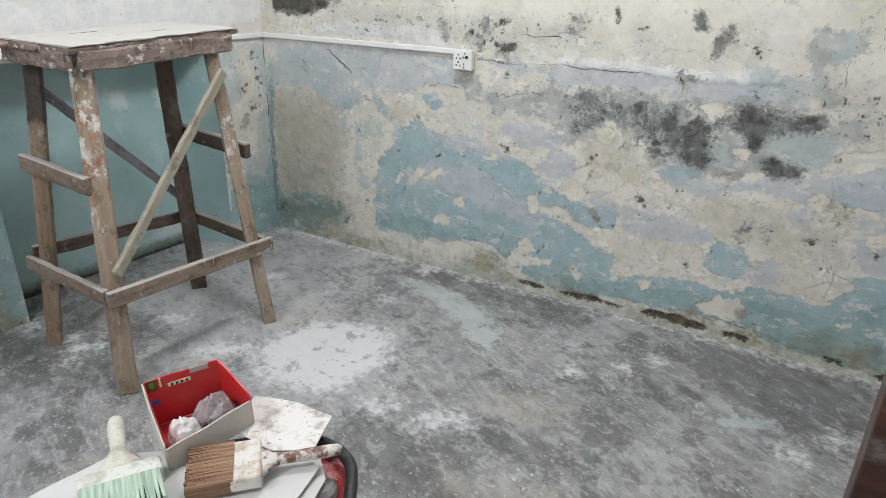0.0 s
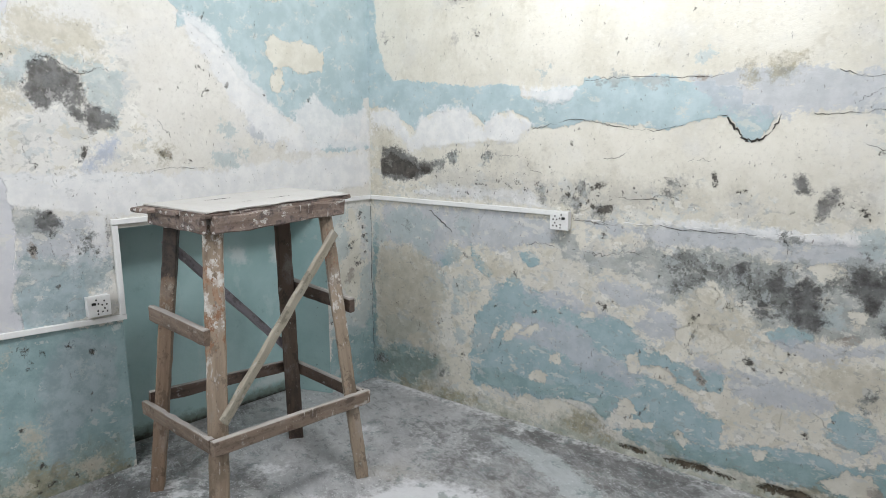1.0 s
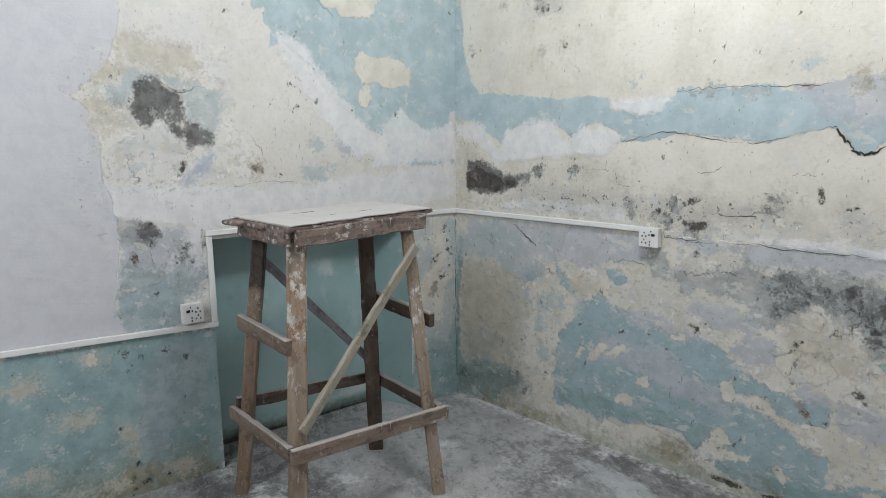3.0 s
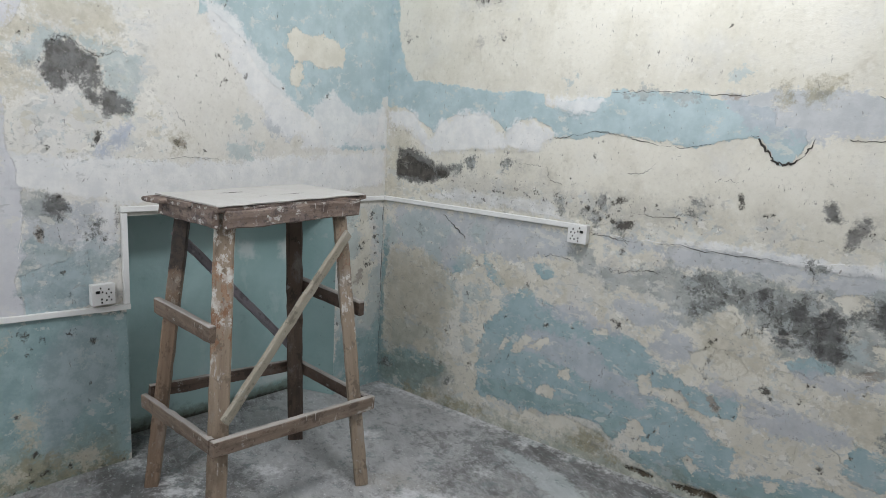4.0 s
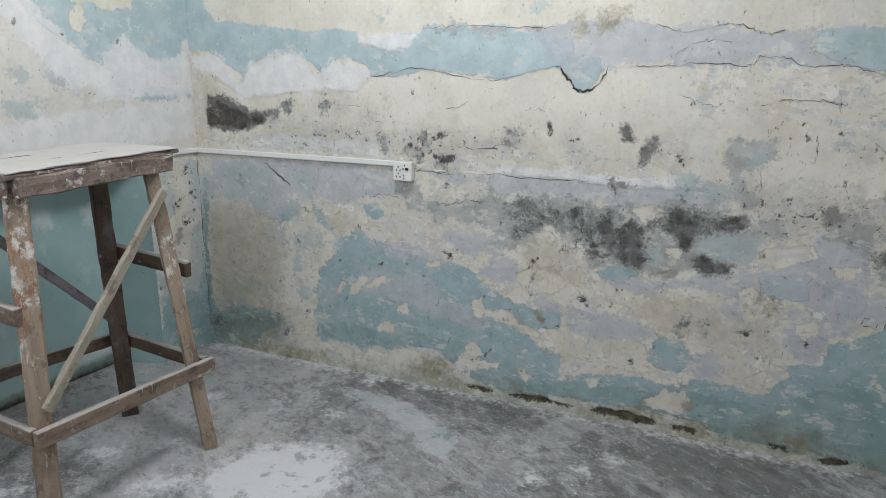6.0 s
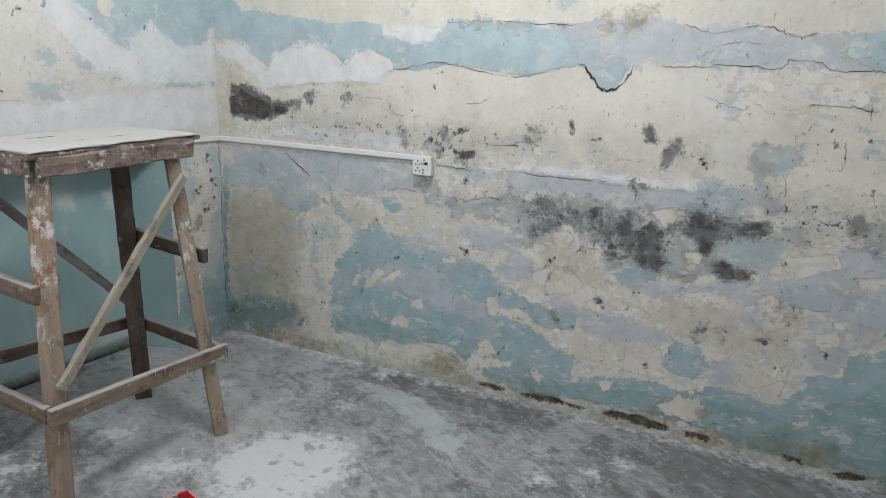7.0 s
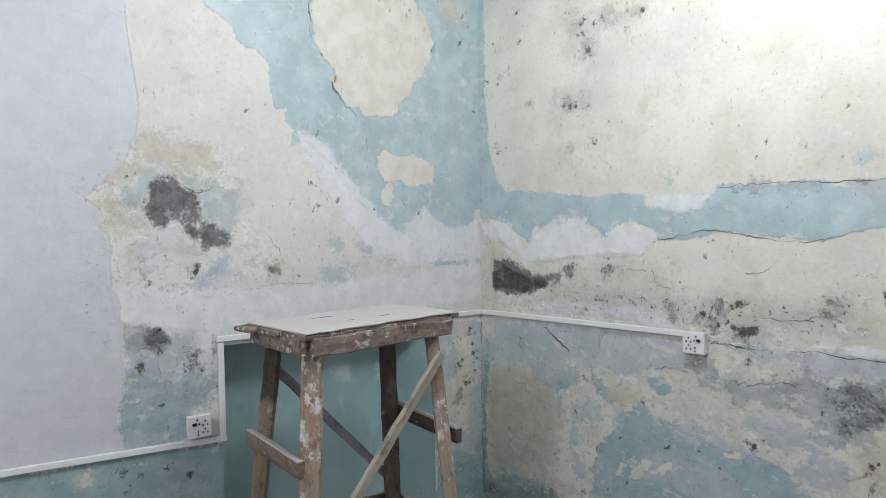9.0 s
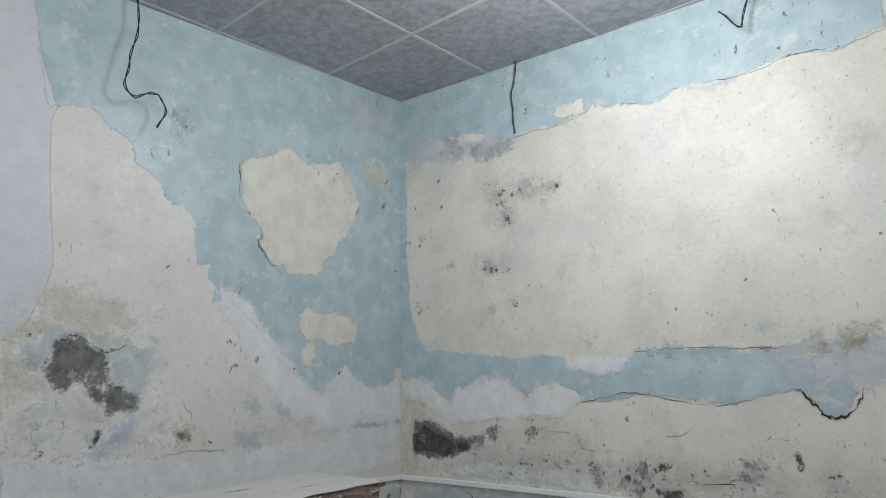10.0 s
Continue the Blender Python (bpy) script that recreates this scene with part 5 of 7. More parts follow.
floor_marks.area("dark", (2.061, -0.827), (2.126, -0.716), (2.226, -0.747), (2.234, -0.877), (2.162, -0.951))
floor_marks.area("dark", (1.797, -1.038), (1.951, -0.963), (2.090, -0.962), (2.065, -1.099), (1.933, -1.148))
floor_marks.area("dark", (2.183, 0.100), (2.481, 0.004), (2.856, -0.010), (3.007, -0.049), (2.898, -0.513), (2.694, -0.502), (2.417, -0.404))
floor_marks.area("dark", (-0.070, -1.545), (-0.025, -1.362), (0.133, -1.239), (0.273, -1.125), (0.390, -1.163), (0.452, -1.372), (0.359, -1.473), (0.302, -1.635), (0.266, -1.736))
floor_marks.area("dark", (0.975, -0.860), (0.997, -0.794), (1.107, -0.880), (1.101, -0.979))
floor_marks.area("tan", (1.767, -0.912), (1.785, -0.784), (1.910, -0.708), (2.031, -0.754), (2.038, -0.901), (1.917, -0.956))
floor_marks.area("tan", (1.792, -1.261), (1.994, -1.198), (2.168, -1.177), (1.873, -1.402))
floor_marks.area("tan", (0.667, -0.827), (0.806, -0.652), (0.939, -0.661), (0.861, -0.795))
floor_marks.area("streak", (0.983, -0.173), (1.154, -0.177), (1.352, -0.221), (1.511, -0.330), (1.622, -0.397), (1.607, -0.550), (1.531, -0.545), (1.424, -0.429), (1.234, -0.326), (1.095, -0.285))
floor_marks.area("streak", (0.982, -0.034), (1.041, 0.035), (1.088, -0.025), (1.034, -0.069))
floor_marks.area("streak", (1.856, -0.343), (1.913, -0.336), (1.963, -0.386), (1.918, -0.392))
floor_marks.area("streak", (1.568, -0.402), (1.613, -0.401), (1.629, -0.488), (1.593, -0.484))
floor_marks.area("streak", (2.448, -0.578), (2.549, -0.500), (2.673, -0.462), (2.686, -0.507), (2.560, -0.582))
floor_marks.dots("white", (2.746, -0.616, 0.024), (0.419, -0.521, 0.032), (0.574, -0.885, 0.026), (0.278, -1.344, 0.028), (0.207, -1.417, 0.023), (0.269, -1.482, 0.022), (0.335, -1.059, 0.021), (0.730, -1.418, 0.015), (1.042, -0.413, 0.022), (1.020, -0.073, 0.033), (2.226, -0.299, 0.017), (2.864, -0.468, 0.016), (2.855, -0.423, 0.010), (1.956, -0.531, 0.020))
floor_marks.dots("white", (2.121, -0.409, 0.012))
floor_marks.dots("white", (-0.105, -1.393, 0.039), (0.133, -1.362, 0.022), (0.204, -1.414, 0.024), (0.372, -1.032, 0.022), (0.204, -1.305, 0.017), (0.231, -1.382, 0.024))
right_marks.area("gap", (1.499, 0.042), (1.566, 0.053), (1.628, 0.040), (1.596, 0.026), (1.525, 0.025))
right_marks.area("gap", (1.705, 0.039), (1.785, 0.059), (1.877, 0.058), (1.922, 0.042), (1.814, 0.024), (1.733, 0.029))
right_marks.area("gap", (1.917, 0.040), (1.958, 0.048), (1.999, 0.040), (1.949, 0.032))
right_marks.area("gap", (2.088, 0.044), (2.128, 0.066), (2.189, 0.061), (2.246, 0.077), (2.284, 0.060), (2.342, 0.057), (2.364, 0.042), (2.334, 0.026), (2.240, 0.029), (2.156, 0.030), (2.095, 0.030))
right_marks.area("gap", (2.423, 0.043), (2.478, 0.053), (2.535, 0.041), (2.515, 0.025), (2.437, 0.026))
right_marks.area("gap", (2.797, 0.049), (2.858, 0.045), (2.872, 0.032), (2.820, 0.028))
right_marks.area("gap", (2.979, 0.022), (3.024, 0.039), (3.095, 0.035), (3.075, 0.021), (3.001, 0.009))
right_marks.area("sand", (0.059, 0.805), (0.305, 0.800), (0.469, 0.702), (0.530, 0.579), (0.454, 0.389), (0.412, 0.244), (0.236, 0.263), (0.065, 0.187), (0.027, 0.421))
right_marks.area("sand", (0.700, 0.799), (0.826, 0.807), (0.947, 0.757), (0.886, 0.731), (0.777, 0.724))
right_marks.area("sand", (1.723, 0.783), (1.921, 0.795), (2.025, 0.697), (2.009, 0.594), (1.911, 0.605), (1.783, 0.638))
right_marks.area("sand", (2.267, 0.609), (2.488, 0.619), (2.625, 0.546), (2.620, 0.423), (2.396, 0.456), (2.232, 0.503))

right_marks.area("damp", (-0.1, -0.1), (3.7, -0.1), (3.7, 1.08), (2.4, 1.12), (1.6, 1.20), (0.6, 1.20), (0.1, 1.34), (-0.1, 1.34))
right_marks.area("damp", (2.2, 1.62), (3.7, 1.66), (3.7, 1.3), (2.4, 1.3))
left_marks.area("damp", (-0.1, -0.1), (0.35, -0.1), (0.35, 1.05), (-0.1, 1.05))
left_marks.area("damp", (1.36, 0.72), (1.78, 0.72), (1.78, 1.16), (1.36, 1.08))
left_marks.area("damp", (1.2, 1.27), (1.86, 1.27), (1.86, 1.8), (1.3, 1.8))

right_marks.area("black", (0.070, 1.269), (0.153, 1.319), (0.219, 1.296), (0.284, 1.275), (0.333, 1.261), (0.354, 1.222), (0.301, 1.173), (0.245, 1.186), (0.143, 1.193), (0.073, 1.184))
right_marks.area("black", (0.350, 1.262), (0.414, 1.252), (0.449, 1.228), (0.395, 1.203), (0.347, 1.216))
floor_marks.area("pale", (-0.167, -0.859), (-0.262, -0.475), (-0.204, -0.264), (0.052, -0.049), (0.402, -0.203), (0.790, -0.734), (0.693, -1.083), (0.473, -1.206), (0.226, -1.143))
floor_marks.area("dark", (-0.166, -1.375), (-0.153, -1.203), (0.019, -1.156), (0.225, -1.350), (0.153, -1.498))
floor_marks.area("pale", (0.328, -0.067), (0.554, -0.004), (0.879, -0.111), (0.829, -0.327), (0.556, -0.339))
right_marks.area("white", (3.086, 1.105), (3.125, 1.163), (3.159, 0.976), (3.088, 0.992), (3.087, 1.050))
right_marks.area("clay", (3.020, 1.098), (3.079, 1.130), (3.094, 1.095), (3.085, 1.050), (3.091, 0.993), (3.055, 0.997), (3.067, 1.052), (3.032, 1.069))
right_marks.area("lav", (2.292, 0.886), (2.335, 0.907), (2.352, 0.879), (2.310, 0.857))
right_marks.area("duck", (2.243, 0.799), (2.311, 0.827), (2.339, 0.776), (2.277, 0.732), (2.230, 0.745))
right_marks.area("cream", (2.030, 0.643), (2.102, 0.634), (2.101, 0.596), (2.041, 0.594))
right_marks.area("duck", (2.597, 1.206), (2.635, 1.244), (2.663, 1.226), (2.634, 1.156), (2.595, 1.149))
right_marks.area("duck", (2.954, 1.352), (3.026, 1.337), (3.056, 1.310), (3.006, 1.303))
right_marks.area("mist", (2.622, 1.243), (2.668, 1.253), (2.677, 1.218), (2.633, 1.203))
right_marks.area("moss", (0.45, -0.02), (0.45, 0.035), (1.0, 0.05), (1.6, 0.06), (2.2, 0.05), (3.3, 0.07), (3.3, -0.02))
left_marks.dots("black", (0.080, 0.978, 0.019), (0.088, 0.956, 0.016), (0.067, 0.902, 0.013), (0.062, 0.852, 0.013), (0.062, 0.803, 0.010), (0.138, 0.825, 0.013), (0.162, 0.808, 0.013), (0.112, 0.737, 0.016), (0.116, 0.701, 0.013), (0.091, 0.704, 0.013), (0.191, 0.918, 0.010), (0.324, 0.443, 0.013), (0.328, 0.402, 0.013), (0.183, 0.798, 0.010))
left_marks.dots("black", (0.053, 0.756, 0.010))
left_marks.dots("clay", (0.162, 0.639, 0.023), (0.178, 0.608, 0.016), (0.149, 0.670, 0.016))
left_marks.area("cream", (0.211, 0.678), (0.044, 0.721), (0.020, 0.448), (0.084, 0.323), (0.148, 0.370), (0.203, 0.546))
left_marks.area("cream", (0.271, 1.020), (0.130, 1.008), (0.096, 0.859), (0.171, 0.867), (0.231, 0.906))
right_marks.area("teal", (1.457, 0.102), (1.814, 0.126), (2.068, 0.184), (2.357, 0.186), (2.492, 0.215), (2.735, 0.201), (2.945, 0.312), (3.080, 0.440), (3.225, 0.515), (3.315, 0.013), (2.987, 0.045), (2.646, 0.051), (2.319, 0.103), (1.818, 0.076))
right_marks.area("teal", (0.684, 0.228), (1.006, 0.253), (1.249, 0.257), (1.480, 0.253), (1.426, 0.154), (1.309, 0.210), (1.099, 0.171), (0.715, 0.135))
blobs = random.Random(77)
right_marks.dots("duck", *((blobs.uniform(0.02, 0.75), blobs.uniform(0.30, 0.98), blobs.uniform(0.02, 0.06)) for _ in range(22)))

right_marks.area("slate", (0.10, 1.33), (0.22, 1.335), (0.33, 1.27), (0.45, 1.262), (0.36, 1.195), (0.28, 1.175), (0.10, 1.18))
right_marks.area("white", (1.60, 1.085), (1.90, 1.085), (2.10, 1.075), (2.45, 1.10), (2.45, 1.06), (2.10, 1.045), (1.90, 1.06), (1.60, 1.06))
floor_marks.area("white", (0.05, -0.005), (3.1, -0.005), (3.1, -0.014), (1.5, -0.012), (0.6, -0.03), (0.05, -0.04))

left_marks.area("moss", (1.42, 0.0), (1.46, 0.16), (1.70, 0.12), (1.95, 0.20), (2.4, 0.15), (2.4, -0.02))
right_marks.area("moss", (1.62, 0.12), (1.75, 0.16), (1.80, 0.05), (1.64, 0.04))
right_marks.area("moss", (2.62, 0.10), (2.78, 0.14), (3.10, 0.10), (3.10, 0.0), (2.62, 0.0))

RISE = {"blue": 0.0012, "white": 0.002, "cream": -0.0012, "lilac": 0.002, "black": -0.0015, "gap": -0.008, "slate": -0.0008, "clay": -0.001, "lav": 0.0006}


def cuts(stops, step):
    """Grid lines through all the stops, about a step apart."""
    out = [np.linspace(a, b, max(1, round((b - a) / step)), endpoint=False) for a, b in zip(stops, stops[1:])]
    return np.concatenate([*out, [stops[-1]]])


def sheet(name, material, where, marks, ss, zs, fields, hole=None, wave=0.004, back=0.12):
    """A plastered face over the grid lines ss by zs, its coats standing proud or cut in, on a solid slab."""
    gs, gz = (a.ravel() for a in np.meshgrid(ss, zs))
    lift = np.zeros(gs.shape)
    reach = {f: marks.reach(f, gs, gz) for f in fields}
    for f, up in RISE.items():
        if f in reach:
            lift += up * np.clip(reach[f] / 0.012 + 0.5, 0, 1)
    rim = np.minimum(np.minimum(gs - ss[0], ss[-1] - gs), np.minimum(gz - zs[0], zs[-1] - gz))
    lift += wave * np.clip(rim / 0.15, 0, 1) * np.array([noise.noise((a * 1.7, b * 1.7, 3.0)) + 0.4 * noise.noise((a * 7, b * 7, 9.0)) for a, b in zip(gs, gz)])
    verts = [where(a, b, c) for a, b, c in zip(gs, gz, lift)]
    n, faces = len(ss), []
    for j in range(len(zs) - 1):
        for i in range(n - 1):
            if hole and hole[0] < (ss[i] + ss[i + 1]) / 2 < hole[1] and (zs[j] + zs[j + 1]) / 2 < hole[2]:
                continue
            k = j * n + i
            faces.append((k, k + 1, k + n + 1, k + n))
    body = [(ss[0], ss[-1], zs[0], zs[-1])] if not hole else [(ss[0], hole[0], zs[0], zs[-1]), (hole[1], ss[-1], zs[0], zs[-1]), (hole[0], hole[1], hole[2], zs[-1])]
    for a, b, c, d in body if back else ():
        k = len(verts)
        verts += [where(s, z, dd) for dd in (-0.03, -back) for s, z in ((a, c), (b, c), (b, d), (a, d))]
        faces += [(k, k + 1, k + 2, k + 3), (k + 7, k + 6, k + 5, k + 4), *((k + i, k + 4 + i, k + 4 + (i + 1) % 4, k + (i + 1) % 4) for i in range(4))]
    me = bpy.data.meshes.new(name)
    me.from_pydata(verts, [], faces)
    for f in fields:
        layer = me.attributes.new(f, "FLOAT", "POINT")
        values = np.full(len(verts), -0.3, dtype=np.float32)
        values[:len(gs)] = reach[f]
        layer.data.foreach_set("value", values)
    me.materials.append(material)
    me.polygons.foreach_set("use_smooth", [True] * len(me.polygons))
    return new(name, me)


wall_north = tagged(sheet("wall_north", RIGHT_WALL, right_at, right_marks, cuts((0, 3.7), 0.009), cuts((0, HIGH), 0.009), ("blue", "worn", "teal", "lav", "mist", "cream", "white", "duck", "ochre", "sand", "moss", "clay", "mould", "slate", "flakes", "haze", "black", "gap", "damp")),
                    "scraped damp plaster wall with blue paint remnants and black mould", "wall", kind="structure")
wall_west = tagged(sheet("wall_west", LEFT_WALL, left_at, left_marks, cuts((0, NICHE[0], NICHE[1], 2.6, 4.7), 0.009), cuts((0, NICHE[2], HIGH), 0.009), ("blue", "teal", "lav", "mist", "cream", "white", "lilac", "lilac2", "duck", "violet", "ochre", "sand", "moss", "clay", "mould", "slate", "flakes", "black", "damp"), hole=NICHE),
                   "half-puttied plaster wall with peeling blue paint and a low niche", "wall", kind="structure")


def slab(name, corners, label, category, material, parent=None):
    """A flat piece with thickness from eight corners: four in front, four behind."""
    bm = bmesh.new()
    v = [bm.verts.new(c) for c in corners]
    for f in ((0, 1, 2, 3), (7, 6, 5, 4), (0, 4, 5, 1), (1, 5, 6, 2), (2, 6, 7, 3), (3, 7, 4, 0)):
        bm.faces.new([v[i] for i in f])
    if parent:
        return part(name, bm, material, parent, label)
    return tagged(new(name, mesh_of(name, bm, material)), label, category, kind="structure")


s0, s1, nh, nd = NICHE
sb = s0 + 0.10  # the near cheek is splayed


def niche_at(s, z, d=0.0):
    return left_at(s, z, d - NICHE[3])


niche_marks = Marks()
niche_marks.area("white", (0.752, 0.857), (0.683, 0.839), (0.674, 0.776), (0.730, 0.771), (0.763, 0.812))
niche_marks.area("white", (0.529, 0.830), (0.477, 0.847), (0.456, 0.773), (0.487, 0.729), (0.524, 0.757))
niche_marks.area("white", (0.740, 0.080), (0.649, 0.103), (0.566, 0.143), (0.467, 0.146), (0.468, 0.071), (0.605, 0.065))
niche_marks.area("moss", (0.4, 0.06), (0.9, 0.05), (1.4, 0.08), (1.4, -0.05), (0.4, -0.05))
niche_marks.area("gap", (0.4, 0.012), (0.62, 0.020), (0.8, 0.012), (1.0, 0.022), (1.2, 0.026), (1.4, 0.030), (1.4, -0.02), (0.4, -0.02))
back = sheet("niche_back", NICHE_PAINT, niche_at, niche_marks, cuts((sb, s1), 0.02), cuts((0, nh), 0.012), ("white", "moss", "gap"), wave=0.003)
back.parent = wall_west
slab("niche_cheek", [left_at(s0, 0), left_at(sb, 0, -nd), left_at(sb, nh, -nd), left_at(s0, nh)] + [left_at(s0 - 0.004, 0, -0.03), left_at(sb - 0.1, 0, -nd), left_at(sb - 0.1, nh, -nd), left_at(s0 - 0.004, nh, -0.03)], "", "", CHEEK_PAINT, wall_west)
slab("niche_cheek", [left_at(s1, 0), left_at(s1, 0, -nd), left_at(s1, nh, -nd), left_at(s1, nh)] + [left_at(s1 + 0.1, 0, -0.03), left_at(s1 + 0.1, 0, -nd), left_at(s1 + 0.1, nh, -nd), left_at(s1 + 0.1, nh, -0.03)], "", "", CHEEK_PAINT, wall_west)
slab("niche_head", [left_at(s0 - 0.1, nh, -0.004), left_at(s1, nh, -0.004), left_at(s1, nh, -nd - 0.1), left_at(s0 - 0.1, nh, -nd - 0.1)] + [left_at(s0 - 0.1, nh + 0.1, -0.03), left_at(s1, nh + 0.1, -0.03), left_at(s1, nh + 0.1, -nd - 0.1), left_at(s0 - 0.1, nh + 0.1, -nd - 0.1)], "", "", CHEEK_PAINT, wall_west)

# the rest of the room, behind and beside the camera
bm = box((0.12, 4.9, HIGH), (3.76, -2.39, HIGH / 2))
tagged(new("wall_east", mesh_of("wall_east", bm, FAR_PAINT)), "plain pale painted plaster wall of the room", "wall", kind="structure")
bm = box((4.5, 0.12, HIGH), (1.56, -4.70, HIGH / 2))
tagged(new("wall_south", mesh_of("wall_south", bm, FAR_PAINT)), "plain pale painted plaster wall of the room", "wall", kind="structure")


def floor_at(x, y, d=0.0):
    return Vector((x, y, d))


FLOOR_FIELDS = ("pale", "dark", "tan", "streak", "white")
tagged(sheet("floor", CONCRETE, floor_at, floor_marks, cuts((-0.85, 3.8), 0.02), cuts((-4.75, 0.1), 0.02), FLOOR_FIELDS, wave=0.0025),
       "grey stained concrete floor spattered with white plaster and paint", "floor", kind="structure")


def ceiling():
    g = Graph("mottled_ceiling_tile")
    n = g.noise(26, 5, 0.7)
    tone = g.mix(g.ramp(n, 0.38, 0.62), (0.46, 0.46, 0.50), (0.32, 0.32, 0.355))
    tone = g.mix(g.ramp(g.noise(90, 3, 0.6, shift=4.0), 0.60, 0.68, 0, 0.5), tone, (0.24, 0.235, 0.25))
    tile = g.done(tone, 0.5, n, 0.001)
    bar = simple("white_ceiling_bar", (0.54, 0.54, 0.56), 0.4)
    bm = bmesh.new()
    turn = pose(0.542, -0.541, HIGH, 0, 0, -4.0)

    def put(size, centre, index):
        first = len(bm.faces)
        made = bmesh.ops.create_cube(bm, size=1, matrix=turn @ Matrix.Translation(centre) @ Matrix.Diagonal((*size, 1)))
        bm.faces.ensure_lookup_table()
        for f in bm.faces[first:]:
            f.material_index = index
        return made

    for i in range(-3, 7):
        for j in range(-8, 3):
            put((0.592, 0.592, 0.014), (0.6 * i + 0.3, 0.6 * j + 0.3, 0.008), 0)
    for i in range(-3, 8):
        put((0.017, 6.6, 0.02), (0.6 * i, -1.5, 0.0085), 1)
    for j in range(-8, 4):
        for i in range(-3, 7):
            put((0.580, 0.017, 0.02), (0.6 * i + 0.3, 0.6 * j, 0.0085), 1)
    me = mesh_of("ceiling", bm, tile)
    me.materials.append(bar)
    return tagged(new("ceiling", me), "suspended ceiling of grey mottled square tiles in white bars", "ceiling", kind="structure")


ceiling()


# ---- cracks and plaster ledges ----
def crack(where, wide, seed, wall, *points):
    rng, line, last = random.Random(seed), [], None
    for p in smooth_line([Vector((*q, 0)) for q in points], 9):
        line.append(where(p.x + rng.gauss(0, 0.003), p.y + rng.gauss(0, 0.0034), 0.0008))
    part("crack", tube(line, [wide * max(0.12, 0.6 + 0.55 * noise.noise((k * 0.16, seed * 3.7, 0)) * 1.6) for k, _ in enumerate(line)], 5), CRACK, wall)


crack(right_at, 0.0017, 1, wall_north, (1.008, 1.448), (1.119, 1.466), (1.227, 1.49), (1.332, 1.477), (1.436, 1.458), (1.561, 1.448), (1.682, 1.466), (1.786, 1.507), (1.855, 1.503))
crack(right_at, 0.0042, 2, wall_north, (1.855, 1.503), (1.90, 1.455), (1.93, 1.42), (1.975, 1.414), (2.023, 1.457), (2.045, 1.504))
crack(right_at, 0.0015, 3, wall_north, (2.15, 1.51), (2.214, 1.514), (2.376, 1.525), (2.542, 1.526), (2.576, 1.55), (2.66, 1.547), (2.737, 1.518), (2.834, 1.529), (2.915, 1.509), (2.986, 1.495), (3.045, 1.517), (3.2, 1.51))
crack(right_at, 0.0013, 4, wall_north, (1.264, 1.65), (1.379, 1.66), (1.552, 1.662), (1.648, 1.652), (1.833, 1.654))
crack(right_at, 0.0015, 5, wall_north, (2.219, 1.668), (2.293, 1.637), (2.382, 1.643), (2.457, 1.663), (2.515, 1.652), (2.584, 1.63), (2.638, 1.639))
crack(right_at, 0.0014, 6, wall_north, (1.232, 1.047), (1.396, 1.044), (1.629, 1.056), (1.899, 1.053), (2.106, 1.067))
crack(right_at, 0.0012, 7, wall_north, (0.522, 2.617), (0.707, 2.685), (0.997, 2.691), (1.172, 2.734), (1.396, 2.694), (1.518, 2.719), (1.759, 2.7), (1.942, 2.727), (2.125, 2.715), (2.244, 2.74))
crack(right_at, 0.0012, 8, wall_north, (2.673, 1.398), (2.773, 1.401), (2.865, 1.392))
crack(right_at, 0.0022, 9, wall_north, (0.415, 1.022), (0.494, 0.973), (0.557, 0.923))
crack(right_at, 0.0012, 10, wall_north, (1.004, 0.91), (1.077, 0.923), (1.149, 0.911))
crack(right_at, 0.0012, 11, wall_north, (1.392, 1.171), (1.497, 1.159), (1.599, 1.167))
crack(left_at, 0.0012, 12, wall_west, (0.955, 2.343), (0.954, 2.497), (0.914, 2.54), (0.784, 2.584))
crack(left_at, 0.0012, 13, wall_west, (0.854, 2.154), (0.799, 2.079), (0.733, 2.024))

crack(right_at, 0.0009, 40, wall_north, (2.665, 1.405), (2.740, 1.405), (2.852, 1.401))
crack(right_at, 0.001, 41, wall_north, (1.238, 0.908), (1.315, 0.911), (1.403, 0.905), (1.514, 0.931))
crack(right_at, 0.0009, 42, wall_north, (1.581, 1.167), (1.620, 1.185), (1.665, 1.183), (1.713, 1.163), (1.764, 1.136))
crack(right_at, 0.0008, 43, wall_north, (0.835, 1.318), (0.908, 1.322), (0.957, 1.317))
crack(right_at, 0.0009, 44, wall_north, (2.321, 1.409), (2.385, 1.387), (2.447, 1.374), (2.471, 1.385))
crack(right_at, 0.0008, 45, wall_north, (2.838, 1.443), (2.850, 1.405), (2.854, 1.366))
crack(right_at, 0.0012, 46, wall_north, (1.479, 1.411), (1.476, 1.369), (1.441, 1.334), (1.369, 1.326))
crack(right_at, 0.0009, 47, wall_north, (1.540, 1.411), (1.584, 1.415))
crack(right_at, 0.0009, 48, wall_north, (2.602, 1.382), (2.675, 1.402))
crack(right_at, 0.0011, 49, wall_north, (2.791, 1.282), (2.806, 1.212), (2.793, 1.178))
crack(right_at, 0.0009, 50, wall_north, (1.728, 1.324), (1.751, 1.337), (1.811, 1.331))
crack(right_at, 0.0009, 51, wall_north, (0.986, 1.316), (1.009, 1.260), (1.065, 1.251))
crack(right_at, 0.001, 52, wall_north, (2.977, 1.269), (3.008, 1.238), (3.036, 1.230), (3.064, 1.248))
crack(right_at, 0.0012, 53, wall_north, (1.416, 0.914), (1.509, 0.931), (1.588, 0.914))
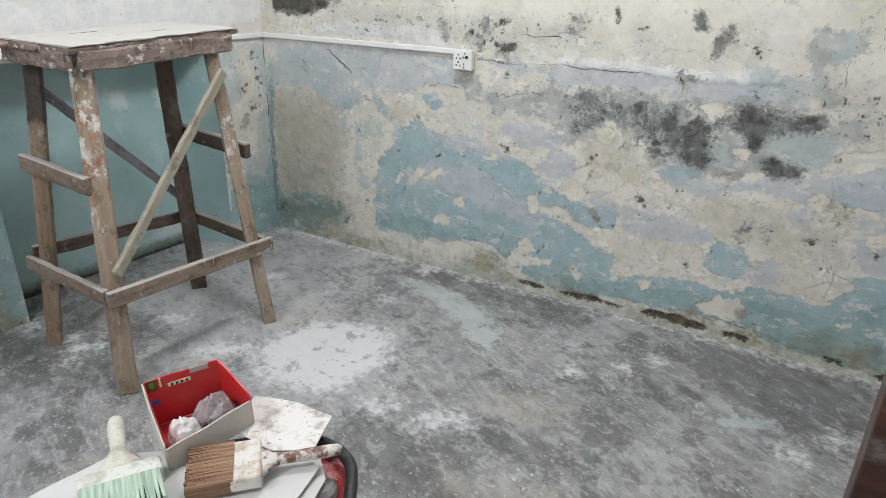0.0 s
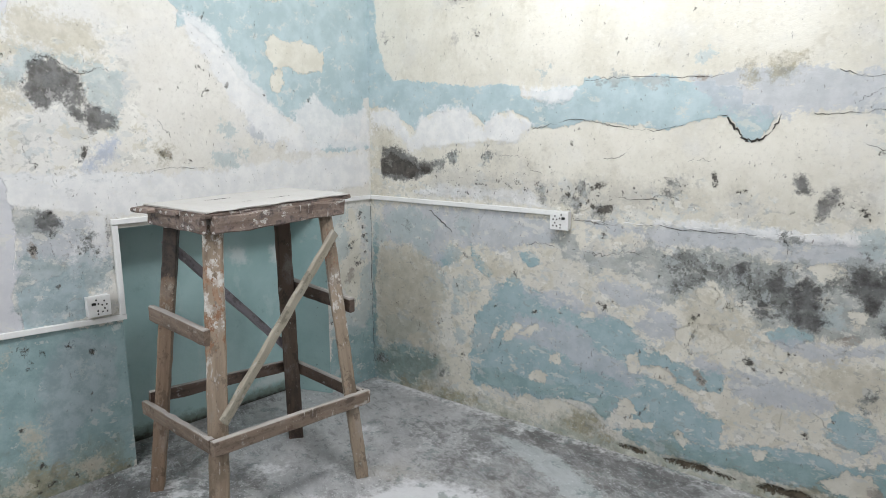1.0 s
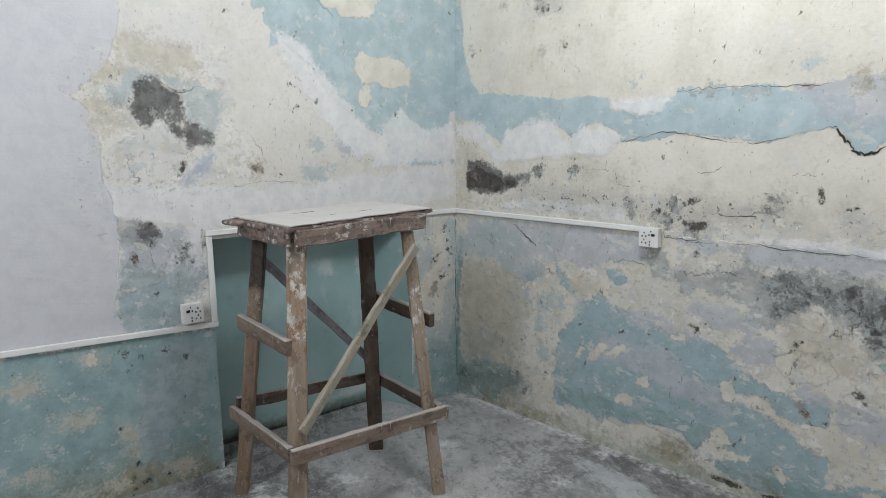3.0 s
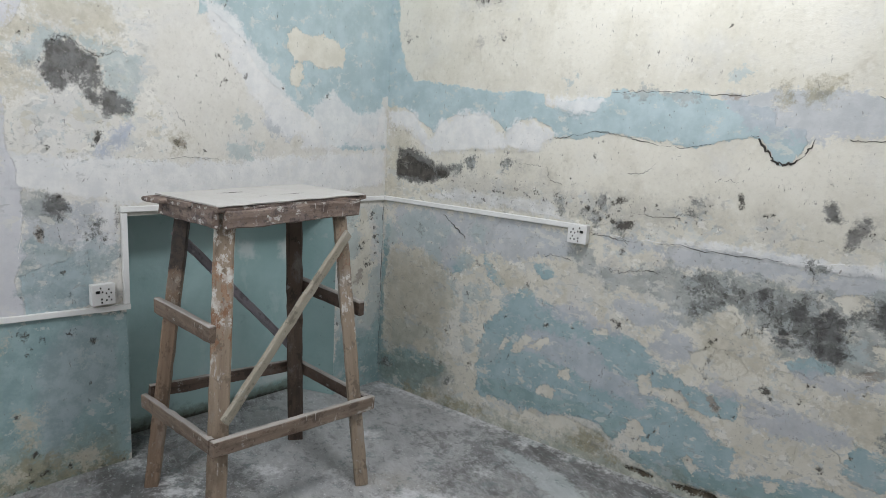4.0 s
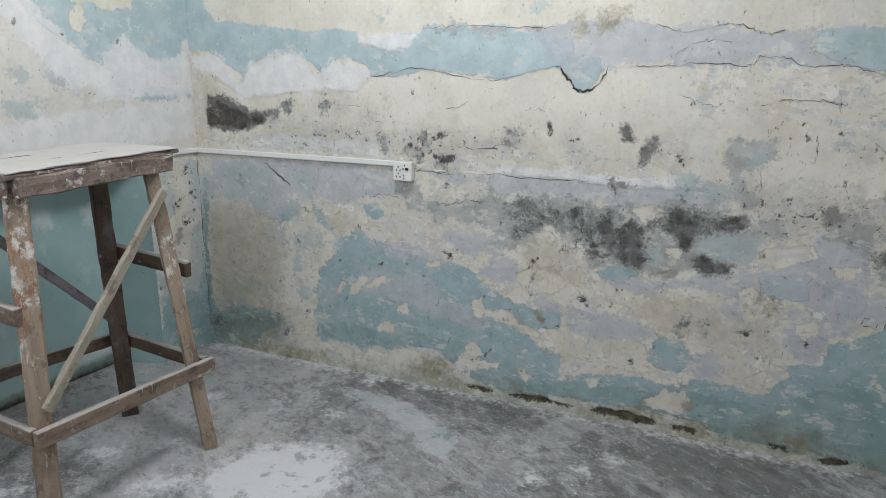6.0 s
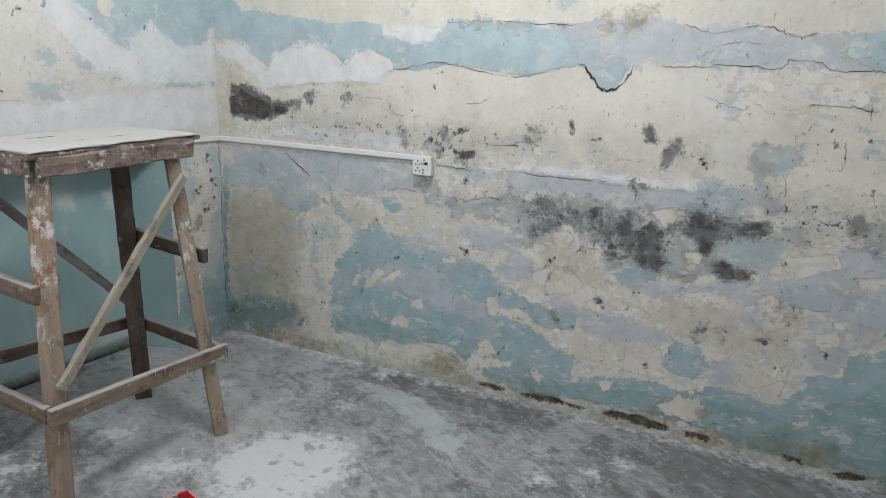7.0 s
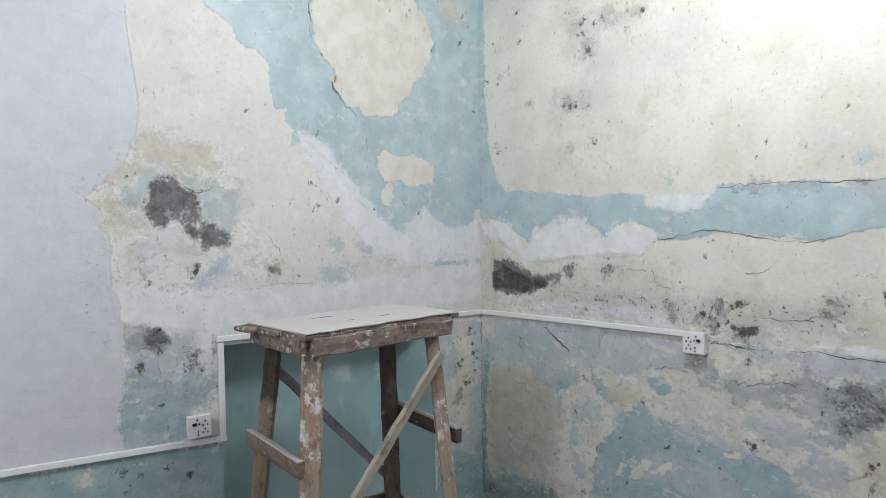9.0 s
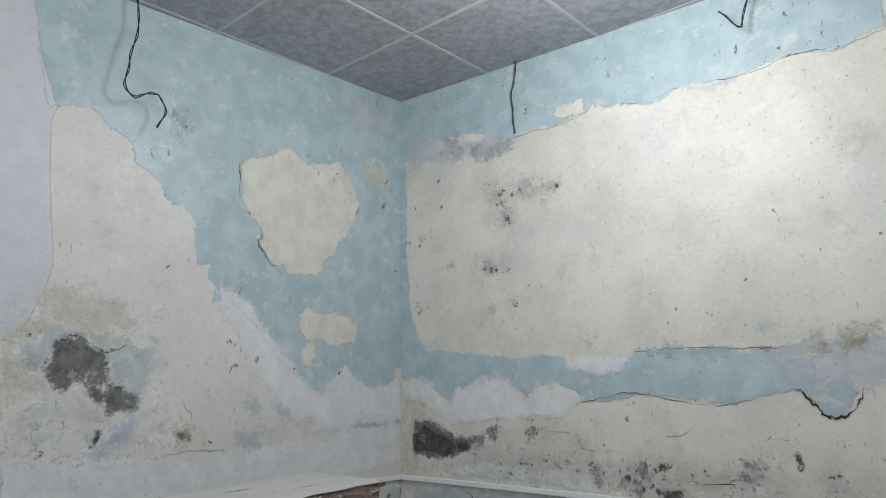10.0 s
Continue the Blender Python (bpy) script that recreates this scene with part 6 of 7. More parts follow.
crack(right_at, 0.0009, 54, wall_north, (2.284, 1.552), (2.331, 1.584), (2.398, 1.605), (2.477, 1.601))
crack(right_at, 0.0012, 55, wall_north, (2.087, 1.063), (2.112, 1.031), (2.111, 0.992))
crack(right_at, 0.0012, 56, wall_north, (1.207, 1.060), (1.277, 1.045), (1.358, 1.042), (1.412, 1.027))
crack(right_at, 0.0011, 57, wall_north, (1.975, 0.875), (1.995, 0.829), (1.981, 0.795))
crack(right_at, 0.0009, 58, wall_north, (2.624, 1.155), (2.637, 1.092), (2.633, 1.060))
crack(left_at, 0.001, 60, wall_west, (0.618, 1.180), (0.441, 1.181), (0.251, 1.186))
crack(left_at, 0.001, 61, wall_west, (1.172, 1.492), (1.133, 1.437), (1.112, 1.411))
crack(left_at, 0.0009, 62, wall_west, (1.671, 1.443), (1.679, 1.392), (1.665, 1.346), (1.635, 1.328))
crack(left_at, 0.0009, 63, wall_west, (1.557, 1.493), (1.525, 1.442), (1.456, 1.422), (1.414, 1.440))
crack(left_at, 0.0012, 64, wall_west, (1.614, 1.703), (1.576, 1.723), (1.543, 1.715), (1.494, 1.684))
crack(left_at, 0.0012, 65, wall_west, (1.494, 1.684), (1.453, 1.665), (1.392, 1.688), (1.351, 1.683))
crack(left_at, 0.0008, 66, wall_west, (0.680, 1.465), (0.674, 1.409))
crack(left_at, 0.0009, 67, wall_west, (1.276, 1.269), (1.112, 1.287), (0.967, 1.276))


def ridge(where, high, seed, wall, *points):
    """The torn lip of a plaster skin that stands proud of the one below, its lit edge drawn as a white tube."""
    rng, line = random.Random(seed), []
    for p in smooth_line([Vector((*q, 0)) for q in points], 9):
        line.append(where(p.x + rng.gauss(0, 0.003), p.y + rng.gauss(0, 0.003), 0.0))
    part("plaster_lip", tube(line, [high * rng.uniform(0.2, 1.0) for _ in line], 6), LIT_LIP, wall)


# the white tone carries the light that the plaster step catches
LIT_LIP = simple("lit_white_plaster", (0.80, 0.80, 0.79), 0.6, stain=(0.66, 0.65, 0.63), share=0.4, scale=30)
ridge(right_at, 0.0024, 31, wall_north, (1.30, 1.052), (1.45, 1.052), (1.62, 1.064), (1.754, 1.067), (1.893, 1.070), (1.975, 1.060), (2.081, 1.062), (2.196, 1.079), (2.310, 1.068), (2.382, 1.077), (2.488, 1.090))
ridge(left_at, 0.0020, 32, wall_west, (1.775, 0.82), (1.755, 0.95), (1.745, 1.02), (1.75, 1.17))
PEN = simple("dark_pen", (0.10, 0.10, 0.11), 0.6)
for a, b in (((3.036, 0.606), (3.040, 0.622)), ((3.042, 0.630), (3.060, 0.632)), ((3.044, 0.600), (3.062, 0.602)), ((3.084, 0.600), (3.088, 0.616)), ((3.110, 0.600), (3.112, 0.620)), ((3.116, 0.618), (3.130, 0.618)), ((3.148, 0.604), (3.170, 0.608)), ((3.152, 0.616), (3.172, 0.622)), ((3.100, 0.680), (3.106, 0.694)), ((3.108, 0.694), (3.118, 0.676)), ((3.120, 0.690), (3.128, 0.674))):
    part("pen_stroke", tube([right_at(*a, 0.0015), right_at(*b, 0.0015)], 0.0014, 5), PEN, wall_north)

crack(left_at, 0.0016, 14, wall_west, (0.006, 0.10), (0.005, 0.30), (0.007, 0.55), (0.005, 0.80), (0.006, 1.03))

# ---- cable trunking and sockets ----
def trunking(name, where, a, b, high=0.023, deep=0.016):
    (sa, za), (sb_, zb) = a, b
    bm, m = beam(where(sa, za, deep / 2 + 0.001), where(sb_, zb, deep / 2 + 0.001), high, deep, UP if abs(zb - za) < abs(sb_ - sa) else where(1, 0) - where(0, 0), rough=0.0004, chamfer=0.002, seed=3)
    ob = new(name, mesh_of(name, bm, PLASTIC))
    ob.matrix_basis = m
    return tagged(ob, "white plastic cable trunking fixed along the wall", "trunking", "wall trunking")


trunking("cable_trunking", right_at, (0.004, 1.064), (1.135, 1.072))
trunking("cable_trunking", left_at, (0.018, 1.064), (1.40, 1.082))
trunking("cable_trunking", left_at, (1.386, 1.067), (1.386, 0.694))
trunking("cable_trunking", left_at, (1.374, 0.680), (3.2, 0.765))


def wall_socket(where, s, z, label):
    x = (where(1, 0) - where(0, 0)).normalized()
    y = (where(0, 0, -1) - where(0, 0, 0)).normalized()
    m = Matrix((x, y, UP)).transposed().to_4x4()
    m = m @ Matrix.Diagonal((0.9, 1, 0.9, 1))
    m.translation = where(s, z, 0.0)
    ob = thing("wall_socket", label, "socket", m, "wall sockets")
    part("back_box", box((0.096, 0.026, 0.090), (0, -0.0145, 0), 0.003), PLASTIC, ob)
    plate = part("face_plate", box((0.1, 0.009, 0.094), (0, -0.032, 0), 0.003), PLASTIC, ob)
    for px, pz in ((-0.022, 0.022), (-0.012, 0.005), (-0.032, 0.005), (0.012, 0.030), (0.004, 0.012), (-0.022, -0.012), (-0.012, -0.027), (-0.032, -0.027), (0.008, -0.02), (0.008, -0.035)):
        part("pin_hole", box((0.006, 0.004, 0.008), (px, -0.0365, pz), 0.001, 1), HOLE, plate)
    part("switch", box((0.017, 0.006, 0.012), (0.024, -0.038, 0.013), 0.002), HOLE, plate, "dark rocker switch")
    return ob


wall_socket(right_at, 1.182, 1.043, "white plastic multi-pin wall socket with paint specks")
wall_socket(left_at, 1.484, 0.752, "white plastic multi-pin wall socket beside the niche")

# ---- loose cables at the ceiling ----
def cable(name, label, where, *points):
    ob = thing(name, label, "cable", group="loose ceiling cables")
    line = smooth_line([where(*p) for p in points], 8)
    part("core", tube(line, 0.0024), WIRE, ob, smooth=True)
    twist = [p + Vector((0.006 * math.sin(i * 0.5), 0.006 * math.cos(i * 0.5), 0.005 * math.sin(i * 0.35))) for i, p in enumerate(line)]
    part("core", tube(twist, 0.0022), WIRE, ob, smooth=True)
    return ob


cable("loose_cable", "twin black cable dangling bent from the ceiling edge", left_at, (1.475, 3.07, 0.06), (1.460, 2.965, 0.080), (1.475, 2.848, 0.090), (1.493, 2.745, 0.100), (1.500, 2.667, 0.100), (1.463, 2.622, 0.100), (1.406, 2.660, 0.100), (1.366, 2.651, 0.100), (1.344, 2.598, 0.100), (1.369, 2.526, 0.100))
cable("loose_cable", "short dark cable hanging from the ceiling edge", right_at, (0.755, 3.07, 0.02), (0.764, 3.001, 0.030), (0.742, 2.928, 0.030), (0.730, 2.863, 0.020), (0.732, 2.792, 0.012), (0.731, 2.700, 0.006))
cable("loose_cable", "short bent cable end sticking out below the ceiling", right_at, (1.845, 3.07, 0.04), (1.811, 2.928, 0.060), (1.790, 2.866, 0.070), (1.758, 2.905, 0.070), (1.720, 2.957, 0.070))


# ---- the wooden work stool ----
def work_stool():
    ob = thing("work_stool", "tall rough wooden work stool crusted with plaster and paint", "stool", pose(0.42, -1.14, 0))
    inverse = pose(-0.42, 1.14, 0)
    feet = {"a": (0.624, -1.484), "b": (0.703, -0.843), "c": (0.099, -1.422), "d": (0.205, -0.775)}
    tops = {"a": (0.521, -1.362), "b": (0.551, -0.866), "c": (0.247, -1.347), "d": (0.255, -0.843)}
    TOP = 1.150

    def leg_at(k, z):
        t = z / TOP
        return Vector((feet[k][0] * (1 - t) + tops[k][0] * t, feet[k][1] * (1 - t) + tops[k][1] * t, z))

    def add(name, a, b, wide, thick, side, material, seed, label="", rough=0.0014):
        bm, m = beam(a, b, wide, thick, side, rough, 0.005, seed)
        return part(name, bm, material, ob, label, inverse @ m)

    for i, (k, m, w) in enumerate((("a", LEG_LIMED, 0.068), ("b", LEG_DRIPPED, 0.062), ("c", LEG_DARK_TOP, 0.066), ("d", LEG_BROWN, 0.068))):
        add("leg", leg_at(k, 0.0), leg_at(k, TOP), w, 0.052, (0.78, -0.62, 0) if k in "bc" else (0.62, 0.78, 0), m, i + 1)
    out = 0.042
    add("rail", leg_at("a", 0.372) + Vector((out, -0.055, 0)), leg_at("b", 0.342) + Vector((out, 0.06, 0)), 0.060, 0.026, UP, WOOD, 11)
    add("rail", leg_at("a", 0.372) + Vector((0.025, -out, 0)), leg_at("c", 0.362) + Vector((-0.05, -out, 0)), 0.058, 0.026, UP, WOOD, 12)
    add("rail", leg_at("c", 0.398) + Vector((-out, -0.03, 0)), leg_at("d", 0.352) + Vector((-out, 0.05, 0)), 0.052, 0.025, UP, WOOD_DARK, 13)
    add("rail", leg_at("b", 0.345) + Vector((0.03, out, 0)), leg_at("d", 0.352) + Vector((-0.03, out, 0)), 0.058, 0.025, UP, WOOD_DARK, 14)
    add("rail", leg_at("a", 0.750) + Vector((0.012, -out, 0)), leg_at("c", 0.760) + Vector((-0.035, -out, 0)), 0.062, 0.026, UP, WOOD, 15)
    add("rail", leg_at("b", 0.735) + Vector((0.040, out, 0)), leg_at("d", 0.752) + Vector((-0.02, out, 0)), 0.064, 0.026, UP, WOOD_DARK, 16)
    add("brace", leg_at("a", 0.448) + Vector((out, -0.008, 0)), leg_at("b", 1.045) + Vector((out, 0.0, 0)), 0.040, 0.020, UP, WOOD_PALE, 17, "newer pale diagonal brace")
    add("brace", leg_at("c", 1.04) + Vector((-out, 0, 0)), leg_at("d", 0.46) + Vector((-out, 0, 0)), 0.034, 0.020, UP, WOOD_GREY, 18, "grey-purple diagonal brace")
    high = 1.143
    add("apron", (0.588, -1.408, high - 0.003), (0.590, -0.800, high - 0.001), 0.062, 0.026, UP, WOOD_TOP, 21, rough=0.0026)
    add("apron", (0.215, -1.405, high), (0.215, -0.80, high), 0.058, 0.026, UP, WOOD_TOP, 22, rough=0.0026)
    add("apron", (0.570, -1.430, high), (0.230, -1.420, high), 0.058, 0.026, UP, WOOD_TOP, 23, rough=0.0026)
    add("apron", (0.570, -0.805, high), (0.230, -0.810, high), 0.058, 0.026, UP, WOOD_TOP, 24, rough=0.0026)
    for i, (x, w, y0, y1) in enumerate(((0.517, 0.150, -1.440, -0.745), (0.380, 0.132, -1.455, -0.76), (0.256, 0.110, -1.480, -0.77))):
        add("top_board", (x, y0, 1.174), (x - 0.008, y1, 1.177), w, 0.018, EAST, WOOD_TOP, 31 + i, rough=0.0022)
    bm, m = beam((0.402, -1.436, 1.1875), (0.396, -0.765, 1.1905), 0.386, 0.006, EAST, 0.0016, 0.002, 41)
    part("plaster_crust", bm, CRUST, ob, "dried white plaster skin", inverse @ m)
    rng = random.Random(12)
    for x, y0, y1 in ((0.452, -1.18, -0.90), (0.318, -1.30, -1.12), (0.322, -0.95, -0.84)):
        line = [inverse @ Vector((x + rng.gauss(0, 0.0016), y0 + (y1 - y0) * k / 12, 1.1907 + (y0 + (y1 - y0) * k / 12 + 1.1) * 0.0044)) for k in range(13)]
        part("split", tube(line, [0.0004 + 0.0020 * math.sin(math.pi * k / 12) * rng.uniform(0.5, 1) for k in range(13)], 5), CRACK, ob)
    return ob


work_stool()

# ---- the open door leaf beside the camera ----
def door_leaf():
    ob = thing("wooden_door", "dark brown varnished wooden door standing open", "door", pose(2.70, -1.935, 0.01))
    part("leaf", box((0.88, 0.042, 2.03), (0.44, 0, 1.015), 0.004), DOOR_WOOD, ob)
    for z in (0.5, 1.45):
        part("panel", box((0.62, 0.052, 0.72), (0.44, 0, z), 0.012), DOOR_WOOD, ob)
    return ob


door_leaf()

# ---- the generator used as a table, and what lies on it ----
RED = simple("red_enamel", (0.42, 0.02, 0.025), 0.35, stain=(0.62, 0.55, 0.54), share=0.6, scale=22)
BLACK_TUBE = simple("black_tube_paint", (0.015, 0.015, 0.016), 0.38, stain=(0.12, 0.12, 0.12), share=0.4, scale=30)
PAPER = simple("white_card", (0.55, 0.55, 0.545), 0.65, stain=(0.62, 0.60, 0.56), share=0.25, scale=8)
KRAFT = simple("grey_card", (0.55, 0.52, 0.47), 0.75, stain=(0.42, 0.38, 0.33), share=0.3, scale=12)
DIRTY = simple("soiled_card", (0.70, 0.68, 0.66), 0.8, stain=(0.24, 0.19, 0.15), share=0.75, scale=20, relief=0.002)
RED_CARD = simple("red_printed_card", (0.55, 0.025, 0.03), 0.4, stain=(0.62, 0.10, 0.10), share=0.3, scale=15)
BAG = simple("white_plastic_bag", (0.72, 0.69, 0.69), 0.25, stain=(0.60, 0.45, 0.46), share=0.4, scale=18, relief=0.006)
BAG_CLEAR = simple("clear_plastic_bag", (0.66, 0.61, 0.63), 0.16, stain=(0.58, 0.32, 0.34), share=0.6, scale=22, relief=0.006)
BAG_CLEAR.node_tree.nodes["Principled BSDF"].inputs["Transmission Weight"].default_value = 0.55
FERRULE = simple("paint_caked_metal", (0.66, 0.64, 0.60), 0.55, stain=(0.36, 0.22, 0.12), share=0.7, scale=26, relief=0.002)
HANDLE = simple("paint_caked_handle", (0.17, 0.085, 0.06), 0.5, spread=0.40, stain=(0.64, 0.61, 0.57), share=0.95, scale=48, relief=0.002)
WHITE_CAKE = simple("caked_white_wood", (0.62, 0.62, 0.58), 0.75, stain=(0.34, 0.36, 0.29), share=0.75, scale=24, relief=0.002)
HANDLE_GREY = simple("limed_handle", (0.58, 0.57, 0.50), 0.75, stain=(0.34, 0.32, 0.24), share=0.7, scale=20, relief=0.002)


def hair(name, light, dark):
    g = Graph(name)
    n = g.noise(120, 4, 0.6, stretch=(0.05, 1, 1))
    return g.done(g.mix(g.ramp(n, 0.38, 0.62), light, dark), 0.6, n, 0.003)


BRISTLE_BROWN = hair("brown_bristle", (0.33, 0.195, 0.12), (0.17, 0.088, 0.05))
BRISTLE_GREEN = hair("pale_green_bristle", (0.46, 0.565, 0.465), (0.27, 0.37, 0.29))
PILE = pose(1.745, -2.072, 0, 0, 0, 28.6)


def generator():
    ob = thing("portable_generator", "red portable generator with black tube frame under papers", "generator", PILE)
    tank = part("fuel_tank", box((0.50, 0.36, 0.16), (0, -0.03, 0.445), 0.045, 4), RED, ob, smooth=True)
    part("fuel_cap", tube([(0.205, 0.03, 0.522), (0.205, 0.03, 0.538), (0.205, 0.03, 0.546)], [0.030, 0.030, 0.022], 20), simple("grey_cap", (0.25, 0.24, 0.24), 0.45, stain=(0.6, 0.58, 0.57), share=0.5), tank, "round grey cap")
    part("engine", box((0.40, 0.28, 0.26), (0, -0.02, 0.20), 0.03, 3), simple("engine_grey", (0.07, 0.07, 0.075), 0.5), ob)
    line = smooth_line([(-0.20, -0.22, 0.02), (-0.20, -0.22, 0.36), (-0.20, -0.18, 0.475), (-0.20, 0.0, 0.485), (-0.20, 0.12, 0.475), (-0.20, 0.165, 0.40), (-0.20, 0.17, 0.02)], 6)
    part("frame_tube", tube(line, 0.0125, 12), BLACK_TUBE, ob, smooth=True)
    line = smooth_line([(-0.20, 0.165, 0.44), (-0.06, 0.170, 0.50), (0.1, 0.165, 0.535), (0.19, 0.148, 0.545), (0.245, 0.10, 0.546), (0.262, 0.03, 0.545), (0.266, -0.14, 0.545), (0.268, -0.21, 0.52), (0.268, -0.22, 0.40), (0.268, -0.22, 0.02)], 6)
    part("frame_tube", tube(line, 0.0125, 12), BLACK_TUBE, ob, smooth=True)
    part("frame_tube", tube([(0.20, 0.145, 0.535), (0.24, 0.165, 0.30), (0.268, 0.17, 0.02)], 0.0125, 12), BLACK_TUBE, ob, smooth=True)
    part("frame_tube", tube([(-0.20, -0.22, 0.03), (0.268, -0.22, 0.03)], 0.0125, 12), BLACK_TUBE, ob, smooth=True)
    part("frame_tube", tube([(-0.20, 0.17, 0.03), (0.268, 0.17, 0.03)], 0.0125, 12), BLACK_TUBE, ob, smooth=True)
    for x in (-0.20, 0.268):
        for y in (-0.22, 0.17):
            part("rubber_foot", box((0.04, 0.04, 0.022), (x, y, 0.011), 0.004), BLACK_TUBE, ob)
    return ob


def card_sheet(name, label, material, z, sag, *outline):
    """A sheet of card with thickness, slightly warped."""
    bm = bmesh.new()
    low = [bm.verts.new((x, y, 0)) for x, y in outline]
    face = bm.faces.new(low)
    bmesh.ops.triangulate(bm, faces=[face])
    bmesh.ops.subdivide_edges(bm, edges=bm.edges[:], cuts=4, use_grid_fill=True)
    for v in bm.verts:
        v.co.z = sag * noise.noise((v.co.x * 9, v.co.y * 9, z * 40))
    made = bmesh.ops.extrude_face_region(bm, geom=bm.faces[:])
    for v in made["geom"]:
        if isinstance(v, bmesh.types.BMVert):
            v.co.z += 0.0025
    ob = new(name, mesh_of(name, bm, material))
    ob.matrix_basis = PILE @ pose(0, 0, z)
    return tagged(ob, label, "cardboard", "cards on the generator")


def panel(a, b, low, high, thick=0.0028):
    """An upright card panel over the line from a to b, from height low to high (one for each end)."""
    a, b = Vector((*a, 0)), Vector((*b, 0))
    out = Vector(((b - a).y, -(b - a).x, 0)).normalized() * thick
    bm, n = bmesh.new(), 8
    rows = []
    for k in range(n + 1):
        f = k / n
        p = a.lerp(b, f) + out * (0.4 * math.sin(math.pi * f))
        top = high[0] + (high[1] - high[0]) * f + 0.0012 * math.sin(11 * f)
        rows.append([bm.verts.new(q) for q in (p + UP * low, p + UP * top, p + out + UP * top, p + out + UP * low)])
    for r, q in zip(rows, rows[1:]):
        for k in range(4):
            bm.faces.new((r[k], r[(k + 1) % 4], q[(k + 1) % 4], q[k]))
    bm.faces.new(rows[0])
    bm.faces.new(rows[-1])
    return bm


def carton():
    at = PILE @ pose(-0.053, 0.117, 0.572, 4, -3, 31)
    ob = thing("open_carton", "small open carton with red inner sides holding plastic scraps", "box", at)
    h, t = 0.116, 0.003
    bl, br, fr, fl = (-0.070, 0.075), (0.073, 0.078), (0.108, -0.012), (-0.062, -0.064)
    bm = bmesh.new()
    ring = [bm.verts.new((*p, 0.0)) for p in (bl, fl, fr, br)]
    over = [bm.verts.new((*p, t)) for p in (bl, fl, fr, br)]
    bm.faces.new(ring)
    bm.faces.new(over)
    for k in range(4):
        bm.faces.new((ring[k], ring[(k + 1) % 4], over[(k + 1) % 4], over[k]))
    part("base", bm, RED_CARD, ob)
    back = part("side", panel(br, bl, t, (h, h)), RED_CARD, ob)
    part("side", panel(fr, br, t, (h * 0.66, h)), RED_CARD, ob)
    part("side", panel(bl, fl, t, (h, h * 0.60)), KRAFT, ob)
    part("lining", panel((bl[0] + 0.0022, bl[1] - 0.003), (fl[0] + 0.0022, fl[1] + 0.004), t, (h * 0.97, h * 0.57), 0.0012), RED_CARD, ob)
    part("side", panel(fl, fr, t, (h * 0.52, h * 0.56)), KRAFT, ob, "bare grey card side")
    cream = simple("cream_print", (0.72, 0.66, 0.45), 0.5)
    part("print_mark", box((0.044, 0.002, 0.008), (-0.005, 0.0764, 0.094)), cream, back)
    for k in range(4):
        part("print_mark", box((0.0045, 0.002, 0.005), (-0.019 + k * 0.0095, 0.0752, 0.094)), HOLE, back)
    part("print_mark", box((0.020, 0.002, 0.026), (-0.056, 0.0752, 0.103)), simple("dark_print", (0.12, 0.07, 0.02), 0.5), back)
    part("print_mark", box((0.008, 0.002, 0.012), (-0.056, 0.0737, 0.105)), simple("green_print", (0.10, 0.28, 0.05), 0.5), back)
    part("print_mark", box((0.004, 0.002, 0.020), (-0.040, 0.0752, 0.106)), cream, back)
    part("print_mark", box((0.036, 0.002, 0.012), (0.036, 0.0764, 0.112)), simple("grey_print", (0.45, 0.42, 0.38), 0.5), back)
    part("print_mark", box((0.016, 0.002, 0.010), (-0.056, 0.0752, 0.062)), simple("blue_print", (0.05, 0.10, 0.40), 0.4), back)
    return at


def crumple(name, label, at, size, seed, material, count=30):
    """A crumpled heap of film: a low mound with sharp creases, closed underneath."""
    bm, top = bmesh.new(), {}
    for i in range(count + 1):
        for j in range(count + 1):
            x, y = 2 * i / count - 1, 2 * j / count - 1
            r = math.hypot(x * math.sqrt(1 - y * y / 2), y * math.sqrt(1 - x * x / 2))
            x, y = x * math.sqrt(1 - y * y / 2), y * math.sqrt(1 - x * x / 2)
            edge = 1 + 0.22 * noise.noise((2.2 * x + seed, 2.2 * y, 3.1))
            p = Vector((x * 1.7, y * 1.7, seed))
            crease = sum((1 - abs(noise.noise(p * f + Vector((f, seed, 0)))) * 2) / f for f in (1.0, 2.1, 3.7)) / 1.75
            z = size[2] * max(0.0, 1 - r ** 2.4) * (0.60 + 0.42 * crease)
            top[i, j] = bm.verts.new((x * size[0] * edge, y * size[1] * edge, max(z, 0) + 0.0015))
    for i in range(count):
        for j in range(count):
            bm.faces.new((top[i, j], top[i + 1, j], top[i + 1, j + 1], top[i, j + 1]))
    made = bmesh.ops.extrude_edge_only(bm, edges=[e for e in bm.edges if e.is_boundary])
    low = [v for v in made["geom"] if isinstance(v, bmesh.types.BMVert)]
    for v in low:
        v.co.z = 0.0
    bmesh.ops.holes_fill(bm, edges=[e for e in bm.edges if e.is_boundary], sides=0)
    ob = new(name, mesh_of(name, bm, material, True))
    ob.matrix_basis = at
    return tagged(ob, label, "plastic bag", "scraps in the carton")


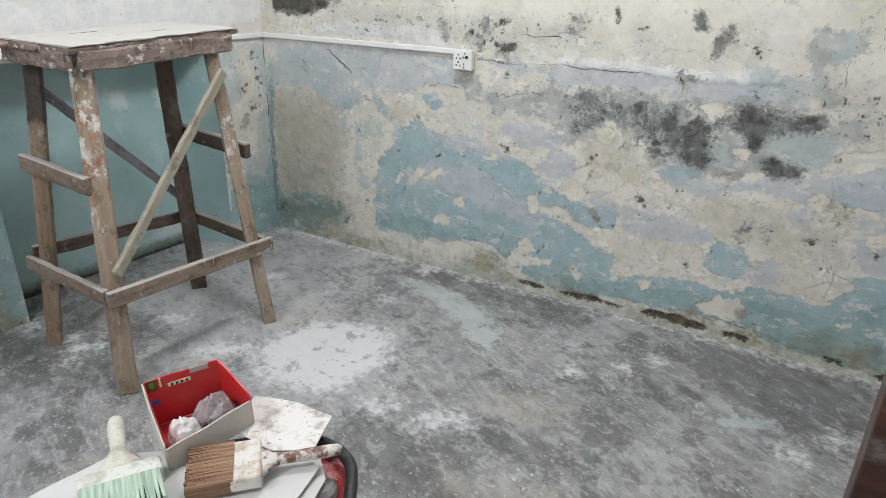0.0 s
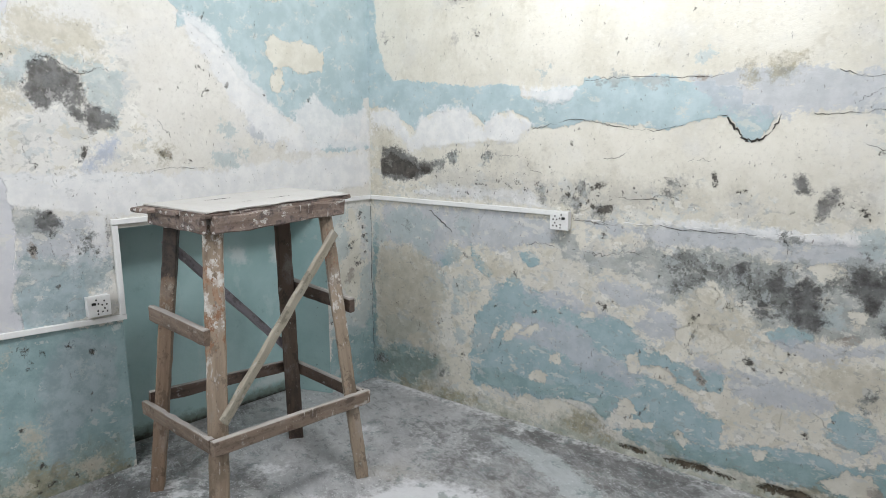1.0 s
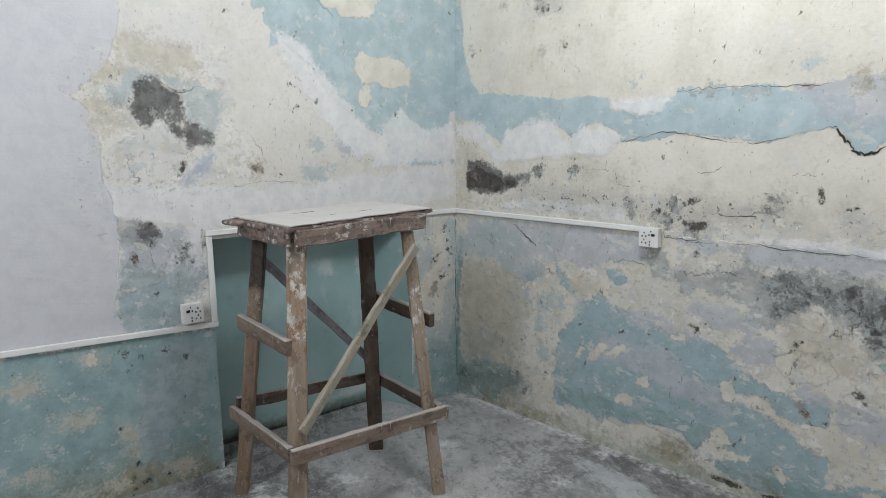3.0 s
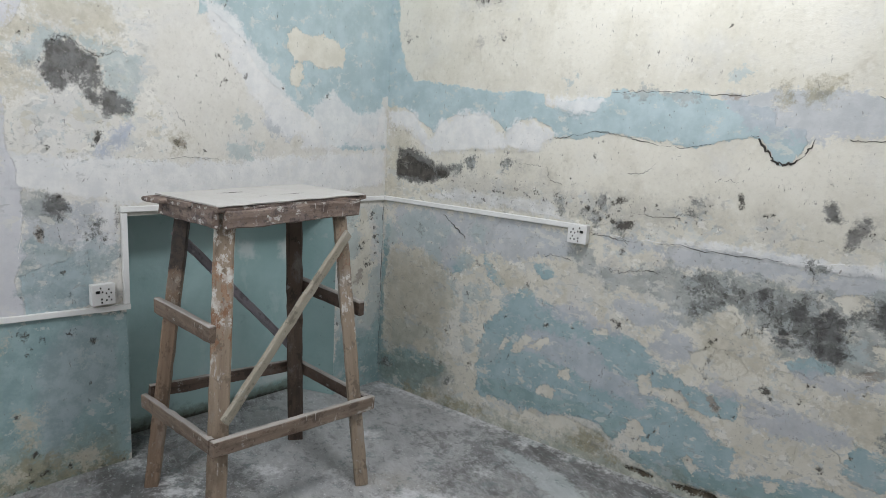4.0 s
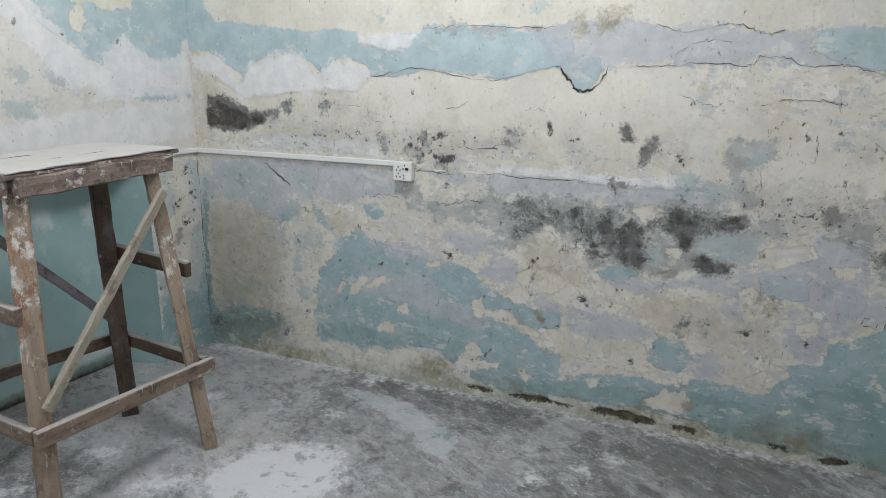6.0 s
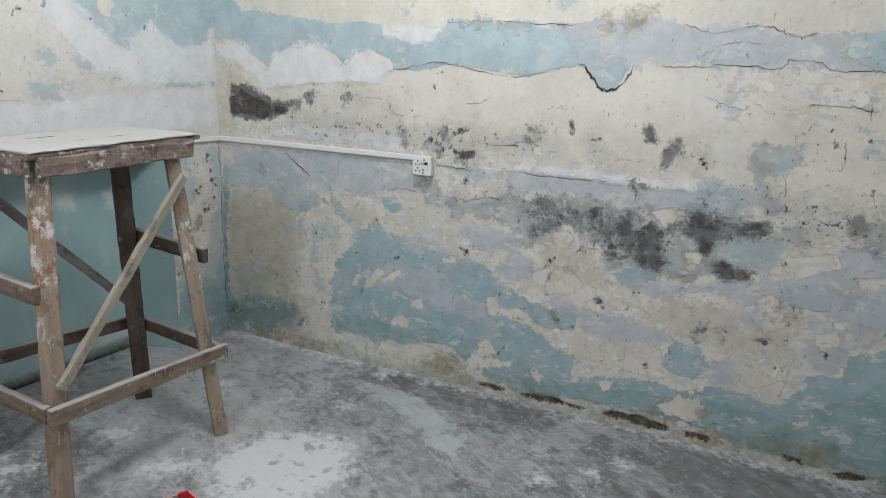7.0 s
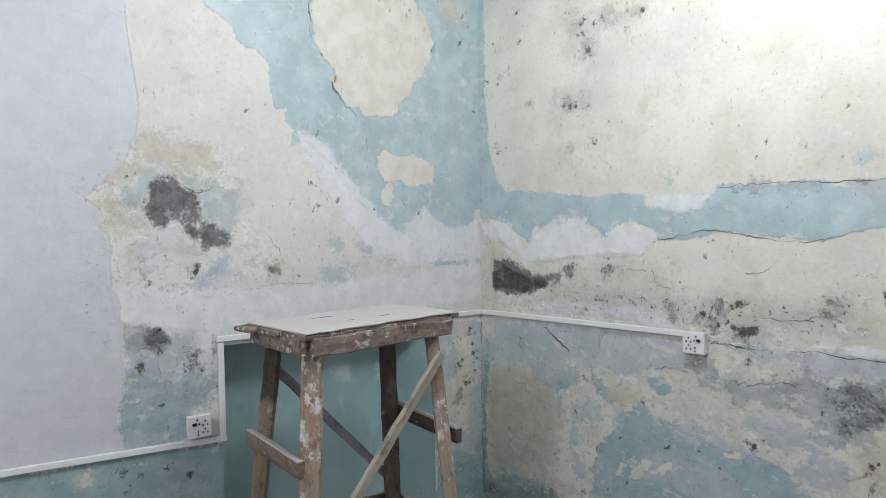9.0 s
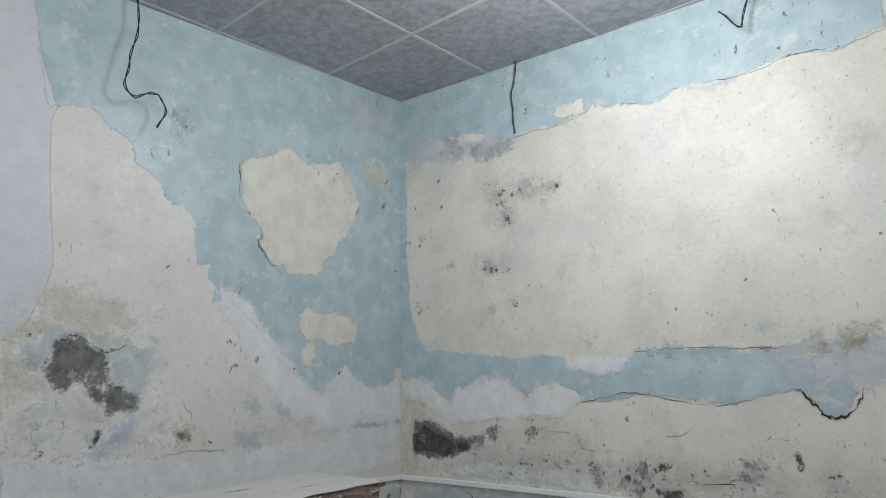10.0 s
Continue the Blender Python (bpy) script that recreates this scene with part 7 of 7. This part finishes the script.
def tuft(long, wide, thick, count, seed, flare, fill):
    """A block of bristle clumps along local x, root at zero."""
    rng, bm = random.Random(seed), bmesh.new()
    for i in range(count):
        u = (i + 0.5) / count - 0.5
        for layer in (-0.5, 0.0, 0.5):
            y0, z0 = u * wide, layer * thick * 0.7
            y1, z1 = y0 * (1 + flare) + rng.gauss(0, 0.0012), z0 * 1.05 + rng.gauss(0, 0.001)
            w, t, l = wide / count * fill, thick * 0.26, long * rng.uniform(0.92, 1.03)
            rings = []
            for f in (0.0, 0.55, 1.0):
                k = 1 - 0.35 * f * f
                y, z = y0 + (y1 - y0) * f, z0 + (z1 - z0) * f
                rings.append([bm.verts.new((l * f, y + a * w * k, z + b * t * k)) for a, b in ((-1, -1), (1, -1), (1, 1), (-1, 1))])
            for r, q in zip(rings, rings[1:]):
                for k in range(4):
                    bm.faces.new((r[k], r[(k + 1) % 4], q[(k + 1) % 4], q[k]))
            bm.faces.new(rings[0])
            bm.faces.new(rings[-1])
    return bm


def bar_of(profile, squash=0.6, sides=12):
    """A turned, flattened bar along local x: rows of x, half width, half height."""
    bm, rings = bmesh.new(), []
    for x, a, b in profile:
        rings.append([bm.verts.new((x, a * math.cos(2 * math.pi * k / sides), b * math.sin(2 * math.pi * k / sides))) for k in range(sides)])
    for r, q in zip(rings, rings[1:]):
        for k in range(sides):
            bm.faces.new((r[k], r[(k + 1) % sides], q[(k + 1) % sides], q[k]))
    bm.faces.new(rings[0])
    bm.faces.new(rings[-1])
    return bm


def flat_brush():
    at = PILE @ pose(0.050, 0.022, 0.592, 0, -1, 15)
    ob = thing("paint_brush", "wide flat paint brush with brown bristles and caked handle", "brush", at)
    part("bristles", tuft(0.082, 0.104, 0.028, 90, 5, 0.02, 1.15), BRISTLE_BROWN, ob, "", pose(0, 0, 0, 0, 0, 180))
    part("ferrule", box((0.058, 0.106, 0.030), (0.020, 0, 0), 0.005, 3), FERRULE, ob)
    part("handle", bar_of([(0.045, 0.042, 0.013), (0.056, 0.034, 0.012), (0.068, 0.018, 0.011), (0.088, 0.011, 0.010), (0.125, 0.0125, 0.0115), (0.168, 0.0135, 0.012), (0.190, 0.012, 0.011), (0.198, 0.006, 0.006)]), HANDLE, ob, smooth=True)
    return ob


def block_brush():
    at = PILE @ pose(-0.142, -0.018, 0.590, 0, 3, 118)
    ob = thing("wall_brush", "limewash block brush with pale green bristles and white block", "brush", at)
    part("bristles", tuft(0.085, 0.128, 0.030, 34, 8, 0.08, 0.70), BRISTLE_GREEN, ob, "", pose(-0.018, 0, 0, 0, 0, 180))
    part("block", box((0.042, 0.140, 0.036), (0, 0, 0), 0.006, 3), WHITE_CAKE, ob)
    part("handle", bar_of([(0.018, 0.045, 0.014), (0.042, 0.038, 0.014), (0.066, 0.024, 0.014), (0.096, 0.014, 0.013), (0.136, 0.0155, 0.014), (0.176, 0.0175, 0.015), (0.199, 0.014, 0.013), (0.208, 0.006, 0.006)]), HANDLE_GREY, ob, smooth=True)
    return ob


generator()
card_sheet("card_sheet", "white card sheet lying on the generator under the brushes", PAPER, 0.568, 0.004, (-0.31, -0.06), (-0.20, 0.07), (0.02, 0.10), (0.17, 0.085), (0.20, 0.045), (0.15, -0.10), (0.10, -0.28), (-0.24, -0.30))
card_sheet("card_sheet", "white card sheet with a bent corner lying on the generator", PAPER, 0.557, 0.004, (-0.28, -0.10), (-0.10, 0.12), (0.19, 0.10), (0.215, 0.03), (0.14, -0.28), (-0.22, -0.30))
card_sheet("soiled_card", "white card soiled with brown plaster crumbs beside the carton", DIRTY, 0.574, 0.006, (0.02, 0.262), (0.12, 0.240), (0.200, 0.196), (0.182, 0.090), (0.10, 0.085), (0.012, 0.14))
inside = carton()
crumple("plastic_bag", "crumpled clear plastic bag inside the carton", inside @ pose(0.042, 0.022, 0.004, 0, 0, 22), (0.060, 0.048, 0.078), 3.0, BAG_CLEAR)
crumple("plastic_bag", "crumpled whitish plastic bag inside the carton", inside @ pose(-0.022, -0.012, 0.004, 0, 0, -10), (0.040, 0.042, 0.078), 8.0, BAG)
crumple("plaster_scrap", "dark brown scrap inside the carton", inside @ pose(0.020, -0.026, 0.004), (0.016, 0.016, 0.055), 5.0, simple("dark_scrap", (0.06, 0.04, 0.035), 0.8))
flat_brush()
block_brush()
